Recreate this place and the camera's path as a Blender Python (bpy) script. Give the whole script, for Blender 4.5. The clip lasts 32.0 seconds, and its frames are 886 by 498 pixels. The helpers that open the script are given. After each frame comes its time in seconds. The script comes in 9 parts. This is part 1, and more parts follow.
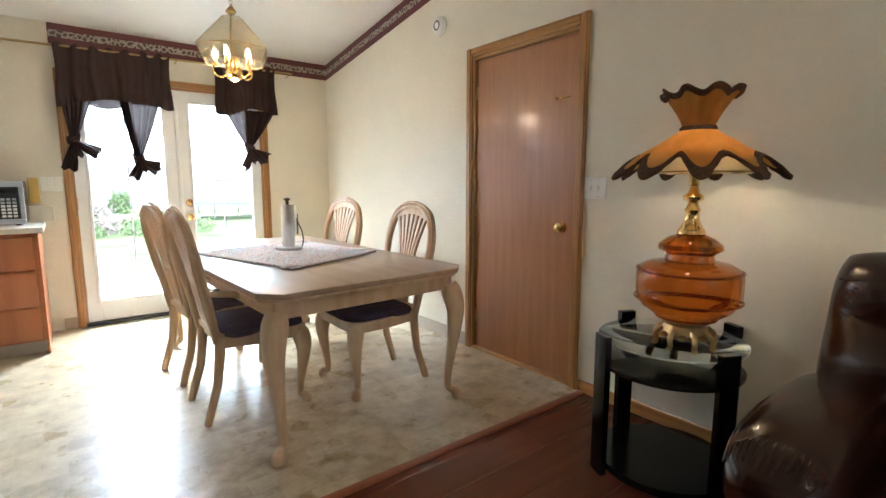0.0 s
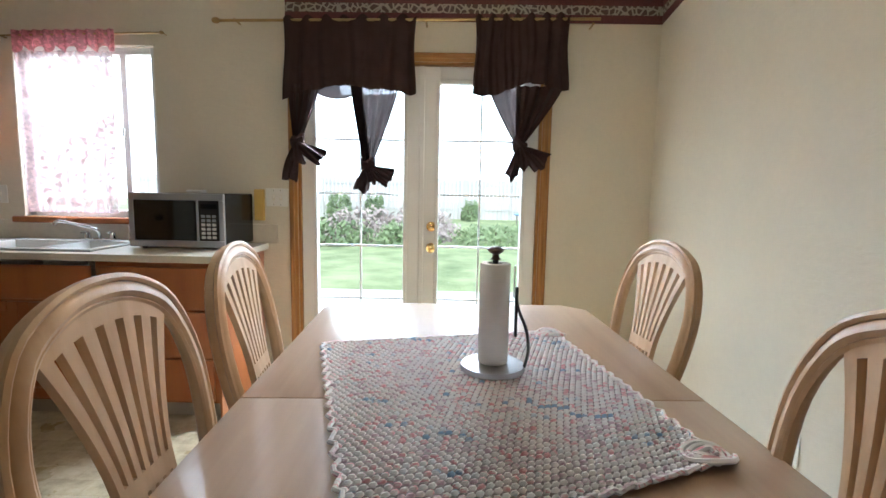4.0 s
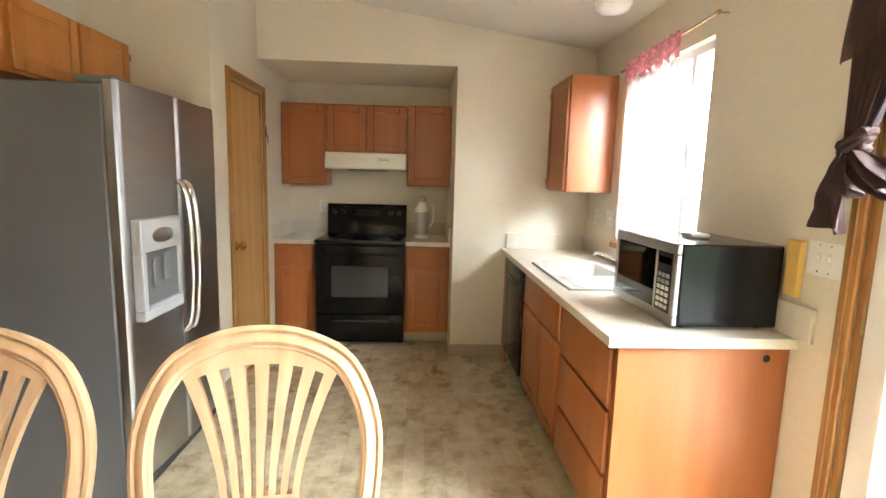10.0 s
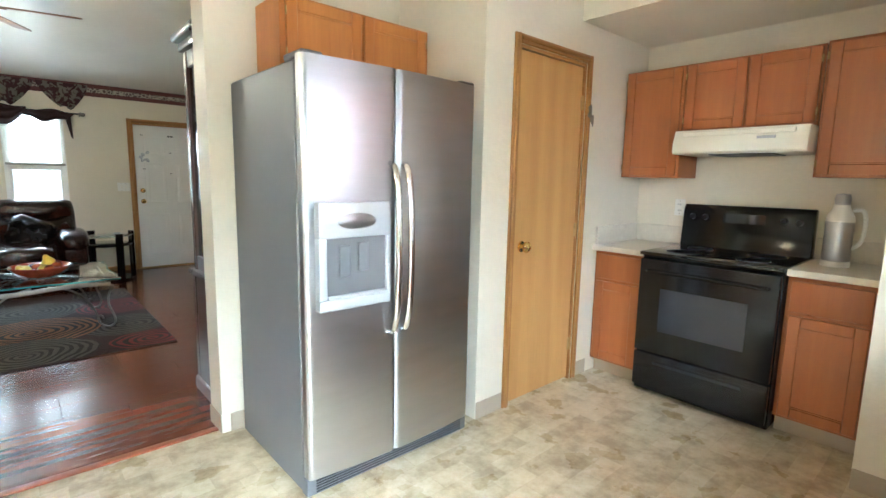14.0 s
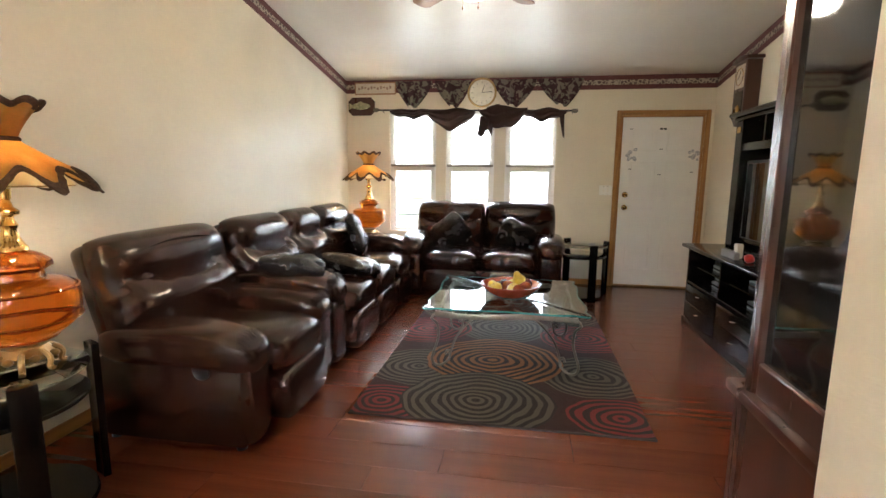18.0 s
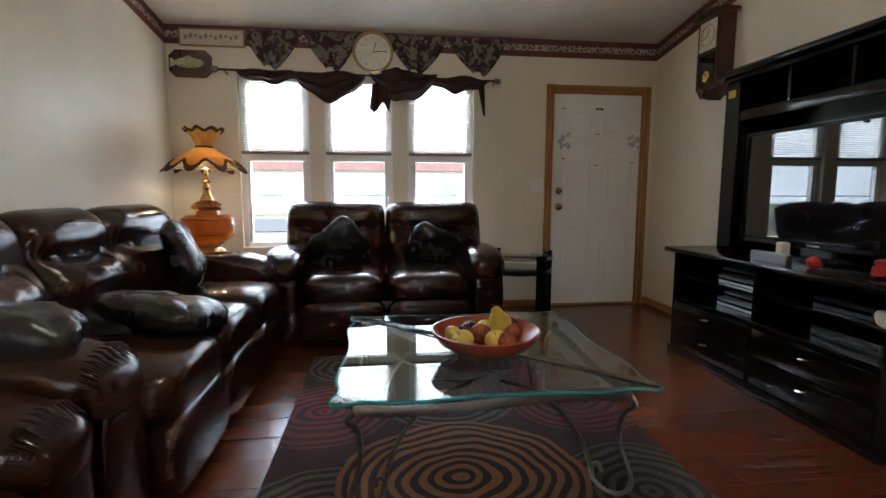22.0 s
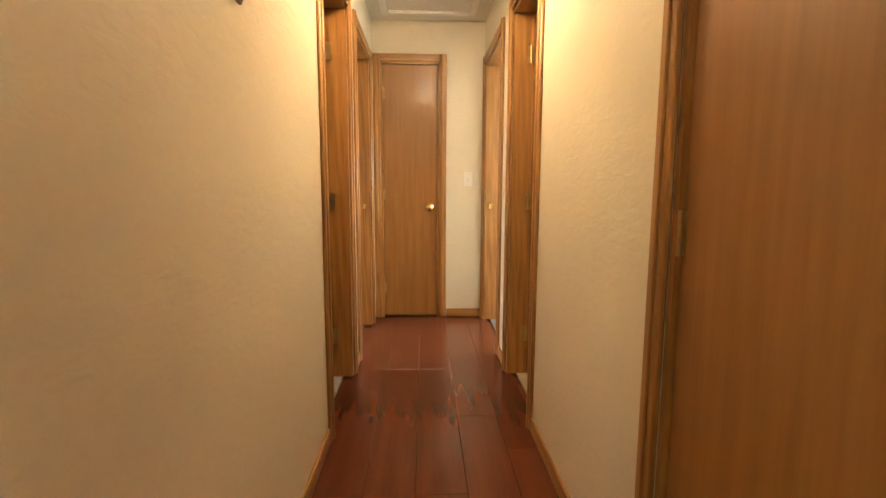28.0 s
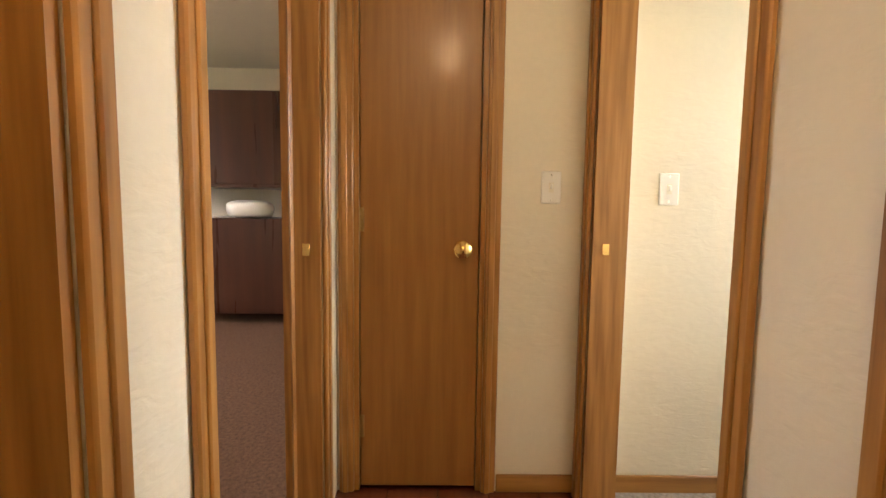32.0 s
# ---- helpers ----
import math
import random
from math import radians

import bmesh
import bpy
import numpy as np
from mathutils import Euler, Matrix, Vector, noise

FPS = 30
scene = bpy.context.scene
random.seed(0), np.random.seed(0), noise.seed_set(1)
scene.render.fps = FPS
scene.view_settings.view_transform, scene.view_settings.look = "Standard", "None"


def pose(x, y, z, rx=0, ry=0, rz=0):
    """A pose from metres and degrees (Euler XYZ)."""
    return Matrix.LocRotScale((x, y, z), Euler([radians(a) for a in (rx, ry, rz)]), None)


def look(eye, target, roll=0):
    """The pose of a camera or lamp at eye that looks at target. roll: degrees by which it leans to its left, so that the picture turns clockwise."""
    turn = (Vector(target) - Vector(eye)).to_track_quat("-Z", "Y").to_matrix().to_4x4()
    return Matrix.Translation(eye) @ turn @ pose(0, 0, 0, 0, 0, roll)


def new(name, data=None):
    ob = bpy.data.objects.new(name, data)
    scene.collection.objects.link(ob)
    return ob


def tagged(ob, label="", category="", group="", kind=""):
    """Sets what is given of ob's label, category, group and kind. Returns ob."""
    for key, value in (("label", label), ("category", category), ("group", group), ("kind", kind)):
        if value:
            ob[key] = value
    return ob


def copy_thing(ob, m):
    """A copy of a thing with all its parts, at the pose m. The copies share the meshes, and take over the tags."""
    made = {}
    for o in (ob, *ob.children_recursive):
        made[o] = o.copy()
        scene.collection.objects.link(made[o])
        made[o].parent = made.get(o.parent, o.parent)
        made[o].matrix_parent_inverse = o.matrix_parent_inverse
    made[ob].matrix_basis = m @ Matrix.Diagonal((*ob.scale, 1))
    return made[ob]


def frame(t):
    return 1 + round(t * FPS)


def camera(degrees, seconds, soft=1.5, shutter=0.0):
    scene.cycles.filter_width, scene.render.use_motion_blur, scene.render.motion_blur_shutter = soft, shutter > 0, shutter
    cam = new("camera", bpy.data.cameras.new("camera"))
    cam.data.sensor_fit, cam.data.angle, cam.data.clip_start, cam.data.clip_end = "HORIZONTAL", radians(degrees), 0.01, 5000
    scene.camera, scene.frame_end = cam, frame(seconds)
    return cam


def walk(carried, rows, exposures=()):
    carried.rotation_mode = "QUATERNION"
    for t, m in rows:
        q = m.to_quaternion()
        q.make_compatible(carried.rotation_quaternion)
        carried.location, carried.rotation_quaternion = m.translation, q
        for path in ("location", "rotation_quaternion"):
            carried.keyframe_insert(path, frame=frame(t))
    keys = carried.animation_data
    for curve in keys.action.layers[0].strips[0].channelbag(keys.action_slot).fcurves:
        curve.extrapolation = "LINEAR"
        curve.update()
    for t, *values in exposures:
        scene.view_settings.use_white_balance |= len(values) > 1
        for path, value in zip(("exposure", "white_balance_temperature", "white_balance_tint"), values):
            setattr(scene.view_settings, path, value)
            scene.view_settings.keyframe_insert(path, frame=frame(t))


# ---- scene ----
cam = camera(84.8, 32.0)
PATH = [
    (0, (-0.014, -0.587, 1.219), (1.2, 0.979, 0.949), 0.0),
    (0.5, (0.117, -0.311, 1.229), (1.311, 1.271, 0.959), 0.1),
    (1, (0.206, -0.041, 1.221), (1.347, 1.58, 0.959), 0.2),
    (1.5, (0.277, 0.2, 1.228), (1.39, 1.841, 0.97), 0.3),
    (2, (0.39, 0.439, 1.217), (1.403, 2.145, 0.965), 0.3),
    (2.5, (0.478, 0.66, 1.27), (1.3, 2.462, 0.994), -0.1),
    (4.5, (1.194, 1.506, 1.262), (0.919, 3.474, 1.034), 1.5),
    (5, (1.268, 1.659, 1.264), (0.779, 3.585, 1.037), 1.5),
    (5.5, (1.303, 1.793, 1.304), (0.475, 3.599, 1.072), 1.8),
    (6, (1.37, 1.924, 1.337), (0.265, 3.575, 1.102), 2.0),
    (6.5, (1.487, 2.017, 1.375), (0.075, 3.412, 1.13), 2.1),
    (7, (1.524, 2.14, 1.381), (-0.084, 3.302, 1.133), 2.2),
    (7.5, (1.512, 2.29, 1.41), (-0.23, 3.238, 1.154), 2.1),
    (8, (1.487, 2.424, 1.42), (-0.333, 3.211, 1.157), 2.0),
    (8.5, (1.494, 2.576, 1.422), (-0.412, 3.119, 1.155), 2.0),
    (9, (1.504, 2.731, 1.429), (-0.451, 3.057, 1.161), 2.0),
    (9.5, (1.476, 2.907, 1.416), (-0.492, 3.137, 1.144), 1.9),
    (10, (1.439, 3.102, 1.428), (-0.54, 3.2, 1.155), 1.6),
    (10.5, (1.393, 3.317, 1.427), (-0.586, 3.249, 1.152), 1.4),
    (11, (1.327, 3.525, 1.413), (-0.629, 3.215, 1.132), 1.5),
    (11.5, (1.164, 3.662, 1.409), (-0.758, 3.192, 1.118), 1.8),
    (12, (0.967, 3.762, 1.413), (-0.884, 3.065, 1.111), 1.7),
    (12.5, (0.765, 3.836, 1.409), (-0.974, 2.898, 1.099), 1.7),
    (13, (0.59, 3.865, 1.364), (-1.019, 2.714, 1.07), 1.3),
    (13.5, (0.412, 3.76, 1.36), (-1.066, 2.444, 1.07), 1.3),
    (14, (0.279, 3.641, 1.337), (-1.04, 2.164, 1.052), 1.1),
    (14.5, (0.145, 3.47, 1.315), (-0.955, 1.822, 1.044), 1.1),
    (15, (0.043, 3.308, 1.319), (-0.783, 1.511, 1.024), 0.8),
    (15.5, (0.021, 3.09, 1.3), (-0.546, 1.194, 1.014), 1.0),
    (17.5, (-0.009, 2.02, 1.284), (0.262, 0.06, 0.991), 0.4),
    (18, (0.067, 1.813, 1.314), (0.385, -0.138, 1.011), 0.6),
    (18.5, (0.218, 1.553, 1.261), (0.561, -0.397, 0.971), 0.7),
    (19, (0.362, 1.32, 1.203), (0.726, -0.629, 0.938), 0.8),
    (19.5, (0.508, 1.09, 1.141), (0.863, -0.864, 0.901), 1.0),
    (20, (0.621, 0.892, 1.106), (0.963, -1.065, 0.878), 1.1),
    (20.5, (0.653, 0.707, 1.077), (0.98, -1.254, 0.852), 1.0),
    (21, (0.629, 0.532, 1.09), (0.921, -1.433, 0.865), 0.8),
    (21.5, (0.567, 0.372, 1.065), (0.666, -1.614, 0.846), 0.5),
    (22, (0.521, 0.203, 1.078), (0.279, -1.769, 0.849), 0.1),
    (22.5, (0.459, 0.113, 1.13), (-0.19, -1.761, 0.869), 0.2),
    (23, (0.29, -0.073, 1.085), (-0.691, -1.798, 0.832), 0.8),
    (23.5, (0.113, -0.181, 1.073), (-1.098, -1.753, 0.826), 0.8),
    (24, (-0.084, -0.284, 1.091), (-1.51, -1.665, 0.846), 0.5),
    (24.5, (-0.26, -0.318, 1.143), (-1.889, -1.444, 0.864), 0.5),
    (25, (-0.579, -0.448, 1.103), (-2.339, -1.362, 0.84), 0.2),
    (25.5, (-0.786, -0.463, 1.104), (-2.636, -1.176, 0.839), 0.4),
    (26, (-1.038, -0.478, 1.109), (-2.98, -0.876, 0.842), 0.7),
    (26.5, (-1.283, -0.481, 1.106), (-3.263, -0.569, 0.838), 0.6),
    (28.5, (-2.556, -0.497, 1.12), (-4.537, -0.415, 0.859), 0.2),
    (29, (-2.885, -0.476, 1.144), (-4.866, -0.396, 0.882), 0.1),
    (29.5, (-3.185, -0.482, 1.141), (-5.167, -0.406, 0.884), 0.2),
    (30, (-3.482, -0.492, 1.149), (-5.464, -0.409, 0.898), 0.2),
    (30.5, (-3.778, -0.479, 1.129), (-5.761, -0.398, 0.88), 0.2),
    (31, (-4.017, -0.486, 1.128), (-6.002, -0.413, 0.888), 0.2),
    (31.5, (-4.28, -0.509, 1.116), (-6.267, -0.478, 0.893), 0.9),
    (32, (-4.479, -0.542, 1.092), (-6.471, -0.516, 0.911), 0.8),
]
walk(cam, [(t, look(eye, target, roll)) for t, eye, target, roll in PATH],
     exposures=[(0, 0.72, 5250, 4), (2, 0.25, 5250, 3), (5, -0.5, 5400, 7), (6, -0.95, 5550, 8), (7, -0.75, 5650, 8), (9, 0.65, 6000, 5), (11, 0.95, 5850, 2), (13, 1.35, 5500, -2), (14, 1.65, 5050, -1), (15.5, 1.4, 5050, -2), (17.5, 1.55, 5650, 8), (18, 1.65, 5850, 9), (20, 1.0, 5750, 11), (22.5, 0.6, 5450, 10), (23, 0.7, 5450, 10), (24, 1.95, 5950, 15), (26, 2.2, 6650, 16), (29, 1.97, 6650, 10), (31, 2.2, 7200, 17), (31.5, 2.0, 7000, 16), (32, 1.35, 6900, 16)])

# ---- world, sun, lamps ----
world = bpy.data.worlds.new("sky")
scene.world = world
world.use_nodes = True
wn = world.node_tree.nodes
wn.clear()
sky = wn.new("ShaderNodeTexSky")
sky.sky_type = "NISHITA"
sky.sun_disc = False
sky.sun_elevation, sky.sun_rotation = radians(48), radians(200)
sky.air_density, sky.dust_density = 1.0, 4.0
bgn = wn.new("ShaderNodeBackground")
bgn.inputs[1].default_value = 0.15
outn = wn.new("ShaderNodeOutputWorld")
world.node_tree.links.new(sky.outputs[0], bgn.inputs[0])
world.node_tree.links.new(bgn.outputs[0], outn.inputs[0])


def lamp(name, kind, watts, colour, m, size=0.1, size_y=None):
    d = bpy.data.lights.new(name, kind)
    d.energy, d.color = watts, colour
    if kind == "AREA":
        d.shape, d.size, d.size_y = "RECTANGLE", size, size_y or size
    elif kind == "SUN":
        d.angle = size
    else:
        d.shadow_soft_size = size
    ob = new(name, d)
    ob.matrix_world = m
    return ob


WARM = (1.0, 0.72, 0.42)
DAY = (0.93, 0.97, 1.0)
lamp("sun", "SUN", 5.0, (1.0, 0.96, 0.9), look((0, 0, 20), (-3, 12, 0)), radians(12))
# area lamps outside the openings, standing in for daylight
lamp("daylight_french_door", "AREA", 700, DAY, look((1.0, 5.9, 2.75), (0.35, 2.5, 0.7)), 2.4, 1.2)
lamp("daylight_kitchen_window", "AREA", 85, DAY, look((-1.35, 5.2, 2.6), (-1.35, 3.4, 0.8)), 1.2, 0.8)
lamp("daylight_front_windows", "AREA", 450, DAY, look((0.8, -5.9, 2.8), (0.8, -2.6, 0.5)), 2.6, 1.2)
# added warm fill for the left bedroom, outside an unseen window hole
lamp("daylight_bedroom_left", "AREA", 60, (1.0, 0.86, 0.74), look((-7.2, -4.75, 2.2), (-8.4, -2.0, 0.9)), 1.2, 1.0)
lamp("daylight_bedroom_right", "AREA", 20, DAY, look((-6.1, 1.95, 1.7), (-5.2, -0.91, 1.0)), 1.1, 1.0)

# ---- mesh tools ----
def thing(name, label, category, m=None, group="", kind=""):
    ob = new(name)
    ob.empty_display_size = 0.05
    ob.matrix_world = m or Matrix()
    return tagged(ob, label, category, group, kind)


def mesh_of(name, bm, mats, smooth=True, sharp=40):
    me = bpy.data.meshes.new(name)
    bmesh.ops.recalc_face_normals(bm, faces=bm.faces)
    bm.to_mesh(me)
    bm.free()
    for mt in (mats if isinstance(mats, (list, tuple)) else [mats]):
        me.materials.append(mt)
    if smooth:
        me.shade_smooth()
        me.set_sharp_from_angle(angle=radians(sharp))
    return me


def part(name, bm, material, parent=None, label="", smooth=True, sharp=40, m=None):
    ob = new(name, mesh_of(name, bm, material, smooth, sharp))
    if parent is not None:
        ob.parent = parent
    if m is not None:
        ob.matrix_basis = m
    if label:
        ob["label"] = label
    return ob


def struct(name, bm, material, label="", category="", smooth=True, m=None):
    ob = part(name, bm, material, None, "", smooth)
    if m is not None:
        ob.matrix_basis = m
    return tagged(ob, label, category, kind="structure")


def lone(name, bm, material, label, category, group="", smooth=True, m=None, kind=""):
    ob = part(name, bm, material, None, "", smooth, m=m)
    return tagged(ob, label, category, group, kind)


def M():
    return bmesh.new()


def box(bm, x0, x1, y0, y1, z0, z1, bev=0.0, seg=1, m=None):
    lo = Vector((min(x0, x1), min(y0, y1), min(z0, z1)))
    hi = Vector((max(x0, x1), max(y0, y1), max(z0, z1)))
    vs = [bm.verts.new((hi.x if i & 1 else lo.x, hi.y if i & 2 else lo.y, hi.z if i & 4 else lo.z)) for i in range(8)]
    fs = [bm.faces.new([vs[i] for i in q]) for q in ((0, 2, 3, 1), (4, 5, 7, 6), (0, 1, 5, 4), (2, 6, 7, 3), (0, 4, 6, 2), (1, 3, 7, 5))]
    if bev > 0:
        es = {e for f in fs for e in f.edges}
        r = bmesh.ops.bevel(bm, geom=list(es), offset=min(bev, 0.45 * min(hi - lo)), segments=seg, profile=0.5, affect="EDGES")
        vs = list({v for f in r["faces"] for v in f.verts} | {v for v in vs if v.is_valid})
    if m is not None:
        for v in vs:
            v.co = m @ v.co
    return bm


def bx(x0, x1, y0, y1, z0, z1, bev=0.0, seg=1):
    return box(M(), x0, x1, y0, y1, z0, z1, bev, seg)


def lathe(bm, profile, n=24, c=(0, 0, 0), lobes=0, depth=0.0):
    """Turned shape round z: profile rows (radius, height)."""
    rings = []
    for r, z in profile:
        ring = []
        for i in range(n):
            a = 2 * math.pi * i / n
            rr = r * (1 + depth * abs(math.cos(lobes * a / 2)) - depth) if lobes else r
            ring.append(bm.verts.new((c[0] + rr * math.cos(a), c[1] + rr * math.sin(a), c[2] + z)))
        rings.append(ring)
    for a, b in zip(rings, rings[1:]):
        for i in range(n):
            bm.faces.new((a[i], a[(i + 1) % n], b[(i + 1) % n], b[i]))
    for ring, p in ((rings[0], profile[0]), (rings[-1], profile[-1])):
        if p[0] > 1e-4:
            bm.faces.new(ring)
    return bm


def tube(bm, pts, r, n=8, caps=True, flat=None):
    """A rod along points; r may be a number or a list. flat: (a, b) scale of the section."""
    pts = [Vector(p) for p in pts]
    rs = r if isinstance(r, (list, tuple)) else [r] * len(pts)
    rings = []
    up = Vector((0, 0, 1))
    prev = None
    for i, p in enumerate(pts):
        d = (pts[min(i + 1, len(pts) - 1)] - pts[max(i - 1, 0)]).normalized()
        side = d.cross(up if prev is None else prev)
        if prev is not None:
            side = d.cross(prev)
            if side.length < 1e-4:
                side = d.orthogonal()
            side.normalize()
            nor = side.cross(d).normalized()
        else:
            if side.length < 1e-3:
                side = d.cross(Vector((0, 1, 0)))
            side.normalize()
            nor = side.cross(d).normalized()
        prev = nor
        fa, fb = flat or (1, 1)
        rings.append([bm.verts.new(p + rs[i] * (fa * math.cos(2 * math.pi * k / n) * side + fb * math.sin(2 * math.pi * k / n) * nor)) for k in range(n)])
    for a, b in zip(rings, rings[1:]):
        for k in range(n):
            bm.faces.new((a[k], a[(k + 1) % n], b[(k + 1) % n], b[k]))
    if caps:
        bm.faces.new(rings[0])
        bm.faces.new(rings[-1])
    return bm


def curve_pts(ctrl, n=24, closed=False):
    """Catmull-Rom through control points."""
    P = [Vector(p) for p in ctrl]
    out = []
    k = len(P)
    segs = k if closed else k - 1
    per = max(2, n // segs)
    for i in range(segs):
        g = (lambda j: P[j % k]) if closed else (lambda j: P[max(0, min(k - 1, j))])
        a, b, c, d = g(i - 1), g(i), g(i + 1), g(i + 2)
        for j in range(per):
            t = j / per
            out.append(0.5 * ((2 * b) + (c - a) * t + (2 * a - 5 * b + 4 * c - d) * t * t + (3 * b - a - 3 * c + d) * t ** 3))
    if not closed:
        out.append(P[-1])
    return out


def prism(bm, outline, z0, z1, bev=0.0, m=None, seg=2):
    lo = [bm.verts.new((x, y, z0)) for x, y in outline]
    hi = [bm.verts.new((x, y, z1)) for x, y in outline]
    n = len(lo)
    fs = [bm.faces.new(lo), bm.faces.new(hi)]
    for i in range(n):
        fs.append(bm.faces.new((lo[i], lo[(i + 1) % n], hi[(i + 1) % n], hi[i])))
    vs = lo + hi
    if bev:
        es = list(fs[0].edges) + list(fs[1].edges)
        r = bmesh.ops.bevel(bm, geom=es, offset=bev, segments=seg, profile=0.5, affect="EDGES")
        vs = list({v for f in r["faces"] for v in f.verts} | {v for v in vs if v.is_valid})
    if m is not None:
        for v in vs:
            v.co = m @ v.co
    return bm


def sheet(bm, f, nu, nv, thick=0.0, closed_u=False):
    """A cloth or shell: f(u, v) gives a place; thick lays a second skin behind it."""
    g = [[Vector(f(i / nu, j / nv)) for j in range(nv + 1)] for i in range(nu + (0 if closed_u else 1))]
    k = len(g)

    def skin(off):
        out = []
        for i in range(k):
            row = []
            for j in range(nv + 1):
                p = g[i][j]
                if off:
                    du = g[(i + 1) % k if closed_u else min(i + 1, k - 1)][j] - g[(i - 1) % k if closed_u else max(i - 1, 0)][j]
                    dv = g[i][min(j + 1, nv)] - g[i][max(j - 1, 0)]
                    nn = du.cross(dv)
                    p = p + (nn.normalized() * off if nn.length > 1e-9 else Vector())
                row.append(bm.verts.new(p))
            out.append(row)
        return out
    a = skin(0)
    rng = range(k if closed_u else k - 1)
    for i in rng:
        for j in range(nv):
            bm.faces.new((a[i][j], a[(i + 1) % k][j], a[(i + 1) % k][j + 1], a[i][j + 1]))
    if thick:
        b = skin(thick)
        for i in rng:
            for j in range(nv):
                bm.faces.new((b[i][j], b[i][j + 1], b[(i + 1) % k][j + 1], b[(i + 1) % k][j]))
        for i in rng:
            for j in (0, nv):
                bm.faces.new((a[i][j], a[(i + 1) % k][j], b[(i + 1) % k][j], b[i][j]))
        if not closed_u:
            for j in range(nv):
                for i in (0, k - 1):
                    bm.faces.new((a[i][j], a[i][j + 1], b[i][j + 1], b[i][j]))
    return bm


def pad(w, h, d, feat, m=None, n=40):
    """An upholstered panel with a flat back at y = 0 and a shaped front towards -y; feat(u, v) adds depth."""
    bm = M()
    front, back = [], []
    for j in range(n + 1):
        v = math.sin(math.pi / 2 * (-1 + 2 * j / n))
        fr, bk = [], []
        for i in range(n + 1):
            u = math.sin(math.pi / 2 * (-1 + 2 * i / n))
            edge = max(0.0, (1 - abs(u) ** 5) * (1 - abs(v) ** 5)) ** 0.42
            p = Vector((w * u * (1 - 0.06 * v ** 6), -edge * (d + feat(u, v)), h * v * (1 - 0.07 * u ** 6)))
            q = Vector((p.x, 0.0, p.z))
            f = bm.verts.new(m @ p if m is not None else p)
            fr.append(f)
            bk.append(f if i in (0, n) or j in (0, n) else bm.verts.new(m @ q if m is not None else q))
        front.append(fr)
        back.append(bk)
    for j in range(n):
        for i in range(n):
            bm.faces.new((front[j][i], front[j][i + 1], front[j + 1][i + 1], front[j + 1][i]))
            if len({back[j][i], back[j][i + 1], back[j + 1][i + 1], back[j + 1][i]}) == 4 and not (back[j][i] is front[j][i] and back[j][i + 1] is front[j][i + 1] and back[j + 1][i + 1] is front[j + 1][i + 1] and back[j + 1][i] is front[j + 1][i]):
                bm.faces.new((back[j][i], back[j + 1][i], back[j + 1][i + 1], back[j][i + 1]))
    return bm


def puff(bm, c, s, e=0.4, n=28, wr=0.0, freq=6.0, fn=None, m=None, e2=None):
    """A stuffed, rounded block: centre, half sizes, squareness (small is boxy), wrinkles."""
    e2 = e if e2 is None else e2
    sg = lambda v, k: math.copysign(abs(v) ** k, v)
    nv = n // 2
    rows = []
    for j in range(nv + 1):
        b = -math.pi / 2 + math.pi * j / nv
        row = []
        for i in range(n):
            a = 2 * math.pi * (i + 0.5) / n
            p = Vector((s[0] * sg(math.cos(b), e2) * sg(math.cos(a), e), s[1] * sg(math.cos(b), e2) * sg(math.sin(a), e), s[2] * sg(math.sin(b), e2)))
            if fn:
                p = Vector(fn(p))
            p += Vector(c)
            if wr:
                q = p * freq
                p += (p - Vector(c)).normalized() * wr * (noise.noise(q) + 0.5 * noise.noise(q * 2.3))
            if m is not None:
                p = m @ p
            row.append(p)
        rows.append(row)
    lo = bm.verts.new(sum(rows[0], Vector()) / n)
    hi = bm.verts.new(sum(rows[-1], Vector()) / n)
    vr = [[bm.verts.new(p) for p in row] for row in rows[1:-1]]
    for a, b in zip(vr, vr[1:]):
        for i in range(n):
            bm.faces.new((a[i], a[(i + 1) % n], b[(i + 1) % n], b[i]))
    for i in range(n):
        bm.faces.new((lo, vr[0][(i + 1) % n], vr[0][i]))
        bm.faces.new((hi, vr[-1][i], vr[-1][(i + 1) % n]))
    return bm


def knob_profile(r=0.032):
    return [(0.0, 0.062), (r * 0.6, 0.06), (r, 0.048), (r, 0.036), (r * 0.55, 0.024), (0.012, 0.018), (0.012, 0.006), (0.032, 0.005), (0.033, 0.0)]


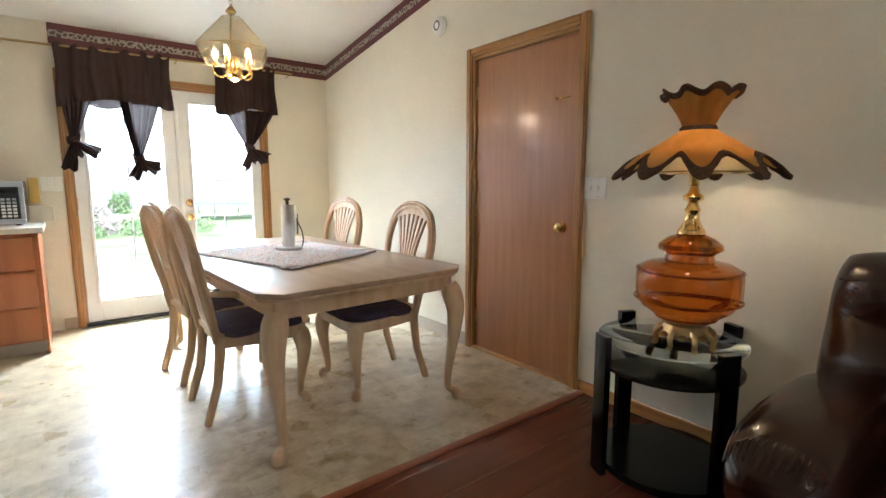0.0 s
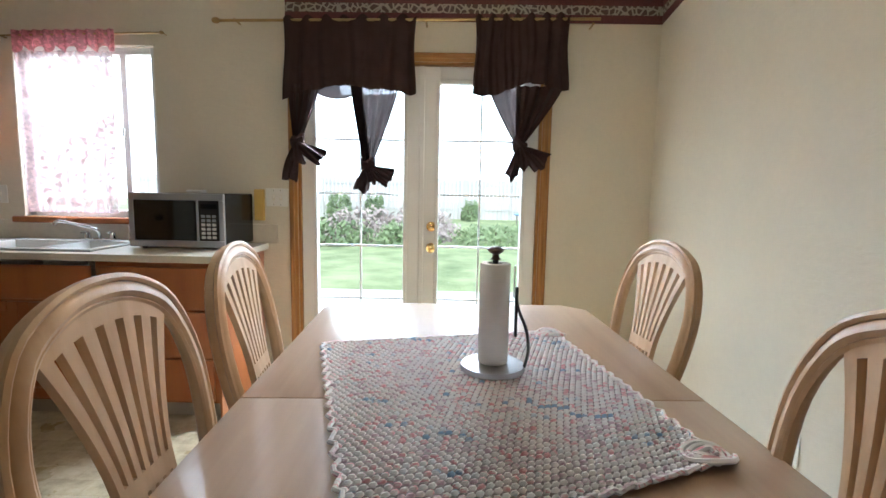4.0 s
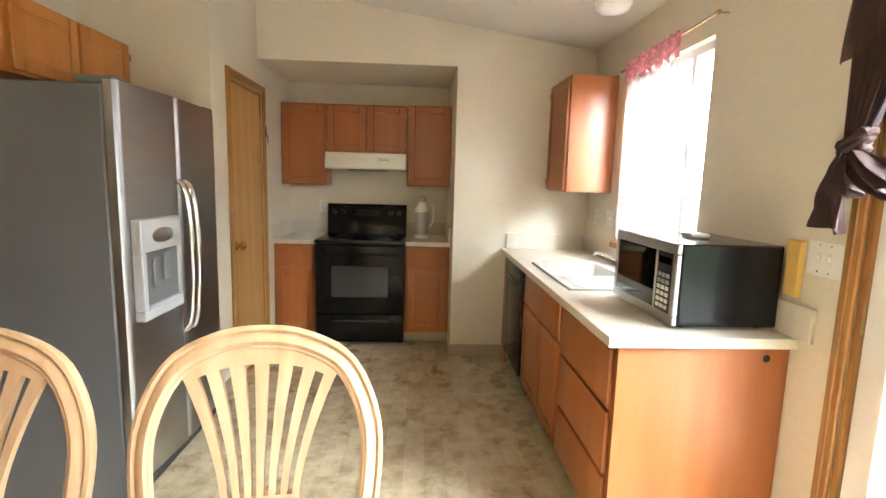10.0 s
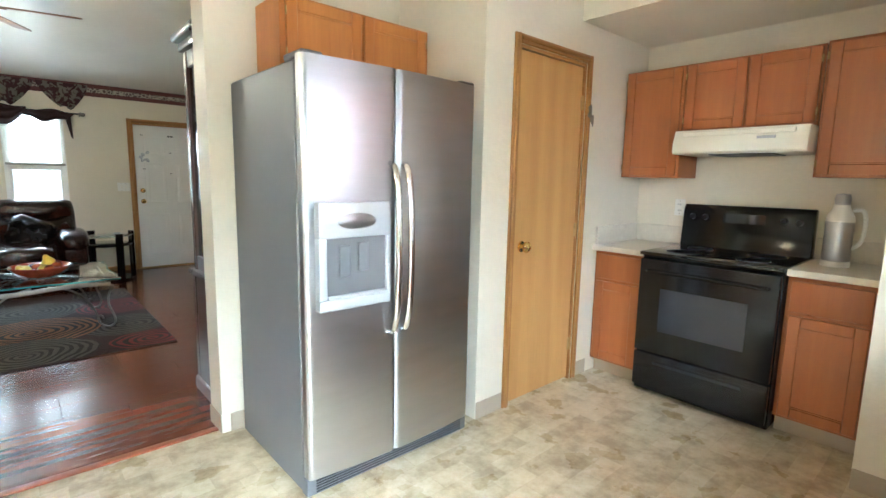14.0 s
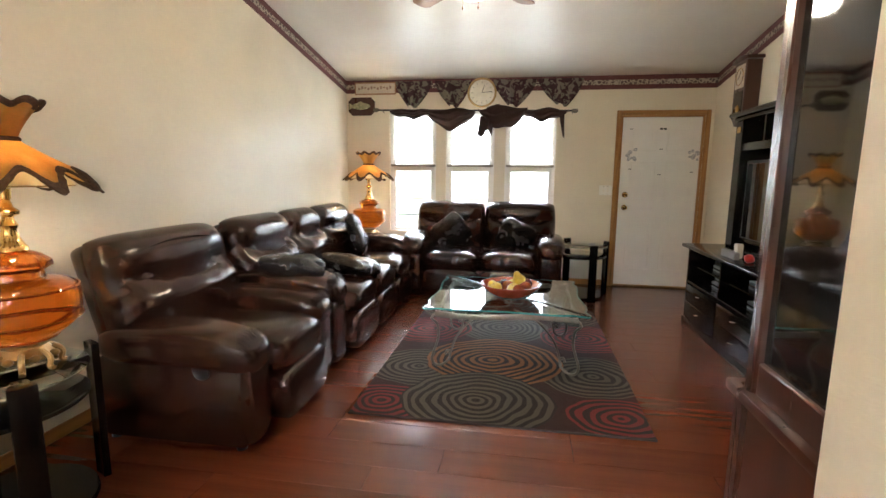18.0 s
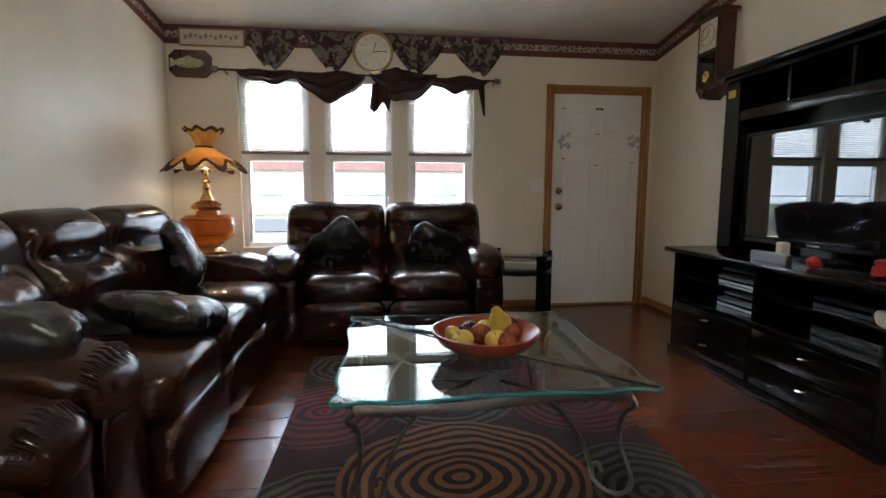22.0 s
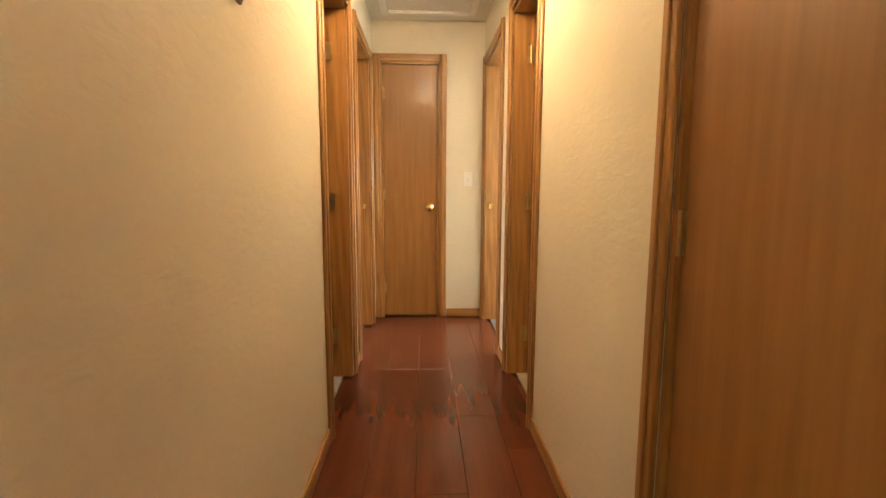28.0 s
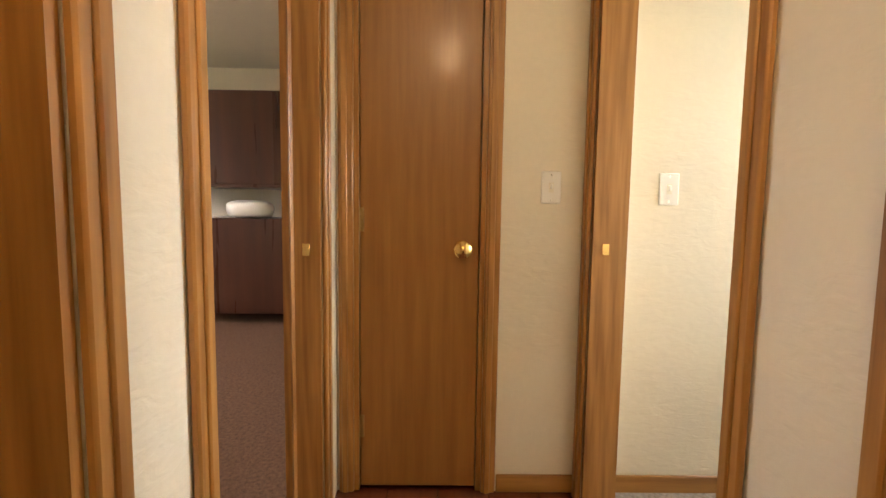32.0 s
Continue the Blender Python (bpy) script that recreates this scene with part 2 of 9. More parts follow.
# ---- materials ----
def mat(name, rgb, rough=0.5, metal=0.0, var=0.12, scale=6.0, bump=0.05, fine=80.0, rgb2=None, spec=0.5, stretch=(1, 1, 1), coat=0.0, rnd=0.0, trans=0.0, sub=0.0, fine_bump=0.3, rvar=0.03):
    mt = bpy.data.materials.new(name)
    mt.use_nodes = True
    nt = mt.node_tree
    nd, lk = nt.nodes, nt.links
    bs = nd["Principled BSDF"]
    tc = nd.new("ShaderNodeTexCoord")
    mp = nd.new("ShaderNodeMapping")
    mp.inputs["Scale"].default_value = stretch
    lk.new(tc.outputs["Object"], mp.inputs[0])
    n1 = nd.new("ShaderNodeTexNoise")
    n1.inputs["Scale"].default_value, n1.inputs["Detail"].default_value = scale, 6
    n2 = nd.new("ShaderNodeTexNoise")
    n2.inputs["Scale"].default_value, n2.inputs["Detail"].default_value = fine, 3
    lk.new(mp.outputs[0], n1.inputs["Vector"])
    lk.new(mp.outputs[0], n2.inputs["Vector"])
    mixn = nd.new("ShaderNodeMath")
    mixn.operation = "MULTIPLY_ADD"
    mixn.inputs[1].default_value = 0.35
    lk.new(n2.outputs[0], mixn.inputs[0])
    lk.new(n1.outputs[0], mixn.inputs[2])
    fac = mixn.outputs[0]
    if rnd:
        oi = nd.new("ShaderNodeObjectInfo")
        ad = nd.new("ShaderNodeMath")
        ad.operation = "MULTIPLY_ADD"
        ad.inputs[1].default_value = rnd
        lk.new(oi.outputs["Random"], ad.inputs[0])
        lk.new(fac, ad.inputs[2])
        fac = ad.outputs[0]
    rp = nd.new("ShaderNodeValToRGB")
    a = tuple(max(0.0, c * (1 - var)) for c in rgb)
    b = rgb2 or tuple(min(1.0, c * (1 + var)) for c in rgb)
    rp.color_ramp.elements[0].position, rp.color_ramp.elements[1].position = 0.42, 0.9
    rp.color_ramp.elements[0].color, rp.color_ramp.elements[1].color = (*a, 1), (*b, 1)
    lk.new(fac, rp.inputs[0])
    lk.new(rp.outputs[0], bs.inputs["Base Color"])
    rr = nd.new("ShaderNodeMapRange")
    rr.inputs["To Min"].default_value, rr.inputs["To Max"].default_value = max(0.02, rough - rvar), min(1, rough + rvar)
    lk.new(n1.outputs[0], rr.inputs[0])
    lk.new(rr.outputs[0], bs.inputs["Roughness"])
    bs.inputs["Metallic"].default_value = metal
    bs.inputs["Specular IOR Level"].default_value = spec
    bs.inputs["Coat Weight"].default_value = coat
    bs.inputs["Coat Roughness"].default_value = 0.12
    if trans:
        bs.inputs["Transmission Weight"].default_value = trans
    if bump:
        bp = nd.new("ShaderNodeBump")
        bp.inputs["Strength"].default_value, bp.inputs["Distance"].default_value = fine_bump, bump * 0.02
        lk.new(mixn.outputs[0], bp.inputs["Height"])
        lk.new(bp.outputs[0], bs.inputs["Normal"])
    return mt


def wood(name, dark, light, axis=2, rough=0.4, grain=14.0, rnd=0.0, coat=0.0, rings=0.5, bump=0.02):
    """Stained timber, grain along the axis."""
    st = [1.0, 1.0, 1.0]
    st[axis] = 0.06
    mt = mat(name, dark, rough, 0, 0.0, grain, bump, 90, light, stretch=tuple(st), rnd=rnd, coat=coat)
    nt = mt.node_tree
    nd, lk = nt.nodes, nt.links
    wv = nd.new("ShaderNodeTexWave")
    wv.wave_type = "BANDS"
    wv.bands_direction = "DIAGONAL"
    wv.inputs["Scale"].default_value, wv.inputs["Distortion"].default_value, wv.inputs["Detail"].default_value = grain * 0.35, 9, 3
    wv.inputs["Detail Scale"].default_value = 1.2
    mp = next(n for n in nd if n.type == "MAPPING")
    lk.new(mp.outputs[0], wv.inputs["Vector"])
    rp = next(n for n in nd if n.type == "VALTORGB")
    src = rp.inputs[0].links[0].from_socket
    ad = nd.new("ShaderNodeMath")
    ad.operation = "MULTIPLY_ADD"
    ad.inputs[1].default_value = rings * 0.4
    lk.new(wv.outputs["Fac"], ad.inputs[0])
    lk.new(src, ad.inputs[2])
    lk.new(ad.outputs[0], rp.inputs[0])
    rp.color_ramp.elements[0].position, rp.color_ramp.elements[1].position = 0.4, 1.15 if rings > 0.8 else 1.0
    return mt


def glass(name, rgb=(1, 1, 1), rough=0.0, ior=1.45, trans=1.0):
    mt = bpy.data.materials.new(name)
    mt.use_nodes = True
    bs = mt.node_tree.nodes["Principled BSDF"]
    bs.inputs["Base Color"].default_value = (*rgb, 1)
    bs.inputs["Roughness"].default_value = rough
    bs.inputs["IOR"].default_value = ior
    bs.inputs["Transmission Weight"].default_value = trans
    return mt


def glow(name, rgb, power):
    mt = bpy.data.materials.new(name)
    mt.use_nodes = True
    bs = mt.node_tree.nodes["Principled BSDF"]
    bs.inputs["Base Color"].default_value = (*rgb, 1)
    bs.inputs["Emission Color"].default_value = (*rgb, 1)
    bs.inputs["Emission Strength"].default_value = power
    return mt


def cloth(name, rgb, thin=0.3, rough=0.9, rgb2=None, scale=10, weave=500):
    """Curtain stuff that lets some light through."""
    mt = mat(name, rgb, rough, 0, 0.15, scale, 0.04, weave, rgb2, spec=0.2)
    nt = mt.node_tree
    nd, lk = nt.nodes, nt.links
    bs = nd["Principled BSDF"]
    tr = nd.new("ShaderNodeBsdfTranslucent")
    mx = nd.new("ShaderNodeMixShader")
    mx.inputs[0].default_value = thin
    rp = next(n for n in nd if n.type == "VALTORGB")
    lk.new(rp.outputs[0], tr.inputs[0])
    out = next(n for n in nd if n.type == "OUTPUT_MATERIAL")
    lk.new(bs.outputs[0], mx.inputs[1])
    lk.new(tr.outputs[0], mx.inputs[2])
    lk.new(mx.outputs[0], out.inputs[0])
    return mt


def sheer(name, rgb, clear=0.5, holes=None):
    """Net: part open, part thread."""
    mt = cloth(name, rgb, 0.5)
    nt = mt.node_tree
    nd, lk = nt.nodes, nt.links
    out = next(n for n in nd if n.type == "OUTPUT_MATERIAL")
    src = out.inputs[0].links[0].from_socket
    tp = nd.new("ShaderNodeBsdfTransparent")
    mx = nd.new("ShaderNodeMixShader")
    mx.inputs[0].default_value = clear
    if holes:
        tc = nd.new("ShaderNodeTexCoord")
        vo = nd.new("ShaderNodeTexNoise")
        vo.inputs["Scale"].default_value, vo.inputs["Detail"].default_value = holes, 4
        rp = nd.new("ShaderNodeValToRGB")
        rp.color_ramp.elements[0].position, rp.color_ramp.elements[1].position = 0.45, 0.58
        rp.color_ramp.elements[0].color, rp.color_ramp.elements[1].color = (clear + 0.12,) * 3 + (1,), (clear - 0.3,) * 3 + (1,)
        lk.new(tc.outputs["Object"], vo.inputs["Vector"])
        lk.new(vo.outputs[0], rp.inputs[0])
        lk.new(rp.outputs[0], mx.inputs[0])
    lk.new(src, mx.inputs[1])
    lk.new(tp.outputs[0], mx.inputs[2])
    lk.new(mx.outputs[0], out.inputs[0])
    return mt


def add_bump(mt, kind, scale, strength, dist, stretch=(1, 1, 1)):
    """A second, coarser relief under the fine one (leather creases, knock-down plaster)."""
    nt = mt.node_tree
    nd, lk = nt.nodes, nt.links
    bs = nd["Principled BSDF"]
    tc = nd.new("ShaderNodeTexCoord")
    mp = nd.new("ShaderNodeMapping")
    mp.inputs["Scale"].default_value = stretch
    lk.new(tc.outputs["Object"], mp.inputs[0])
    if kind == "cells":
        tx = nd.new("ShaderNodeTexVoronoi")
        tx.feature = "DISTANCE_TO_EDGE"
    else:
        tx = nd.new("ShaderNodeTexNoise")
        tx.inputs["Detail"].default_value = 4
        tx.inputs["Distortion"].default_value = 0.6
    tx.inputs["Scale"].default_value = scale
    lk.new(mp.outputs[0], tx.inputs["Vector"])
    bp = nd.new("ShaderNodeBump")
    bp.inputs["Strength"].default_value, bp.inputs["Distance"].default_value = strength, dist
    lk.new(tx.outputs[0], bp.inputs["Height"])
    if bs.inputs["Normal"].links:
        lk.new(bs.inputs["Normal"].links[0].from_socket, bp.inputs["Normal"])
    lk.new(bp.outputs[0], bs.inputs["Normal"])
    return mt


WALL = add_bump(mat("wall_paint", (0.71, 0.645, 0.51), 0.46, 0, 0.05, 2.0, 0.08, 45), "noise", 17, 0.30, 0.006, (1, 1, 2.6))
CEIL = add_bump(mat("ceiling_paint", (0.70, 0.66, 0.58), 0.32, 0, 0.05, 2.0, 0.1, 60), "noise", 16, 0.3, 0.005)
OAK = wood("oak_trim", (0.22, 0.088, 0.018), (0.43, 0.21, 0.055), 2, 0.38, 42, coat=0.15)
OAKX = wood("oak_trim_x", (0.20, 0.08, 0.016), (0.45, 0.225, 0.06), 0, 0.38, 16, coat=0.15)
OAKY = wood("oak_trim_y", (0.20, 0.08, 0.016), (0.45, 0.225, 0.06), 1, 0.38, 16, coat=0.15)
DOOR = wood("oak_veneer", (0.235, 0.098, 0.021), (0.345, 0.156, 0.038), 2, 0.40, 30, coat=0.12, rings=0.2)
OAKDOOR = wood("stained_oak_veneer", (0.295, 0.115, 0.038), (0.390, 0.170, 0.062), 2, 0.38, 26, coat=0.15, rings=0.2)
PANTRY = wood("birch_veneer", (0.43, 0.215, 0.06), (0.56, 0.315, 0.105), 2, 0.42, 8, coat=0.06)
CAB = wood("cabinet_maple", (0.29, 0.085, 0.020), (0.38, 0.128, 0.034), 2, 0.38, 7, coat=0.06)
CABY = wood("fridge_cabinet_oak", (0.40, 0.135, 0.024), (0.54, 0.215, 0.045), 2, 0.38, 9, coat=0.06)
COVE = mat("vinyl_cove", (0.40, 0.33, 0.24), 0.5, 0, 0.06, 3, 0.02)
WHITE = mat("white_paint", (0.80, 0.79, 0.76), 0.35, 0, 0.03, 4, 0.02)
PLASTIC = mat("white_plastic", (0.80, 0.78, 0.72), 0.3, 0, 0.02, 5, 0.0)
BRASS = mat("brass", (0.80, 0.55, 0.20), 0.18, 1.0, 0.1, 12, 0.02)
ABRASS = mat("antique_brass", (0.42, 0.29, 0.13), 0.35, 1.0, 0.2, 14, 0.03)
STEEL = mat("brushed_steel", (0.47, 0.47, 0.48), 0.32, 1.0, 0.05, 3, 0.0, 160, stretch=(1, 1, 6), rvar=0.01)
CHROME = mat("chrome", (0.75, 0.75, 0.76), 0.12, 1.0, 0.03, 8, 0.0)
GREY = mat("grey_enamel", (0.16, 0.16, 0.165), 0.45, 0.2, 0.06, 3, 0.03, 120)
BLACK = mat("black_enamel", (0.006, 0.006, 0.0065), 0.16, 0, 0.1, 5, 0.0, spec=0.3)
BLKP = mat("black_plastic", (0.010, 0.010, 0.011), 0.3, 0, 0.1, 6, 0.01)
DARKGL = mat("dark_glass", (0.006, 0.006, 0.007), 0.05, 0, 0.05, 4, 0.0, spec=0.6)
BLKWOOD = wood("black_lacquer", (0.003, 0.0026, 0.0026), (0.006, 0.005, 0.0048), 2, 0.17, 10, coat=0.0)
BLKWOOD.node_tree.nodes["Principled BSDF"].inputs["Specular IOR Level"].default_value = 0.35
MAHOG = wood("mahogany", (0.035, 0.012, 0.008), (0.075, 0.026, 0.016), 2, 0.28, 10, coat=0.4)
LAMIN = mat("counter_laminate", (0.64, 0.58, 0.47), 0.35, 0, 0.06, 30, 0.02, 200)
SINKW = mat("sink_enamel", (0.78, 0.77, 0.73), 0.2, 0, 0.03, 5, 0.0)
HOODW = mat("hood_enamel", (0.76, 0.72, 0.60), 0.35, 0, 0.04, 5, 0.0)
LEATHER = add_bump(mat("brown_leather", (0.017, 0.0052, 0.0033), 0.21, 0, 0.3, 5, 0.01, 220, (0.034, 0.0115, 0.007), spec=0.48), "noise", 5, 0.10, 0.02)
BLKLEA = add_bump(mat("black_leather", (0.012, 0.011, 0.012), 0.27, 0, 0.2, 9, 0.1, 160, spec=0.6), "noise", 18, 0.5, 0.01)
CHAIRW = wood("pickled_oak", (0.50, 0.31, 0.165), (0.66, 0.46, 0.28), 2, 0.38, 18, coat=0.1)
TABW = wood("pickled_oak_top", (0.31, 0.20, 0.125), (0.41, 0.285, 0.185), 1, 0.33, 14, coat=0.35)
SEATC = mat("seat_fabric", (0.055, 0.028, 0.045), 0.95, 0, 0.5, 30, 0.1, 300, (0.10, 0.07, 0.12), stretch=(1, 0.15, 1))
CURT = cloth("brown_curtain", (0.052, 0.028, 0.024), 0.14, 0.8)
CURTS = sheer("brown_sheer", (0.065, 0.047, 0.045), 0.10)
LACE = sheer("rose_lace", (0.66, 0.52, 0.51), 0.36, 38)
LACET = sheer("rose_lace_gather", (0.72, 0.32, 0.35), 0.32, 45)
PANE = glass("window_glass", (1, 1, 1), 0.0, 1.05)
CGLASS = glass("table_glass", (0.80, 0.93, 0.93), 0.0, 1.5)
SMOKEGL = glass("smoked_glass", (0.08, 0.08, 0.08), 0.02, 1.45)
AMBER = glass("amber_glass", (0.66, 0.17, 0.008), 0.03, 1.5, 0.9)
OPAL = mat("opal_glass", (0.85, 0.83, 0.78), 0.25, 0, 0.02, 4, 0.0)
BULB = glow("lit_bulb", (1.0, 0.75, 0.45), 14.0)
BLIND = cloth("blind_vinyl", (0.80, 0.79, 0.75), 0.25, 0.5)
RUBBER = mat("rubber", (0.03, 0.03, 0.03), 0.7)
IRON = mat("pewter_iron", (0.20, 0.18, 0.155), 0.33, 1.0, 0.2, 20, 0.05)
TOWEL = add_bump(mat("paper_towel", (0.80, 0.78, 0.74), 0.95, 0, 0.03, 8, 0.05, 200), "cells", 90, 0.3, 0.001)
CARPET = add_bump(mat("grey_carpet", (0.30, 0.27, 0.24), 1.0, 0, 0.4, 60, 0.3, 350), "noise", 120, 0.8, 0.012)
CARPETB = add_bump(mat("brown_carpet", (0.16, 0.085, 0.055), 1.0, 0, 0.4, 60, 0.3, 350), "noise", 120, 0.8, 0.012)
GRASS = mat("lawn", (0.20, 0.27, 0.10), 0.95, 0, 0.35, 1.4, 0.2, 30, (0.36, 0.41, 0.20))
SLAB = mat("patio_concrete", (0.60, 0.58, 0.54), 0.9, 0, 0.15, 2, 0.1, 60)
FENCEW = wood("grey_fence", (0.36, 0.34, 0.32), (0.52, 0.49, 0.46), 2, 0.85, 9, rnd=0.4)
LEAF = mat("shrub_leaf", (0.10, 0.15, 0.06), 0.6, 0, 0.4, 3, 0.02, 40, (0.22, 0.28, 0.13), rnd=0.3)
BARK = mat("bark", (0.12, 0.085, 0.06), 0.9, 0, 0.3, 12, 0.3)
SIDING = mat("siding", (0.72, 0.70, 0.66), 0.7, 0, 0.08, 2, 0.05)

# ---- the house: plan in metres ----
XR, YB, YF = 2.30, 4.45, -4.225          # long wall, yard wall, street wall
XT = -2.03                              # television wall
HL, HR, XE = -0.91, 0.0, -6.25        # hall: two sides and end
EAVE, PITCH = 2.46, 0.150               # ceiling at the outer walls, rise per metre


def ceil_z(y):
    return EAVE + PITCH * ((YB - y) if y > 0.05 else (y - YF) * (YB - 0.05) / (0.05 - YF))


def wall_x(name, x0, x1, y0, y1, z1, holes=(), material=None, label="cream painted plaster wall", z0=0.0):
    """A wall that runs along y; holes are (y0, y1, z0, z1)."""
    bm = M()
    cuts = sorted({y0, y1, *[h[0] for h in holes], *[h[1] for h in holes]})
    for a, b in zip(cuts, cuts[1:]):
        mid = (a + b) / 2
        zs = z0
        for h in sorted([h for h in holes if h[0] < mid < h[1]], key=lambda h: h[2]):
            if h[2] > zs:
                box(bm, x0, x1, a, b, zs, h[2])
            zs = h[3]
        if zs < z1:
            box(bm, x0, x1, a, b, zs, z1)
    bmesh.ops.remove_doubles(bm, verts=bm.verts, dist=1e-5)
    return struct(name, bm, material or WALL, label, "wall", smooth=False)


def wall_y(name, y0, y1, x0, x1, z1, holes=(), material=None, label="cream painted plaster wall", z0=0.0):
    bm = M()
    cuts = sorted({x0, x1, *[h[0] for h in holes], *[h[1] for h in holes]})
    for a, b in zip(cuts, cuts[1:]):
        mid = (a + b) / 2
        zs = z0
        for h in sorted([h for h in holes if h[0] < mid < h[1]], key=lambda h: h[2]):
            if h[2] > zs:
                box(bm, a, b, y0, y1, zs, h[2])
            zs = h[3]
        if zs < z1:
            box(bm, a, b, y0, y1, zs, z1)
    bmesh.ops.remove_doubles(bm, verts=bm.verts, dist=1e-5)
    return struct(name, bm, material or WALL, label, "wall", smooth=False)


FD = (0.045, 1.595, 0.0, 2.065)            # french door opening in the yard wall
KW = (-1.755, -0.855, 1.06, 2.14)         # kitchen window
FW = ((1.15, 1.745), (0.43, 1.03), (-0.30, 0.30))   # three street windows, side by side
FWZ = (0.60, 2.06)
FRONT = (-1.935, -1.03, 0.0, 2.012)      # street door
OD = (1.155, 2.05, 0.0, 2.075)            # oak door in the long wall
PD = (-2.50, -1.845, 0.0, 2.07)         # pantry door

wall_x("wall_long", XR, XR + 0.12, YF - 0.14, YB + 0.14, 3.1, [OD])
wall_y("wall_yard", YB, YB + 0.14, -3.40, XR, 2.5, [FD, KW])
# the westmost hole is an unseen opening, added for the bedroom fill lamp
wall_y("wall_street", YF - 0.14, YF, -9.4, XR, 2.5, [(a, b, *FWZ) for a, b in FW] + [FRONT, (-7.8, -6.6, 0.9, 2.05)])
wall_x("wall_television", XT - 0.12, XT, YF, HL, 3.1)
wall_x("wall_hall_header", XT - 0.12, XT, HL, HR, 3.1, z0=2.40)
L1, L2 = (-4.97, -4.265, 0.0, 2.06), (-6.03, -5.245, 0.0, 2.06)
R1, R2, CD = (-4.99, -4.34, 0.0, 2.06), (-6.17, -5.335, 0.0, 2.06), (-3.16, -2.29, 0.0, 2.06)
wall_y("wall_hall_south", HL - 0.12, HL, -9.4, XT - 0.12, 2.6, [L1, L2])
wall_y("wall_hall_north", HR, HR + 0.12, -9.4, -1.96, 3.1, [R1, R2, CD])
ED = (-0.845, -0.365, 0.0, 2.09)
wall_x("wall_hall_end", XE - 0.12, XE, HL, HR, 2.6, [ED])
wall_x("wall_recess_side", -2.08, -1.96, HR + 0.12, 0.94, 3.1)
wall_y("wall_fridge", 0.94, 1.12, -3.4, -0.455, 3.1)
wall_x("wall_fridge_side", -1.69, -1.58, 1.12, 1.745, 3.1)
wall_y("wall_pantry", 1.745, 1.855, -3.30, -1.58, 3.1, [PD])
wall_x("wall_range", -3.44, -3.30, 1.69, YB, 3.1)
# the range alcove: pier beside it and the dropped head over it
wall_x("wall_alcove_pier", -3.30, -2.43, 3.37, YB, 3.1)
bm = M()
box(bm, -3.30, -2.43, 1.855, 3.37, 2.31, 3.1)
struct("ceiling_alcove_soffit", bm, WALL, "cream painted dropped soffit over the range", "ceiling", smooth=False)
# rooms off the hall: plain closing walls
wall_x("wall_closet_back", -3.40, -3.30, HR + 0.12, 0.94, 2.6)
wall_y("wall_bath_back", 1.6, 1.69, -9.4, -3.40, 2.6, [(-6.65, -5.45, 0.9, 2.05)])
wall_y("wall_west_north", 1.69, 4.6, -3.5, -3.40, 2.6)
wall_x("wall_west", -9.52, -9.4, YF - 0.14, 1.69, 2.6)
wall_x("wall_room_divider_south", -5.12, -5.02, YF, HL - 0.12, 2.6)
wall_x("wall_room_divider_north", -5.22, -5.12, HR + 0.12, 1.6, 2.6)
wall_x("wall_room_end_north", XE - 0.12, XE, HR + 0.12, 0.75, 2.6, label="pale wall beyond the doorway")
# unseen blocker added behind the closed oak door, against outside light
bm = M()
box(bm, XR + 0.30, XR + 0.36, 0.9, 2.3, -0.02, 2.4)
struct("wall_beyond_oak_door", bm, WALL, "added unseen wall that closes off the doorway", "wall", smooth=False)

# ceilings
bm = M()
X0, X1 = -3.50, XR + 0.14
for y0, y1 in ((0.05, YB + 0.16), (YF - 0.16, 0.05)):
    za, zb = ceil_z(max(y0, 0.0501)) if y0 > 0 else EAVE - 0.02, EAVE - 0.02 if y0 > 0 else ceil_z(0.0499)
    if y0 < 0:
        za = ceil_z(YF) - 0.16 * PITCH
    else:
        zb = ceil_z(YB) - 0.16 * PITCH
    v = [bm.verts.new(p) for p in ((X0, y0, za), (X1, y0, za), (X1, y1, zb), (X0, y1, zb))]
    w = [bm.verts.new(p) for p in ((X0, y0, za + 0.2), (X1, y0, za + 0.2), (X1, y1, zb + 0.2), (X0, y1, zb + 0.2))]
    for f in ((0, 1, 2, 3),):
        bm.faces.new([v[i] for i in f])
        bm.faces.new([w[i] for i in f])
    for i in range(4):
        bm.faces.new((v[i], v[(i + 1) % 4], w[(i + 1) % 4], w[i]))
struct("ceiling", bm, CEIL, "white textured sloping ceiling", "ceiling", smooth=False)
bm = bx(-9.5, XT - 0.12, YF - 0.14, 1.69, 2.40, 2.5)
struct("ceiling_hall", bm, CEIL, "white textured flat ceiling", "ceiling", smooth=False)
bm = bx(-3.4, -2.08, HR + 0.12, 1.69, 2.62, 2.7)
struct("ceiling_closet", bm, CEIL, "plain ceiling over the closets", "ceiling", smooth=False)

# ---- floors ----
VINYL = mat("vinyl_floor", (0.36, 0.27, 0.165), 0.28, 0, 0.2, 5, 0.03, 60, coat=0.2)
nt = VINYL.node_tree
nd, lk = nt.nodes, nt.links
tc = nd.new("ShaderNodeTexCoord")
br = nd.new("ShaderNodeTexBrick")
br.offset, br.squash = 0.5, 1.0
for k, v in (("Scale", 1.0), ("Mortar Size", 0.0012), ("Brick Width", 0.19), ("Row Height", 0.105), ("Bias", 0.0)):
    br.inputs[k].default_value = v
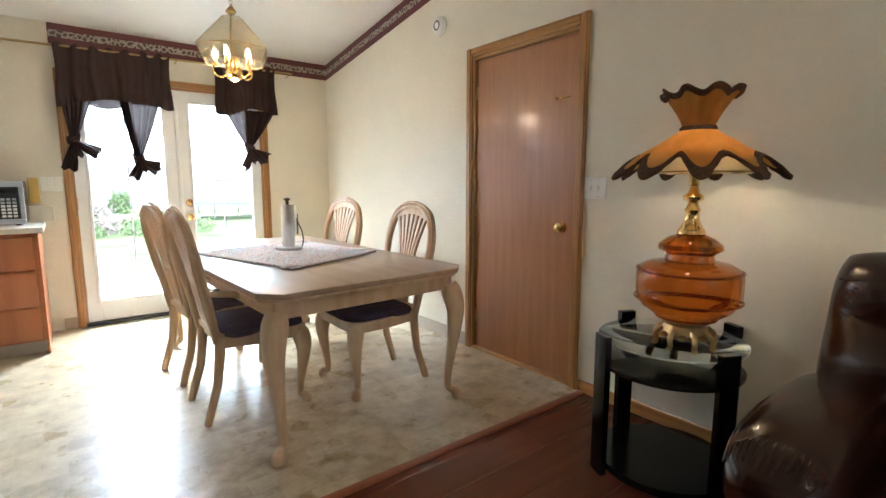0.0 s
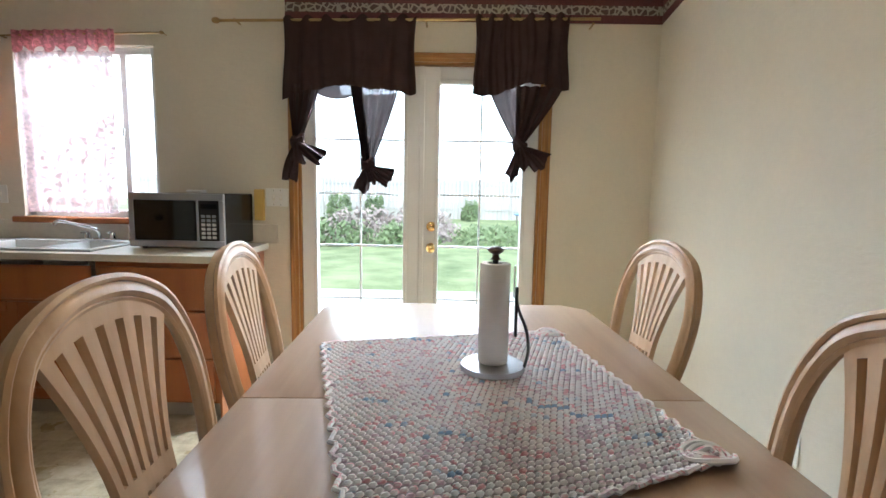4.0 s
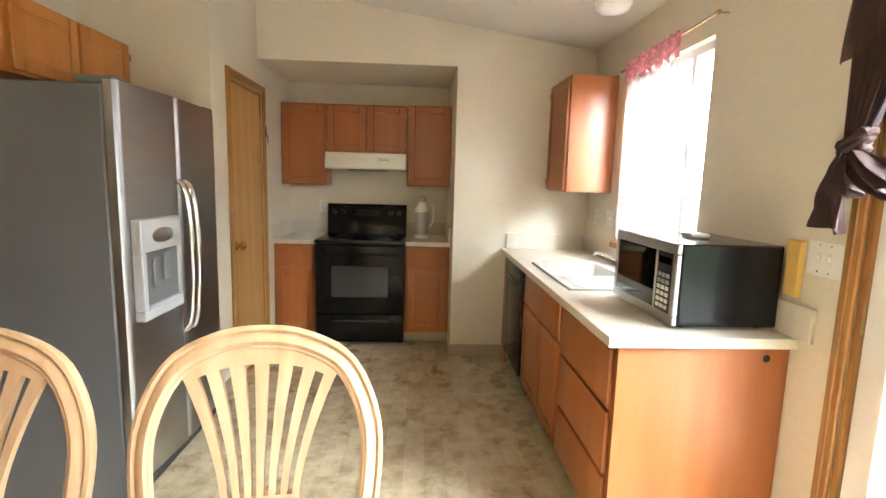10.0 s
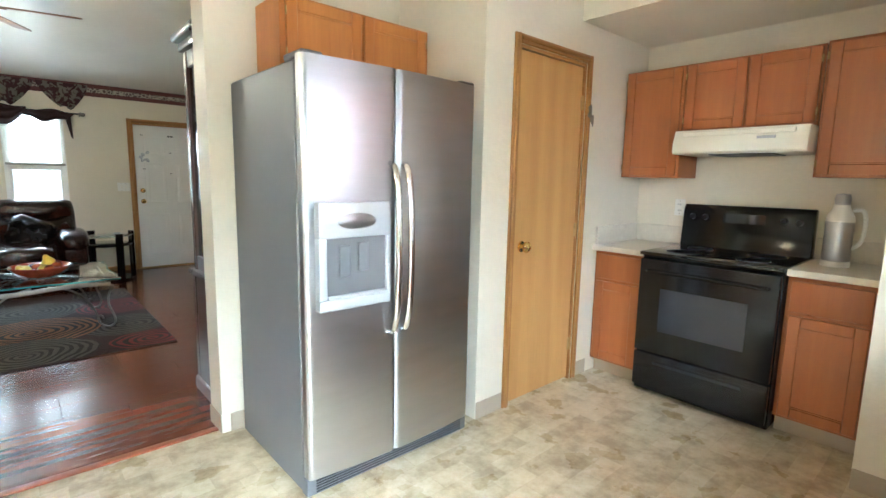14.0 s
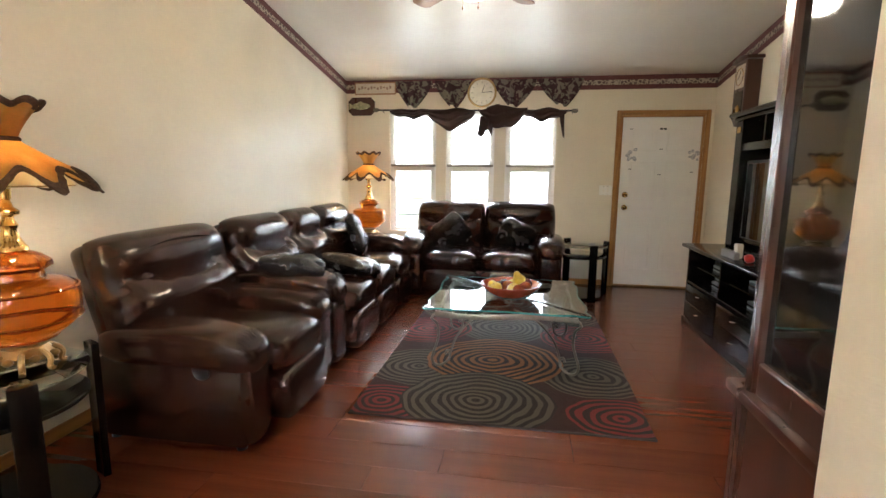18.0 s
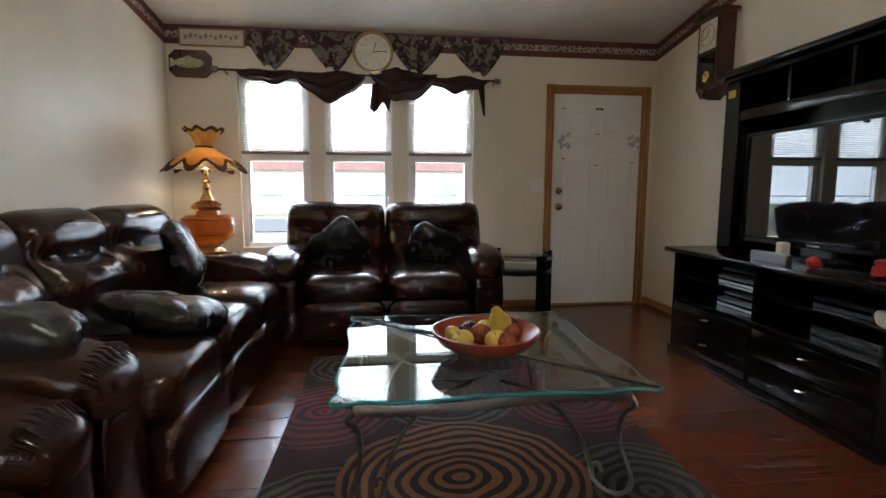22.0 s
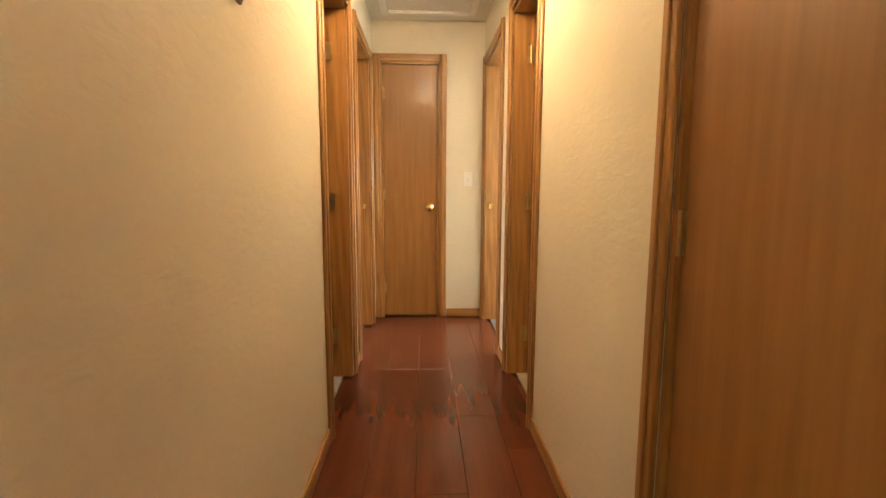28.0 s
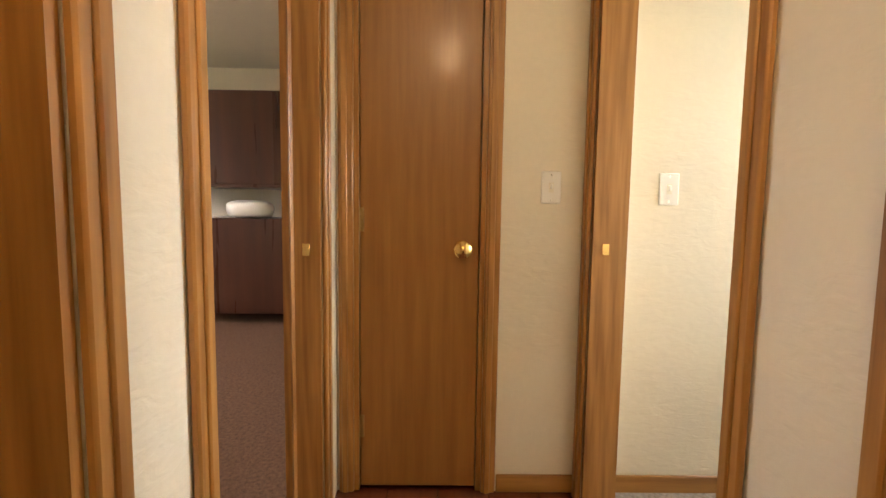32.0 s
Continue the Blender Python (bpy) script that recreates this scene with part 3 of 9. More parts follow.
br.inputs["Color1"].default_value, br.inputs["Color2"].default_value, br.inputs["Mortar"].default_value = (0.1, 0.1, 0.1, 1), (0.9, 0.9, 0.9, 1), (0.2, 0.2, 0.2, 1)
lk.new(tc.outputs["Object"], br.inputs[0])
n1 = nd.new("ShaderNodeTexNoise")
n1.inputs["Scale"].default_value, n1.inputs["Detail"].default_value, n1.inputs["Roughness"].default_value = 9.0, 8, 0.68
lk.new(tc.outputs["Object"], n1.inputs["Vector"])
ad = nd.new("ShaderNodeMath")
ad.operation = "MULTIPLY_ADD"
ad.inputs[1].default_value = 0.22
lk.new(br.outputs["Color"], ad.inputs[0])
lk.new(n1.outputs[0], ad.inputs[2])
rp = nd.new("ShaderNodeValToRGB")
el = rp.color_ramp.elements
el[0].position, el[1].position = 0.42, 0.92
el[0].color, el[1].color = (0.31, 0.235, 0.135, 1), (0.68, 0.60, 0.44, 1)
e3 = el.new(0.62)
e3.color = (0.49, 0.40, 0.25, 1)
lk.new(ad.outputs[0], rp.inputs[0])
lk.new(rp.outputs[0], nd["Principled BSDF"].inputs["Base Color"])
struct("floor_kitchen", bx(-3.4, XR, 1.06, YB + 0.14, -0.1, 0.0), VINYL, "tan mottled sheet vinyl in a small tile pattern", "floor", smooth=False)
struct("floor_hall_rooms", bx(-9.5, -5.0, YF, HL - 0.06, -0.1, 0.002), CARPETB, "brown cut-pile bedroom carpet", "floor", smooth=False)
struct("floor_room_south", bx(-5.0, -2.1, YF, HL - 0.06, -0.1, 0.002), CARPET, "grey cut-pile carpet", "floor", smooth=False)
struct("floor_room_north", bx(-9.5, -5.17, HR + 0.06, 1.69, -0.1, 0.002), CARPET, "grey cut-pile carpet", "floor", smooth=False)
struct("floor_bath", bx(-5.17, -1.7, HR + 0.06, 0.98, -0.1, 0.001), VINYL, "tan sheet vinyl", "floor", smooth=False)
PLANK = wood("laminate_plank", (0.082, 0.0185, 0.009), (0.130, 0.035, 0.0145), 0, 0.25, 17, rnd=0.35, bump=0.0, coat=0.15, rings=0.12)
struct("floor_living_base", bx(-9.5, XR, YF - 0.14, 1.06, -0.14, -0.012), PLANK, "dark underlay below the planks", "floor", smooth=False)


# ---- trim ----
def casing_x(name, x, y0, y1, z1, side, w=0.06, t=0.016, depth=0.12, label="oak door casing"):
    """Casing round an opening in a wall along y: boards on the face at x, jambs inside."""
    o = thing(name, label, "door frame", kind="structure")
    s = side
    for n, a, b, za, zb in (("side_casing", y0 - w, y0, 0, z1 + w), ("side_casing", y1, y1 + w, 0, z1 + w), ("head_casing", y0, y1, z1, z1 + w)):
        b2 = M()
        box(b2, x + s * 0.001, x + s * t, a, b, za, zb, 0.004)
        cy = (a + b) / 2
        if n == "side_casing":
            box(b2, x + s * (t - 0.002), x + s * (t + 0.006), cy - w * 0.3, cy + w * 0.12, za, zb, 0.003)
        else:
            box(b2, x + s * (t - 0.002), x + s * (t + 0.006), a, b, za + w * 0.35, za + w * 0.78, 0.003)
        part(n, b2, OAK if n == "side_casing" else OAKY, o)
    for a, b, za, zb, mt in ((y0 - 0.002, y0 + 0.018, 0, z1, OAK), (y1 - 0.018, y1 + 0.002, 0, z1, OAK), (y0, y1, z1 - 0.018, z1 + 0.002, OAKY)):
        part("jamb", box(M(), x - s * depth, x, a, b, za, zb), mt, o)
    return o


def casing_y(name, y, x0, x1, z1, side, w=0.06, t=0.016, depth=0.12, label="oak door casing"):
    o = thing(name, label, "door frame", kind="structure")
    s = side
    for n, a, b, za, zb in (("side_casing", x0 - w, x0, 0, z1 + w), ("side_casing", x1, x1 + w, 0, z1 + w), ("head_casing", x0, x1, z1, z1 + w)):
        b2 = M()
        box(b2, a, b, y + s * 0.001, y + s * t, za, zb, 0.004)
        cx = (a + b) / 2
        if n == "side_casing":
            box(b2, cx - w * 0.3, cx + w * 0.12, y + s * (t - 0.002), y + s * (t + 0.006), za, zb, 0.003)
        else:
            box(b2, a, b, y + s * (t - 0.002), y + s * (t + 0.006), za + w * 0.35, za + w * 0.78, 0.003)
        part(n, b2, OAK if n == "side_casing" else OAKX, o)
    for a, b, za, zb, mt in ((x0 - 0.002, x0 + 0.018, 0, z1, OAK), (x1 - 0.018, x1 + 0.002, 0, z1, OAK), (x0, x1, z1 - 0.018, z1 + 0.002, OAKX)):
        part("jamb", box(M(), a, b, y - s * depth, y, za, zb), mt, o)
    return o


casing_x("trim_oak_door", XR, OD[0], OD[1], OD[3], -1)
casing_y("trim_pantry_door", 1.855, PD[0], PD[1], PD[3], 1, w=0.05)
casing_y("trim_street_door", YF, FRONT[0], FRONT[1], FRONT[3], 1, w=0.055)
casing_y("trim_french_door", YB, FD[0], FD[1], FD[3], -1, w=0.055)
casing_x("trim_hall_end_door", XE, ED[0], ED[1], ED[3], 1, w=0.055)
for nm, h in (("trim_hall_south_door", L1), ("trim_hall_bedroom_door", L2)):
    casing_y(nm, HL, h[0], h[1], h[3], 1)
for nm, h in (("trim_hall_north_door", R1), ("trim_hall_north_room", R2), ("trim_hall_closet", CD)):
    casing_y(nm, HR, h[0], h[1], h[3], -1)


def skirt(name, x0, x1, y0, y1, h, mt, label):
    struct(name, box(M(), x0, x1, y0, y1, 0.0, h, 0.004), mt, label, "baseboard")


struct("trim_floor_joint", box(M(), -0.455, XR - 0.012, 1.032, 1.078, 0.0, 0.009, 0.004, 2), wood("cherry_strip", (0.20, 0.05, 0.02), (0.34, 0.10, 0.04), 0, 0.3, 12), "reddish wooden strip where the planks meet the vinyl", "floor trim")
WB, CB = "narrow oak baseboard", "beige vinyl cove base"
skirt("baseboard_long_living", XR - 0.012, XR, YF, 1.07, 0.07, OAKY, WB)
skirt("baseboard_long_a", XR - 0.012, XR, 1.07, OD[0] - 0.06, 0.07, OAKY, WB)
skirt("baseboard_long_b", XR - 0.008, XR, OD[1] + 0.06, YB, 0.10, COVE, CB)
skirt("baseboard_yard_a", FD[1] + 0.055, XR, YB - 0.008, YB, 0.10, COVE, CB)
skirt("baseboard_yard_b", -0.1, FD[0] - 0.055, YB - 0.008, YB, 0.10, COVE, CB)
skirt("baseboard_street_a", FRONT[1] + 0.055, XR, YF, YF + 0.012, 0.07, OAKX, WB)
skirt("baseboard_street_b", XT, FRONT[0] - 0.055, YF, YF + 0.012, 0.07, OAKX, WB)
skirt("baseboard_television", XT, XT + 0.012, YF, HL, 0.07, OAKY, WB)
skirt("baseboard_hall_south_a", L1[1] + 0.06, XT, HL, HL + 0.012, 0.07, OAKX, WB)
skirt("baseboard_hall_south_b", L2[1] + 0.06, L1[0] - 0.06, HL, HL + 0.012, 0.07, OAKX, WB)
skirt("baseboard_hall_north_a", R1[1] + 0.06, CD[0] - 0.06, HR - 0.012, HR, 0.07, OAKX, WB)
skirt("baseboard_hall_north_c", CD[1] + 0.06, -1.96, HR - 0.012, HR, 0.07, OAKX, WB)
skirt("baseboard_hall_north_b", R2[1] + 0.06, R1[0] - 0.06, HR - 0.012, HR, 0.07, OAKX, WB)
skirt("baseboard_hall_end", XE, XE + 0.012, ED[1] + 0.06, HR, 0.07, OAKY, WB)
skirt("baseboard_room_north", XE, XE + 0.012, HR + 0.12, 0.75, 0.07, OAKY, WB)
skirt("baseboard_fridge_end", -0.455, -0.447, 0.94, 1.12, 0.10, COVE, CB)
skirt("baseboard_fridge", -0.58, -0.497, 1.12, 1.128, 0.10, COVE, CB)
skirt("baseboard_pantry_a", PD[1] + 0.05, -1.58, 1.855, 1.863, 0.10, COVE, CB)
skirt("baseboard_pantry_b", -2.68, PD[0] - 0.05, 1.855, 1.863, 0.10, COVE, CB)
skirt("baseboard_pier", -2.43, -2.422, 3.37, 3.80, 0.10, COVE, CB)

# wallpaper border below the ceiling: maroon bands and a cream scroll band
MAROON = mat("border_maroon", (0.11, 0.028, 0.03), 0.6, 0, 0.25, 60, 0.02)
SCROLL = mat("border_scroll", (0.42, 0.36, 0.28), 0.6, 0, 0.1, 40, 0.0)
nt = SCROLL.node_tree
nd, lk = nt.nodes, nt.links
vo = nd.new("ShaderNodeTexVoronoi")
vo.feature = "DISTANCE_TO_EDGE"
vo.inputs["Scale"].default_value = 28
tc = nd.new("ShaderNodeTexCoord")
lk.new(tc.outputs["Object"], vo.inputs["Vector"])
rp = nd.new("ShaderNodeValToRGB")
rp.color_ramp.elements[0].position, rp.color_ramp.elements[1].position = 0.10, 0.16
rp.color_ramp.elements[0].color, rp.color_ramp.elements[1].color = (0.40, 0.35, 0.28, 1), (0.10, 0.06, 0.055, 1)
lk.new(vo.outputs["Distance"], rp.inputs[0])
lk.new(rp.outputs[0], nd["Principled BSDF"].inputs["Base Color"])


def border_x(name, x, s, y0, y1):
    """Border on a wall along y, following the slope of the ceiling."""
    o = thing(name, "maroon and cream scroll wallpaper border under the ceiling", "wallpaper border", kind="structure")
    for n, d0, d1, mt, t in (("upper_band", 0.0, 0.05, MAROON, 0.004), ("scroll_band", 0.05, 0.105, SCROLL, 0.002), ("lower_band", 0.105, 0.155, MAROON, 0.004)):
        b2 = M()
        ys = [y0] + ([0.05] if y0 < 0.05 < y1 else []) + [y1]
        for a, b in zip(ys, ys[1:]):
            ca = ceil_z(max(a, 0.0501) if b > 0.051 else a)
            cb = ceil_z(min(b, 0.0499) if a < 0.049 else b)
            pts = [(a, ca - d1), (b, cb - d1), (b, cb - d0), (a, ca - d0)]
            v0 = [b2.verts.new((x, p, q)) for p, q in pts]
            v1 = [b2.verts.new((x + s * t, p, q)) for p, q in pts]
            b2.faces.new(v0), b2.faces.new(v1)
            for i in range(4):
                b2.faces.new((v0[i], v0[(i + 1) % 4], v1[(i + 1) % 4], v1[i]))
        part(n, b2, mt, o, smooth=False)


def border_y(name, y, s, x0, x1, z):
    o = thing(name, "maroon and cream scroll wallpaper border under the ceiling", "wallpaper border", kind="structure")
    for n, d0, d1, mt, t in (("upper_band", 0.0, 0.05, MAROON, 0.004), ("scroll_band", 0.05, 0.105, SCROLL, 0.002), ("lower_band", 0.105, 0.155, MAROON, 0.004)):
        part(n, box(M(), x0, x1, y, y + s * t, z - d1, z - d0), mt, o, smooth=False)


border_x("trim_border_long", XR, -1, YF, YB)
border_x("trim_border_television", XT, 1, YF, HL)
border_y("trim_border_yard", YB, -1, -0.02, XR, EAVE)
border_y("trim_border_street", YF, 1, XT, XR, EAVE)

# ---- doors and windows ----
def slab_door(name, label, w, h, material, knob_x, knob_z, m, t=0.035, knob_mat=None, hinges=None, both=True, kn=True):
    """A flush door: local x along the width from 0, y through the thickness (front at 0), z up."""
    o = thing(name, label, "door", m, kind="structure")
    part("slab", box(M(), 0.003, w - 0.003, 0.0, t, 0.012, h - 0.004, 0.002), material, o)
    if kn:
        bm = M()
        lathe(bm, knob_profile(), 20)
        bmesh.ops.rotate(bm, verts=bm.verts, cent=(0, 0, 0), matrix=Matrix.Rotation(radians(90), 3, "X"))
        k = part("door_knob", bm, knob_mat or BRASS, o, "polished brass knob", m=Matrix.Translation((knob_x, 0.0, knob_z)))
    hx = hinges
    if hx is not None:
        for z in (0.25, h / 2, h - 0.22):
            b2 = M()
            tube(b2, [(hx, -0.006, z - 0.045), (hx, -0.006, z + 0.045)], 0.006, 8)
            box(b2, hx - 0.02, hx + 0.02, -0.002, 0.002, z - 0.044, z + 0.044)
            part("hinge", b2, ABRASS, o, "dull brass hinge")
    return o


RZ = lambda x, y, z, a: pose(x, y, z, 0, 0, a)
# oak door in the long wall: local x runs towards +y, front faces -x
d = slab_door("door_oak", "closed flush oak-veneer door in an oak frame", OD[1] - OD[0] - 0.036, OD[3] - 0.02, OAKDOOR, 0.08, 0.96, pose(XR + 0.02, OD[1] - 0.018, 0, 0, 0, -90), hinges=-0.004)
d.matrix_world = pose(XR + 0.02, OD[1] - 0.018, 0, 0, 0, -90)
for c in d.children:
    if c.name.startswith("door_knob"):
        c.matrix_basis = Matrix.Translation((OD[1] - OD[0] - 0.12, 0.0, 0.955))
part("chain_latch", box(box(M(), 0.70, 0.80, -0.012, -0.002, 1.705, 1.713, 0.002), 0.70, 0.71, -0.02, 0, 1.70, 1.72, 0.002), BRASS, d, "small brass slide bolt")
slab_door("door_pantry", "closed flush birch door, scuffed near the knob", PD[1] - PD[0] - 0.036, PD[3] - 0.02, PANTRY, PD[1] - PD[0] - 0.10, 0.955, pose(PD[1] - 0.018, 1.845, 0, 0, 0, 180), hinges=PD[1] - PD[0] - 0.032)
for c in bpy.data.objects:
    if c.parent and c.parent.name == "door_pantry" and c.name.startswith("door_knob"):
        c.matrix_basis = Matrix.Translation((0.075, 0.0, 0.955))
slab_door("door_hall_end", "closed narrow oak-veneer closet door", ED[1] - ED[0] - 0.036, ED[3] - 0.02, DOOR, ED[1] - ED[0] - 0.10, 0.93, pose(XE - 0.012, ED[0] + 0.018, 0, 0, 0, 90), hinges=-0.002)
slab_door("door_closet", "closed oak-veneer closet door in the hall", CD[1] - CD[0] - 0.036, CD[3] - 0.02, DOOR, CD[1] - CD[0] - 0.10, 0.89, pose(CD[0] + 0.018, HR + 0.012, 0, 0, 0, 0), hinges=-0.002)
slab_door("door_south_room", "oak-veneer door standing open into the side room", L1[1] - L1[0] - 0.036, L1[3] - 0.02, DOOR, 0.60, 0.94, pose(L1[0] + 0.040, HL - 0.105, 0, 0, 0, -88), hinges=-0.012)
slab_door("door_north_room", "oak-veneer door standing open into the bathroom", R1[1] - R1[0] - 0.036, R1[3] - 0.02, DOOR, 0.60, 0.94, pose(R1[0] + 0.035, HR + 0.105, 0, 0, 0, 88), hinges=-0.012)
sg = thing("door_sign", "narrow black plaque with a white figure mark on the open door", "sign", pose(R1[0] + 0.039, HR + 0.335, 1.66, 0, 0, 88))
part("plaque", box(M(), -0.05, 0.05, -0.012, 0.0, -0.14, 0.14, 0.004), BLKP, sg)
part("white_dot", puff(M(), (0.0, -0.014, 0.085), (0.016, 0.003, 0.016), 1.0, 14), PLASTIC, sg, "white round mark")
for a, b, e, f in ((-0.022, 0.022, -0.01, 0.06), (-0.020, -0.003, -0.09, -0.01), (0.003, 0.020, -0.09, -0.01)):
    part("white_bar", box(M(), a, b, -0.015, -0.012, e, f, 0.002), PLASTIC, sg, "white bar")

# street door: six-panel white steel door
sd = thing("door_street", "closed white six-panel front door with stuck-on decals", "door", pose(FRONT[1] - 0.018, YF - 0.02, 0, 0, 0, 180), kind="structure")
sw, sh = FRONT[1] - FRONT[0] - 0.036, FRONT[3] - 0.02
bm = box(M(), 0.003, sw - 0.003, 0.0, 0.04, 0.012, sh, 0.003)
part("slab", bm, WHITE, sd)
for px, pw in ((0.11, 0.28), (0.50, 0.28)):
    for pz, ph in ((0.20, 0.57), (0.93, 0.55), (1.60, 0.24)):
        b2 = M()
        for a, b, c2, e2 in ((px, px + pw, pz, pz + 0.018), (px, px + pw, pz + ph - 0.018, pz + ph), (px, px + 0.018, pz + 0.018, pz + ph - 0.018), (px + pw - 0.018, px + pw, pz + 0.018, pz + ph - 0.018)):
            box(b2, a, b, -0.006, 0.001, c2, e2, 0.003)
        box(b2, px + 0.05, px + pw - 0.05, -0.005, 0.001, pz + 0.05, pz + ph - 0.05, 0.004)
        part("panel_moulding", b2, WHITE, sd)
for z, r in ((0.95, 0.028), (1.10, 0.022)):
    b2 = M()
    lathe(b2, knob_profile(r), 20)
    bmesh.ops.rotate(b2, verts=b2.verts, cent=(0, 0, 0), matrix=Matrix.Rotation(radians(90), 3, "X"))
    part("door_knob", b2, BRASS, sd, "polished brass knob and deadbolt", m=Matrix.Translation((0.075, 0, z)))
for z in (0.25, 1.0, 1.75):
    b2 = M()
    tube(b2, [(sw + 0.004, -0.006, z - 0.05), (sw + 0.004, -0.006, z + 0.05)], 0.007, 8)
    part("hinge", b2, ABRASS, sd, "dull brass hinge")
part("threshold", box(M(), -0.02, sw + 0.02, -0.03, 0.06, 0.0, 0.02, 0.004), ABRASS, sd, "metal threshold")
DECAL = mat("decal_blue", (0.30, 0.36, 0.46), 0.5, 0, 0.5, 60, 0.0, 200, (0.72, 0.74, 0.76))
DARKM = mat("decal_dark", (0.10, 0.10, 0.10), 0.5)
rr = random.Random(4)
for nm, cx, cz in (("butterfly_decal", 0.12, 1.58), ("butterfly_decal", 0.80, 1.58)):
    o = thing(nm, "small blue-grey flower decal stuck on the white door", "decal", pose(FRONT[1] - 0.018 - cx, YF - 0.014, cz, 0, 0, 180), group="decals on the front door")
    for k in range(9):
        b2 = M()
        puff(b2, (rr.uniform(-0.05, 0.05), 0.0, rr.uniform(-0.08, 0.07)), (rr.uniform(0.012, 0.03), 0.003, rr.uniform(0.012, 0.028)), 1.0, 10)
        part("petal", b2, DECAL, o)
for k, (cx, cz) in enumerate(((0.45, 1.86), (0.10, 1.86), (0.44, 1.63), (0.44, 1.34), (0.11, 1.40), (0.79, 1.37))):
    o = thing("bow_decal", "tiny dark bow decal stuck on the white door", "decal", pose(FRONT[1] - 0.018 - cx, YF - 0.014, cz, 0, 0, 180), group="bow decals on the front door")
    s = 1.0 if k == 0 else 0.45
    for sgn in (-1, 1):
        part("loop", puff(M(), (sgn * 0.02 * s, 0, 0), (0.02 * s, 0.003, 0.012 * s), 0.9, 10), DARKM, o)

# french doors
FX0, FX1, FM = FD[0] + 0.02, FD[1] - 0.02, 0.836
for nm, x0, x1, gx0, gx1 in (("door_french_fixed", FX0, FM - 0.004, 0.165, 0.722), ("door_french", FM + 0.004, FX1, 0.950, 1.478)):
    o = thing(nm, "white glazed garden door leaf with a ten-pane grid", "door", kind="structure")
    y0, y1 = YB + 0.015, YB + 0.06
    zb, zt, top = 0.215, 1.935, FD[3] - 0.022
    part("stile", box(M(), x0, gx0, y0, y1, 0.03, top, 0.003), WHITE, o)
    part("stile", box(M(), gx1, x1, y0, y1, 0.03, top, 0.003), WHITE, o)
    part("bottom_rail", box(M(), gx0, gx1, y0, y1, 0.03, zb, 0.003), WHITE, o)
    part("top_rail", box(M(), gx0, gx1, y0, y1, zt, top, 0.003), WHITE, o)
    b2 = M()
    for a, b, c2, e2 in ((gx0 - 0.025, gx0, zb - 0.025, zt + 0.025), (gx1, gx1 + 0.025, zb - 0.025, zt + 0.025), (gx0, gx1, zb - 0.025, zb), (gx0, gx1, zt, zt + 0.025)):
        box(b2, a, b, y0 - 0.012, y0 + 0.001, c2, e2, 0.004)
    part("glazing_bead", b2, WHITE, o)
    gm = (gx0 + gx1) / 2
    zs = [zb, 0.556, 0.906, 1.245, 1.589, zt]
    for i in range(5):
        for a, b in ((gx0, gm), (gm, gx1)):
            p = part("pane", box(M(), a, b, y0 + 0.018, y0 + 0.022, zs[i], zs[i + 1]), PANE, o, smooth=False)
            p.visible_shadow = False
    for z in zs[1:-1]:
        part("muntin", box(M(), gx0, gx1, y0 + 0.010, y0 + 0.030, z - 0.006, z + 0.006, 0.002), WHITE, o)
    part("muntin", box(M(), gm - 0.006, gm + 0.006, y0 + 0.011, y0 + 0.029, zb, zt, 0.002), WHITE, o)
    part("sweep", box(M(), x0, x1, y0 - 0.004, y1, 0.012, 0.03, 0.002), RUBBER, o)
    if nm == "door_french":
        for z, r in ((0.90, 0.028), (1.04, 0.026)):
            b2 = M()
            lathe(b2, knob_profile(r) if z < 1 else [(0.0, 0.03), (0.012, 0.03), (0.014, 0.012), (0.03, 0.01), (0.032, 0)], 20)
            bmesh.ops.rotate(b2, verts=b2.verts, cent=(0, 0, 0), matrix=Matrix.Rotation(radians(90), 3, "X"))
            part("door_knob", b2, BRASS, o, "polished brass knob and deadbolt", m=Matrix.Translation((0.905, y0, z)))
        part("astragal", box(M(), FM - 0.014, FM + 0.018, y0 - 0.014, y0, 0.03, top, 0.004), WHITE, o)
    for z in (0.3, 1.05, 1.85):
        hx = FX0 - 0.004 if nm == "door_french_fixed" else FX1 + 0.004
        b2 = M()
        tube(b2, [(hx, y0 - 0.004, z - 0.05), (hx, y0 - 0.004, z + 0.05)], 0.007, 8)
        part("hinge", b2, ABRASS, o, "steel hinge")
# first strip is added to block outside light leaking under the oak door
struct("threshold_oak_door", box(M(), XR - 0.004, XR + 0.12, OD[0], OD[1], 0.0, 0.022, 0.004), OAKY, "added oak strip that stops light under the door", "threshold")
struct("threshold_french", box(M(), FD[0], FD[1], YB - 0.02, YB + 0.14, 0.0, 0.028, 0.004), BLKP, "dark metal door sill", "threshold")


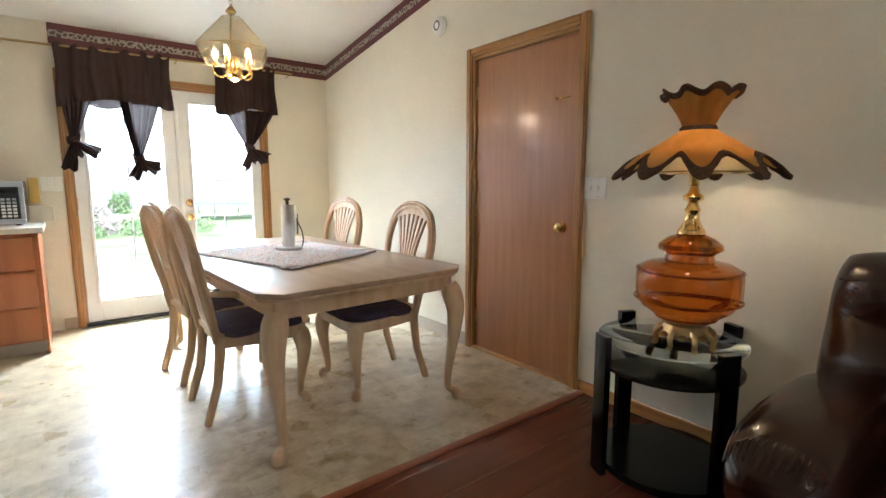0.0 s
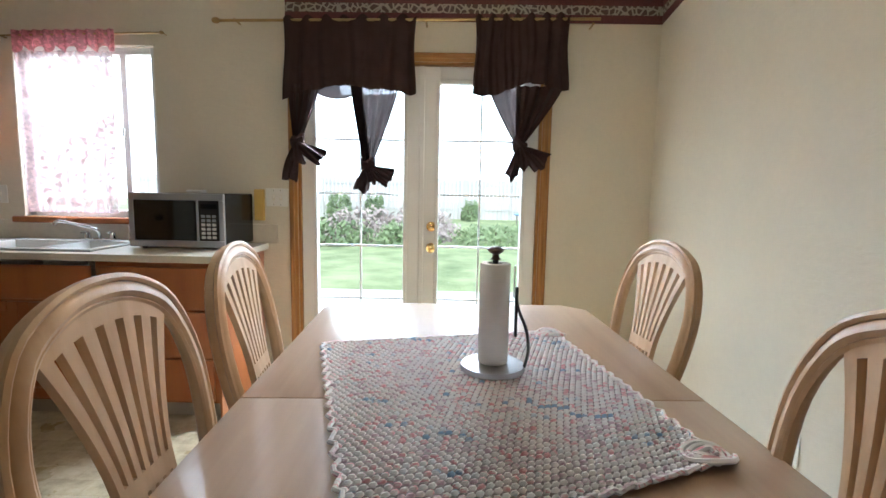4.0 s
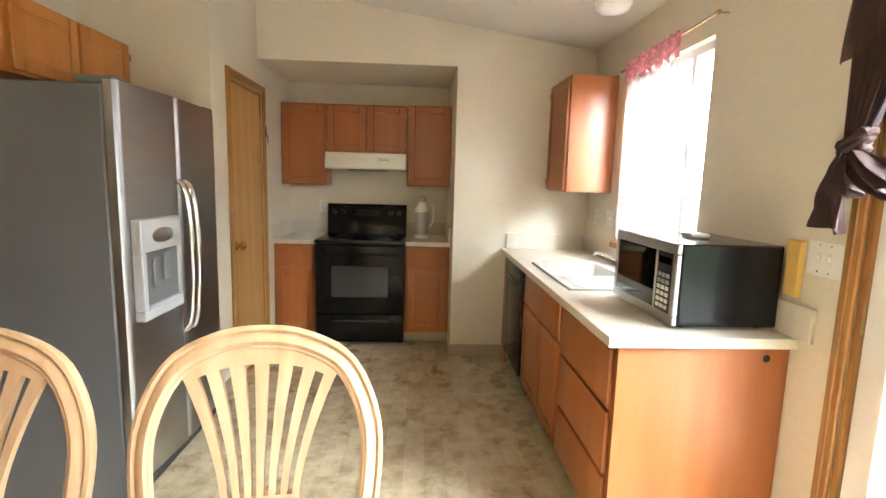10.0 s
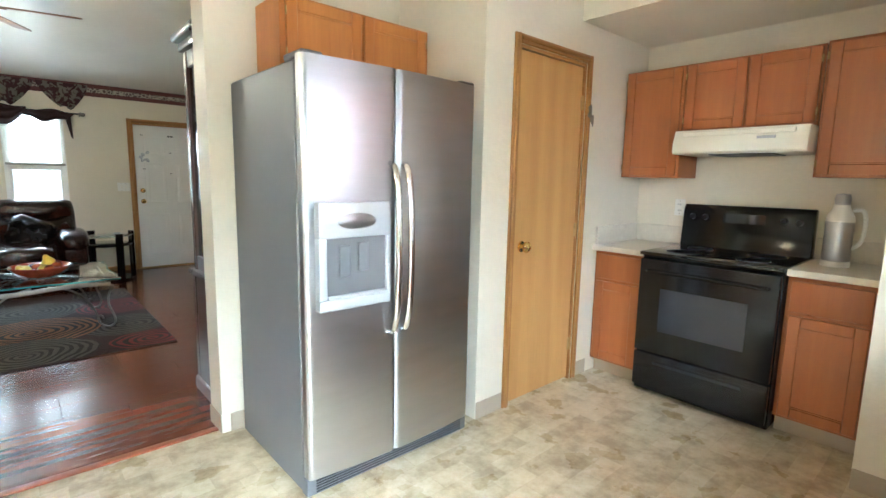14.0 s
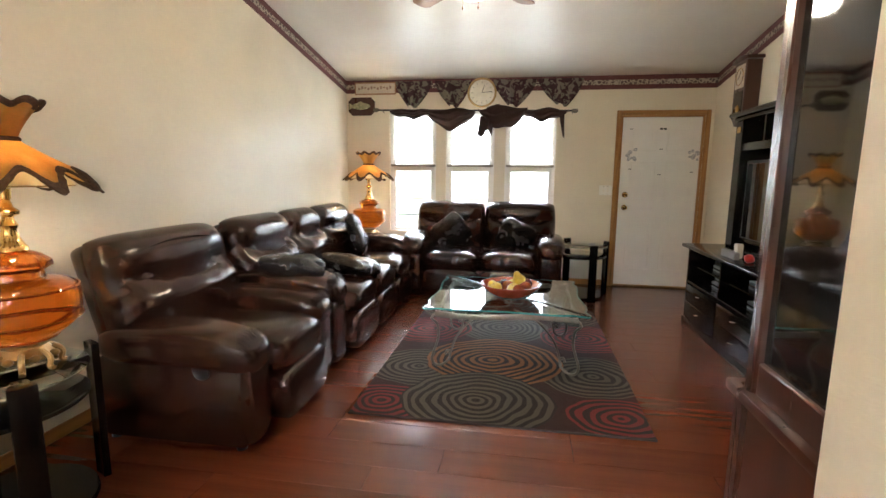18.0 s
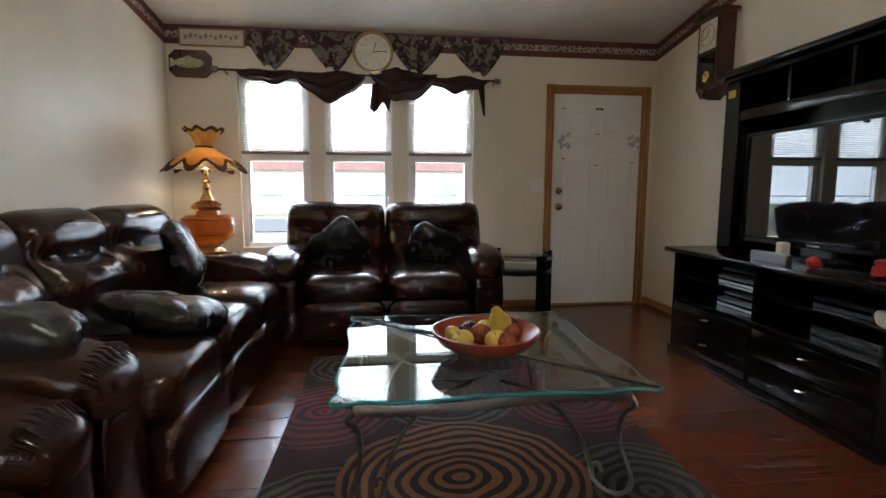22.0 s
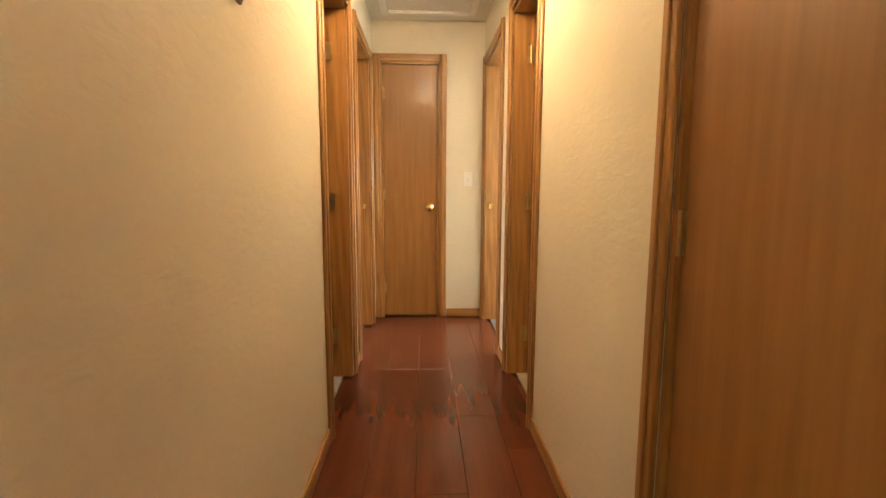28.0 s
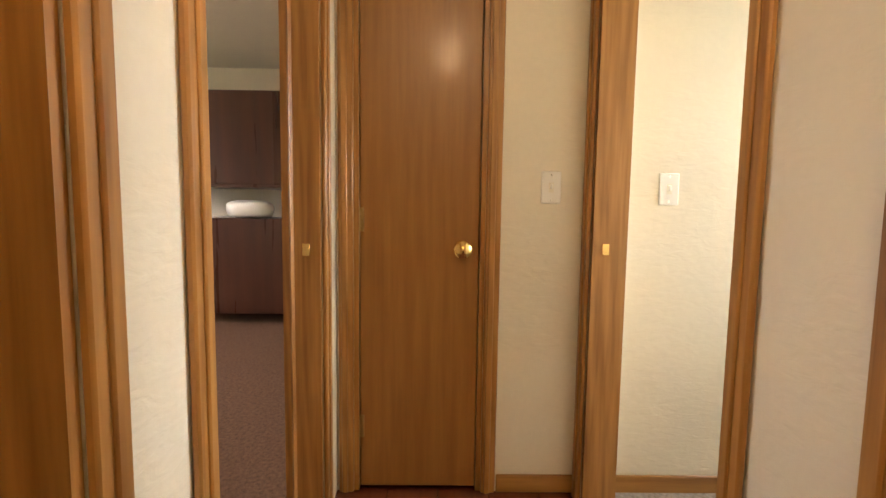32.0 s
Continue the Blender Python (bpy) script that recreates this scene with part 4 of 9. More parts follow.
def window(name, label, x0, x1, z0, z1, y, s, style):
    """White vinyl window set in a wall along x; s points indoors."""
    o = thing(name, label, "window", kind="structure")
    d0, d1 = y - s * 0.11, y - s * 0.04
    f = 0.045
    for a, b, c2, e2 in ((x0, x0 + f, z0, z1), (x1 - f, x1, z0, z1), (x0 + f, x1 - f, z0, z0 + f), (x0 + f, x1 - f, z1 - f, z1)):
        part("window_frame", box(M(), a, b, d0, d1, c2, e2, 0.004), WHITE, o)
    if style == "hung":
        zm = 1.385
        part("meeting_rail", box(M(), x0 + f, x1 - f, d0, d1 + s * 0.012, zm - 0.03, zm + 0.03, 0.004), WHITE, o)
        for a, b in ((z0 + f, zm - 0.03), (zm + 0.03, z1 - f)):
            for e in (x0 + f, x1 - f - 0.03):
                part("sash_stile", box(M(), e, e + 0.03, d0 + s * 0.01, d1 - s * 0.005, a, b, 0.003), WHITE, o)
            p = part("pane", box(M(), x0 + f + 0.03, x1 - f - 0.03, d0 + s * 0.02, d0 + s * 0.024, a, b), PANE, o, smooth=False)
            p.visible_shadow = False
        zc = (z0 + f + zm - 0.03) / 2
        part("muntin", box(M(), x0 + f + 0.03, x1 - f - 0.03, d0 + s * 0.018, d0 + s * 0.028, zc + 0.05, zc + 0.058), WHITE, o)
    else:
        xm = x1 - 0.22
        part("sash_stile", box(M(), xm - 0.02, xm + 0.02, d0, d1 + s * 0.01, z0 + f, z1 - f, 0.004), WHITE, o)
        part("sash_stile", box(M(), x0 + f, x0 + f + 0.03, d0 + s * 0.01, d1, z0 + f, z1 - f, 0.004), WHITE, o)
        part("latch", box(M(), xm - 0.016, xm + 0.0, d1 + s * 0.01, d1 + s * 0.03, 1.58, 1.64, 0.004), WHITE, o)
        for a, b in ((x0 + f + 0.03, xm - 0.02), (xm + 0.02, x1 - f)):
            p = part("pane", box(M(), a, b, d0 + s * 0.02, d0 + s * 0.024, z0 + f, z1 - f), PANE, o, smooth=False)
            p.visible_shadow = False
    return o


window("window_kitchen", "white vinyl sliding window over the sink", KW[0], KW[1], KW[2], KW[3], YB, -1, "slide")
struct("window_sill_kitchen", box(M(), KW[0] - 0.05, KW[1] + 0.02, YB - 0.05, YB + 0.03, KW[2] - 0.04, KW[2], 0.006), CAB, "reddish stained wooden window stool", "window sill")
for i, (a, b) in enumerate(FW):
    window(f"window_street_{i + 1}", "white vinyl single-hung window, overexposed daylight behind", a, b, FWZ[0], FWZ[1], YF, 1, "hung")
    bl = thing("window_blind", "white horizontal mini blind lowered to mid window", "blind", group="blinds in the street windows")
    part("head_rail", box(M(), a + 0.01, b - 0.01, YF - 0.045, YF - 0.01, FWZ[1] - 0.035, FWZ[1] - 0.003, 0.004), PLASTIC, bl)
    z = FWZ[1] - 0.055
    sm = mesh_of("slat", sheet(M(), lambda u, v: ((u - 0.5) * (b - a - 0.03), (v - 0.5) * 0.022, 0.004 * math.sin(v * math.pi) + (v - 0.5) * 0.012), 1, 3), BLIND)
    while z > 1.455:
        so = new("slat", sm)
        so.parent = bl
        so.location = ((a + b) / 2, YF - 0.028, z)
        z -= 0.0215
    # white rail coloured dark grey to show it in shade
    part("bottom_rail", box(M(), a + 0.012, b - 0.012, YF - 0.042, YF - 0.014, 1.412, 1.44, 0.005), mat("blind_rail_shaded", (0.25, 0.23, 0.2), 0.5), bl, "bottom rail with its shade put into a greyish colour")
    for e in (a + 0.12, b - 0.12):
        part("ladder_cord", tube(M(), [(e, YF - 0.02, 1.42), (e, YF - 0.02, FWZ[1] - 0.03)], 0.0012, 4), PLASTIC, bl)
    if i < 2:
        part("tilt_wand", tube(M(), [(b - 0.1 if i == 0 else b - 0.12, YF - 0.006, 1.56), (b - 0.1 if i == 0 else b - 0.12, YF - 0.006, 2.03)], 0.004, 6), PLASTIC, bl)


# ---- dining room ----
def cabriole(bm, x, y, z1, dx, dy, r=0.045, foot=0.03):
    """A cabriole leg: knee out along (dx, dy), ankle in, pad foot."""
    k = [(0.0, z1, 1.0), (0.30, z1 * 0.93, 1.25), (0.62, z1 * 0.80, 1.12), (0.55, z1 * 0.62, 0.85), (0.25, z1 * 0.40, 0.62), (0.0, z1 * 0.20, 0.48), (0.05, z1 * 0.09, 0.45), (0.45, 0.045, 0.60), (0.75, 0.022, 0.85), (0.7, 0.0, 0.70)]
    pts = [(x + dx * r * q, y + dy * r * q, z) for q, z, s in k]
    P = curve_pts(pts, 27)
    S = curve_pts([(s * r * (1.0 if i < 7 else foot / r * 1.3), 0, 0) for i, (q, z, s) in enumerate(k)], 27)
    return tube(bm, P, [max(0.008, v.x) for v in S], 10)


TX0, TX1, TY0, TY1 = 0.535, 1.68, 1.388, 3.478
TURN = Matrix.Translation((1.108, 2.432, 0)) @ Matrix.Rotation(radians(2.5), 4, "Z") @ Matrix.Translation((-1.108, -2.432, 0))
tb = thing("dining_table", "pickled oak dining table with clipped corners and cabriole legs", "table", TURN)
c = 0.09
YS = 2.46
for nm, o2 in (("tabletop", [(TX0 + c, TY0), (TX1 - c, TY0), (TX1, TY0 + c), (TX1, YS - 0.001), (TX0, YS - 0.001), (TX0, TY0 + c)]), ("tabletop", [(TX0, YS + 0.001), (TX1, YS + 0.001), (TX1, TY1 - c), (TX1 - c, TY1), (TX0 + c, TY1), (TX0, TY1 - c)])):
    part(nm, prism(M(), o2, 0.735, 0.762, 0.005), TABW, tb, "waxed light oak top with a cloudy sheen")
    part("edge_moulding", prism(M(), [(x + (0.012 if x < 1 else -0.012), y + (0.012 if y < YS - 0.1 else (-0.012 if y > YS + 0.1 else 0))) for x, y in o2], 0.718, 0.736, 0.005), CHAIRW, tb)
i2 = 0.07
for a, b, e, f in ((TX0 + i2, TX1 - i2, TY0 + i2, TY0 + i2 + 0.022), (TX0 + i2, TX1 - i2, TY1 - i2 - 0.022, TY1 - i2), (TX0 + i2, TX0 + i2 + 0.022, TY0 + i2 + 0.022, TY1 - i2 - 0.022), (TX1 - i2 - 0.022, TX1 - i2, TY0 + i2 + 0.022, TY1 - i2 - 0.022)):
    part("apron", box(M(), a, b, e, f, 0.635, 0.718, 0.004), CHAIRW, tb)
for x, y in ((TX0 + 0.085, TY0 + 0.085), (TX1 - 0.085, TY0 + 0.085), (TX0 + 0.085, TY1 - 0.085), (TX1 - 0.085, TY1 - 0.085)):
    b2 = cabriole(M(), x, y, 0.66, 1 if x > 1.1 else -1, 1 if y > 2.3 else -1, 0.047, 0.030)
    dx, dy = (1 if x > 1.1 else -1), (1 if y > 2.3 else -1)
    for k in (-1, 0, 1):
        px, py = x + dx * 0.042 + k * 0.018 * dy * dx * dx, y + dy * 0.042 - k * 0.018 * dx * dy * dy
        tube(b2, [(px - dx * 0.012, py - dy * 0.012, 0.65), (px, py, 0.61), (px - dx * 0.004, py - dy * 0.004, 0.56), (px - dx * 0.016, py - dy * 0.016, 0.50)], [0.009, 0.011, 0.009, 0.004], 6)
    part("leg", b2, CHAIRW, tb)


def chair(name, label, m, arms=False):
    """Facing local +y."""
    o = thing(name, label, "chair", m, group="chairs round the dining table")
    lean = lambda z: -0.215 - 0.20 * max(0.0, z - 0.44)
    seat = [(-0.20, -0.20), (0.20, -0.20), (0.235, 0.02), (0.245, 0.20), (0.20, 0.245), (-0.20, 0.245), (-0.245, 0.20), (-0.235, 0.02)]
    part("seat_frame", prism(M(), seat, 0.385, 0.445, 0.008), CHAIRW, o)
    part("seat", puff(M(), (0, 0.025, 0.455), (0.228, 0.222, 0.045), 0.35, 28, e2=0.7), SEATC, o, "dark striped upholstered seat")
    for sx in (-1, 1):
        part("leg", cabriole(M(), sx * 0.20, 0.20, 0.42, sx * 0.8, 0.8, 0.040, 0.026), CHAIRW, o)
        part("leg", tube(M(), [(sx * 0.178, -0.20, 0.46), (sx * 0.18, -0.205, 0.36), (sx * 0.182, -0.225, 0.2), (sx * 0.188, -0.285, 0.0)], [0.024, 0.024, 0.021, 0.018], 8, flat=(1, 1.15)), CHAIRW, o)
    hoop = [(-0.175, 0.42), (-0.195, 0.56), (-0.232, 0.74), (-0.236, 0.90), (-0.185, 1.03), (-0.095, 1.088), (0.0, 1.103)]
    hoop += [(-x, z) for x, z in reversed(hoop[:-1])]
    low = lambda z: 0.44 + (z - 0.44) * 0.96
    P = curve_pts([(x, lean(low(z)), low(z)) for x, z in hoop], 48)
    part("back_frame", tube(M(), P, 0.022, 10, flat=(0.8, 1.15)), CHAIRW, o)
    for k, r, dy in ((1.075, 0.0085, 0.010), (0.93, 0.0075, 0.012)):
        part("back_bead", tube(M(), [Vector((p.x * k, p.y + dy, 0.80 + (p.z - 0.80) * (k if p.z > 0.8 else 1))) for p in P[2:-2]], r, 6), CHAIRW, o)
    # one fan-shaped board with slots cut through it
    wide = lambda z: 0.080 + 0.078 * max(0.0, min(1.1, (z - 0.74) / 0.27)) ** 1.5
    us = [-1.0]
    for k in range(13):
        us.append(us[-1] + (0.172 if k % 2 == 0 else 0.1327))
    nz = 9

    def rows(u):
        top = 1.045 - 0.04 * u * u
        zs = [0.47, 0.50, 0.62, 0.715, 0.755] + [0.755 + (top - 0.755) * (k + 1) / nz for k in range(nz)]
        zs.append(max(zs[-1] + 0.012, 1.092 - 2.1 * (u * wide(1.02)) ** 2))
        return zs
    bm = M()
    front, back = [], []
    for u in us:
        front.append([bm.verts.new((u * wide(z), lean(low(z)) + 0.012, low(z))) for z in rows(u)])
        back.append([bm.verts.new((u * wide(z), lean(low(z)) - 0.006, low(z))) for z in rows(u)])
    solid = lambda c, r: 0 <= c < 13 and 0 <= r < nz + 5 and not (c % 2 == 1 and (r in (1, 2) or 4 <= r < nz + 4))
    for c in range(13):
        for r in range(nz + 5):
            if not solid(c, r):
                continue
            f, k = front, back
            bm.faces.new((f[c + 1][r], f[c][r], f[c][r + 1], f[c + 1][r + 1]))
            bm.faces.new((k[c][r], k[c + 1][r], k[c + 1][r + 1], k[c][r + 1]))
            for dc, dr, a, b in ((-1, 0, (c, r), (c, r + 1)), (1, 0, (c + 1, r + 1), (c + 1, r)), (0, -1, (c + 1, r), (c, r)), (0, 1, (c, r + 1), (c + 1, r + 1))):
                if not solid(c + dc, r + dr):
                    bm.faces.new((f[a[0]][a[1]], k[a[0]][a[1]], k[b[0]][b[1]], f[b[0]][b[1]]))
    bmesh.ops.recalc_face_normals(bm, faces=bm.faces)
    part("splat", bm, CHAIRW, o, "carved fan-shaped splat with slots", smooth=False)
    part("back_rail", box(M(), -0.18, 0.18, -0.225, -0.195, 0.435, 0.475, 0.006), CHAIRW, o)
    if arms:
        for sx in (-1, 1):
            part("armrest", tube(M(), curve_pts([(sx * 0.225, -0.26, 0.685), (sx * 0.258, -0.10, 0.668), (sx * 0.275, 0.08, 0.660), (sx * 0.268, 0.19, 0.655), (sx * 0.262, 0.225, 0.635)], 16), 0.021, 8, flat=(1.2, 0.8)), CHAIRW, o)
            part("arm_support", tube(M(), curve_pts([(sx * 0.266, 0.18, 0.65), (sx * 0.268, 0.185, 0.61), (sx * 0.262, 0.13, 0.56), (sx * 0.254, 0.075, 0.50), (sx * 0.246, 0.09, 0.45), (sx * 0.242, 0.12, 0.40)], 20), [0.018 + 0.008 * math.sin(k / 20 * math.pi) for k in range(21)], 8), CHAIRW, o, "S-curved arm support")
    return o


CH = "pickled oak dining chair with a fan splat and dark cushion"
ch = chair("dining_chair", CH, RZ(0.715, 2.80, 0, -83))
copy_thing(ch, RZ(1.49, 3.06, 0, 96))
copy_thing(ch, RZ(1.42, 2.00, 0, 90))
chair("dining_armchair", "pickled oak dining armchair with a fan splat and dark cushion", RZ(0.745, 2.165, 0, -89), arms=True)

# crocheted cloth lying as a diamond, yarn knots of many colours
YARN = mat("variegated_yarn", (0.50, 0.40, 0.40), 0.95, 0, 0.1, 9, 0.1, 300)
ny = YARN.node_tree
vo = ny.nodes.new("ShaderNodeTexNoise")
vo.inputs["Scale"].default_value, vo.inputs["Detail"].default_value = 11, 2
tcn = ny.nodes.new("ShaderNodeTexCoord")
mpn = ny.nodes.new("ShaderNodeMapping")
mpn.inputs["Scale"].default_value, mpn.inputs["Rotation"].default_value = (0.5, 3.0, 1), (0, 0, radians(24))
ny.links.new(tcn.outputs["Object"], mpn.inputs[0])
ny.links.new(mpn.outputs[0], vo.inputs["Vector"])
rpn = ny.nodes.new("ShaderNodeValToRGB")
rpn.color_ramp.interpolation = "LINEAR"
el = rpn.color_ramp.elements
el[0].position, el[0].color = 0.30, (0.30, 0.42, 0.58, 1)
el[1].position, el[1].color = 0.74, (0.86, 0.82, 0.80, 1)
for p, q in ((0.34, (0.80, 0.82, 0.84, 1)), (0.49, (0.86, 0.84, 0.82, 1)), (0.515, (0.74, 0.36, 0.40, 1)), (0.55, (0.86, 0.83, 0.81, 1)), (0.66, (0.84, 0.80, 0.80, 1)), (0.69, (0.60, 0.42, 0.50, 1))):
    e = el.new(p)
    e.color = q
gi = ny.nodes.new("ShaderNodeNewGeometry")
am = ny.nodes.new("ShaderNodeMath")
am.operation = "MULTIPLY_ADD"
am.inputs[1].default_value = 0.30
sb = ny.nodes.new("ShaderNodeMath")
sb.operation = "SUBTRACT"
sb.inputs[1].default_value = 0.09
ny.links.new(gi.outputs["Random Per Island"], am.inputs[0])
ny.links.new(vo.outputs[0], am.inputs[2])
ny.links.new(am.outputs[0], sb.inputs[0])
ny.links.new(sb.outputs[0], rpn.inputs[0])
ny.links.new(rpn.outputs[0], ny.nodes["Principled BSDF"].inputs["Base Color"])
UNDER = mat("cloth_ground_net", (0.30, 0.26, 0.27), 0.95, 0, 0.3, 60, 0.1)
dl = thing("crocheted_cloth", "multicoloured crocheted cloth spread across the table", "tablecloth")
A0, B0, C0, D0 = Vector((0.63, 2.83)), Vector((0.91, 1.90)), Vector((1.56, 2.19)), Vector((1.41, 3.03))
corner = lambda u, v: A0 * (1 - u) * (1 - v) + B0 * u * (1 - v) + C0 * u * v + D0 * (1 - u) * v
part("net_ground", sheet(M(), lambda u, v: (*corner(u, v), 0.7655 + 0.0015 * noise.noise(Vector((u * 9, v * 9, 0)))), 24, 24, 0.001), UNDER, dl)
verts, faces = [], []
nu, nv = 54, 44
for i in range(nu):
    for j in range(nv):
        p = corner((i + 0.5 + 0.15 * math.sin(j * 0.9)) / nu, (j + 0.5 + (0.5 if i % 2 else 0)) / (nv + 0.5))
        zz = 0.769 + 0.002 * noise.noise(Vector((i * 0.2, j * 0.2, 0)))
        b = len(verts)
        a = math.atan2((C0 - B0).y, (C0 - B0).x) + 0.25 * noise.noise(Vector((i * 0.7, j * 0.7, 3)))
        ca, sa = math.cos(a), math.sin(a)
        for lx, ly, lz in ((-0.0098, 0, 0), (0, -0.0068, 0), (0.0098, 0, 0), (0, 0.0068, 0), (-0.0045, -0.0025, 0.006), (0.0045, -0.0025, 0.006), (0.0045, 0.0025, 0.006), (-0.0045, 0.0025, 0.006)):
            verts.append((p.x + lx * ca - ly * sa, p.y + lx * sa + ly * ca, zz + lz))
        faces += [(b, b + 1, b + 5, b + 4), (b + 1, b + 2, b + 6, b + 5), (b + 2, b + 3, b + 7, b + 6), (b + 3, b, b + 4, b + 7), (b + 4, b + 5, b + 6, b + 7)]
me = bpy.data.meshes.new("yarn_work")
me.from_pydata(verts, [], faces)
me.materials.append(YARN)
me.shade_smooth()
kn = new("yarn_work", me)
kn.parent = dl
tagged(kn, "small yarn shells in rows", kind="stuff")
for s0, s1 in (((0, 0), (1, 0)), ((1, 0), (1, 1)), ((1, 1), (0, 1)), ((0, 1), (0, 0))):
    pts = []
    for k in range(61):
        f = k / 60
        p = corner(s0[0] + (s1[0] - s0[0]) * f, s0[1] + (s1[1] - s0[1]) * f)
        w = 0.006 * math.sin(k * 1.9)
        pts.append((p.x + w, p.y + w, 0.7705 + 0.003 * abs(math.sin(k * 0.8))))
    part("scalloped_edge", tube(M(), pts, 0.0055, 6), YARN, dl)
for (u, v) in ((0.03, 0.97), (0.97, 0.97), (0.95, 0.03)):
    p = corner(u, v)
    pts = [(p.x + 0.04 * math.cos(k * 0.9) * (0.4 + k / 22), p.y + 0.03 * math.sin(k * 0.9) * (0.4 + k / 22), 0.776 + 0.006 * math.sin(k * 1.7)) for k in range(22)]
    part("corner_ruffle", tube(M(), curve_pts(pts, 66), 0.006, 6), YARN, dl)

# paper towels on a steel stand
th = thing("paper_towel_holder", "brushed steel paper towel stand with a dark finial", "paper towel holder", pose(1.16, 2.635, 0.772))
part("base_plate", lathe(M(), [(0.0, 0.0), (0.086, 0.0), (0.09, 0.006), (0.088, 0.018), (0.06, 0.022), (0.0, 0.022)], 40), STEEL, th)
part("post", tube(M(), [(0, 0, 0.02), (0, 0, 0.315)], 0.008, 12), BLKP, th)
part("finial", lathe(M(), [(0.0, 0.348), (0.012, 0.347), (0.024, 0.340), (0.020, 0.333), (0.009, 0.326), (0.010, 0.318), (0.016, 0.312), (0.0, 0.31)], 24), mat("bronze_dark", (0.10, 0.07, 0.05), 0.3, 0.8), th, "mushroom-shaped dark finial")
part("tension_arm", tube(M(), curve_pts([(0.085, -0.02, 0.015), (0.095, -0.02, 0.06), (0.088, -0.02, 0.12), (0.068, -0.015, 0.17), (0.06, -0.012, 0.20)], 24), 0.0045, 8), BLKP, th, "curved black tension arm")
part("tension_pad", box(M(), 0.055, 0.063, -0.022, -0.004, 0.10, 0.24, 0.003), BLKP, th)
pr = thing("paper_towel_roll", "nearly full white paper towel roll on its stand", "paper towel", pose(1.16, 2.635, 0.796))
bm = lathe(M(), [(0.02, 0.0), (0.039, 0.0), (0.042, 0.004), (0.042, 0.274), (0.039, 0.278), (0.02, 0.278), (0.02, 0.0)], 40)
part("roll", bm, TOWEL, pr)
part("loose_sheet", sheet(M(), lambda u, v: (0.055 * math.cos(0.2 + u * 0.5) + 0.004 * u, -0.055 * math.sin(0.2 + u * 0.5) - 0.01 * u * u, 0.19 + 0.085 * v), 6, 3, 0.0008), TOWEL, pr)

# curtain rod and tied-back curtains on the french doors
ro = thing("curtain_rod", "thin bronze curtain rod over the garden doors", "curtain rod")
part("rod", tube(M(), [(-0.39, YB - 0.085, 2.27), (0.6, YB - 0.085, 2.285), (1.90, YB - 0.085, 2.305)], 0.009, 8), ABRASS, ro)
part("finial", puff(M(), (-0.413, YB - 0.085, 2.27), (0.026, 0.018, 0.018), 0.9, 14), ABRASS, ro)
for x in (-0.30, 0.86, 1.86):
    part("bracket", tube(M(), [(x, YB, 2.275), (x, YB - 0.085, 2.28)], 0.006, 6), ABRASS, ro)


def valance(o, x0, x1, zt, zb, hem):
    """Gathered cloth on the rod; hem(u) lowers the lower edge."""
    def f(u, v):
        fold = math.sin(u * 38 + 2.2 * math.sin(u * 7)) + 0.45 * math.sin(u * 83 + 1)
        return (x0 + (x1 - x0) * u + 0.008 * math.sin(v * 5 + u * 9), YB - 0.092 - 0.016 * fold * (0.35 + 0.65 * v) - 0.014 * v,
                zt + 0.018 * math.sin(u * 44) * (1 - v) + 0.02 * u - (zt - zb + hem(u)) * v)
    part("panel", sheet(M(), f, 110, 12, 0.003), CURT, o)


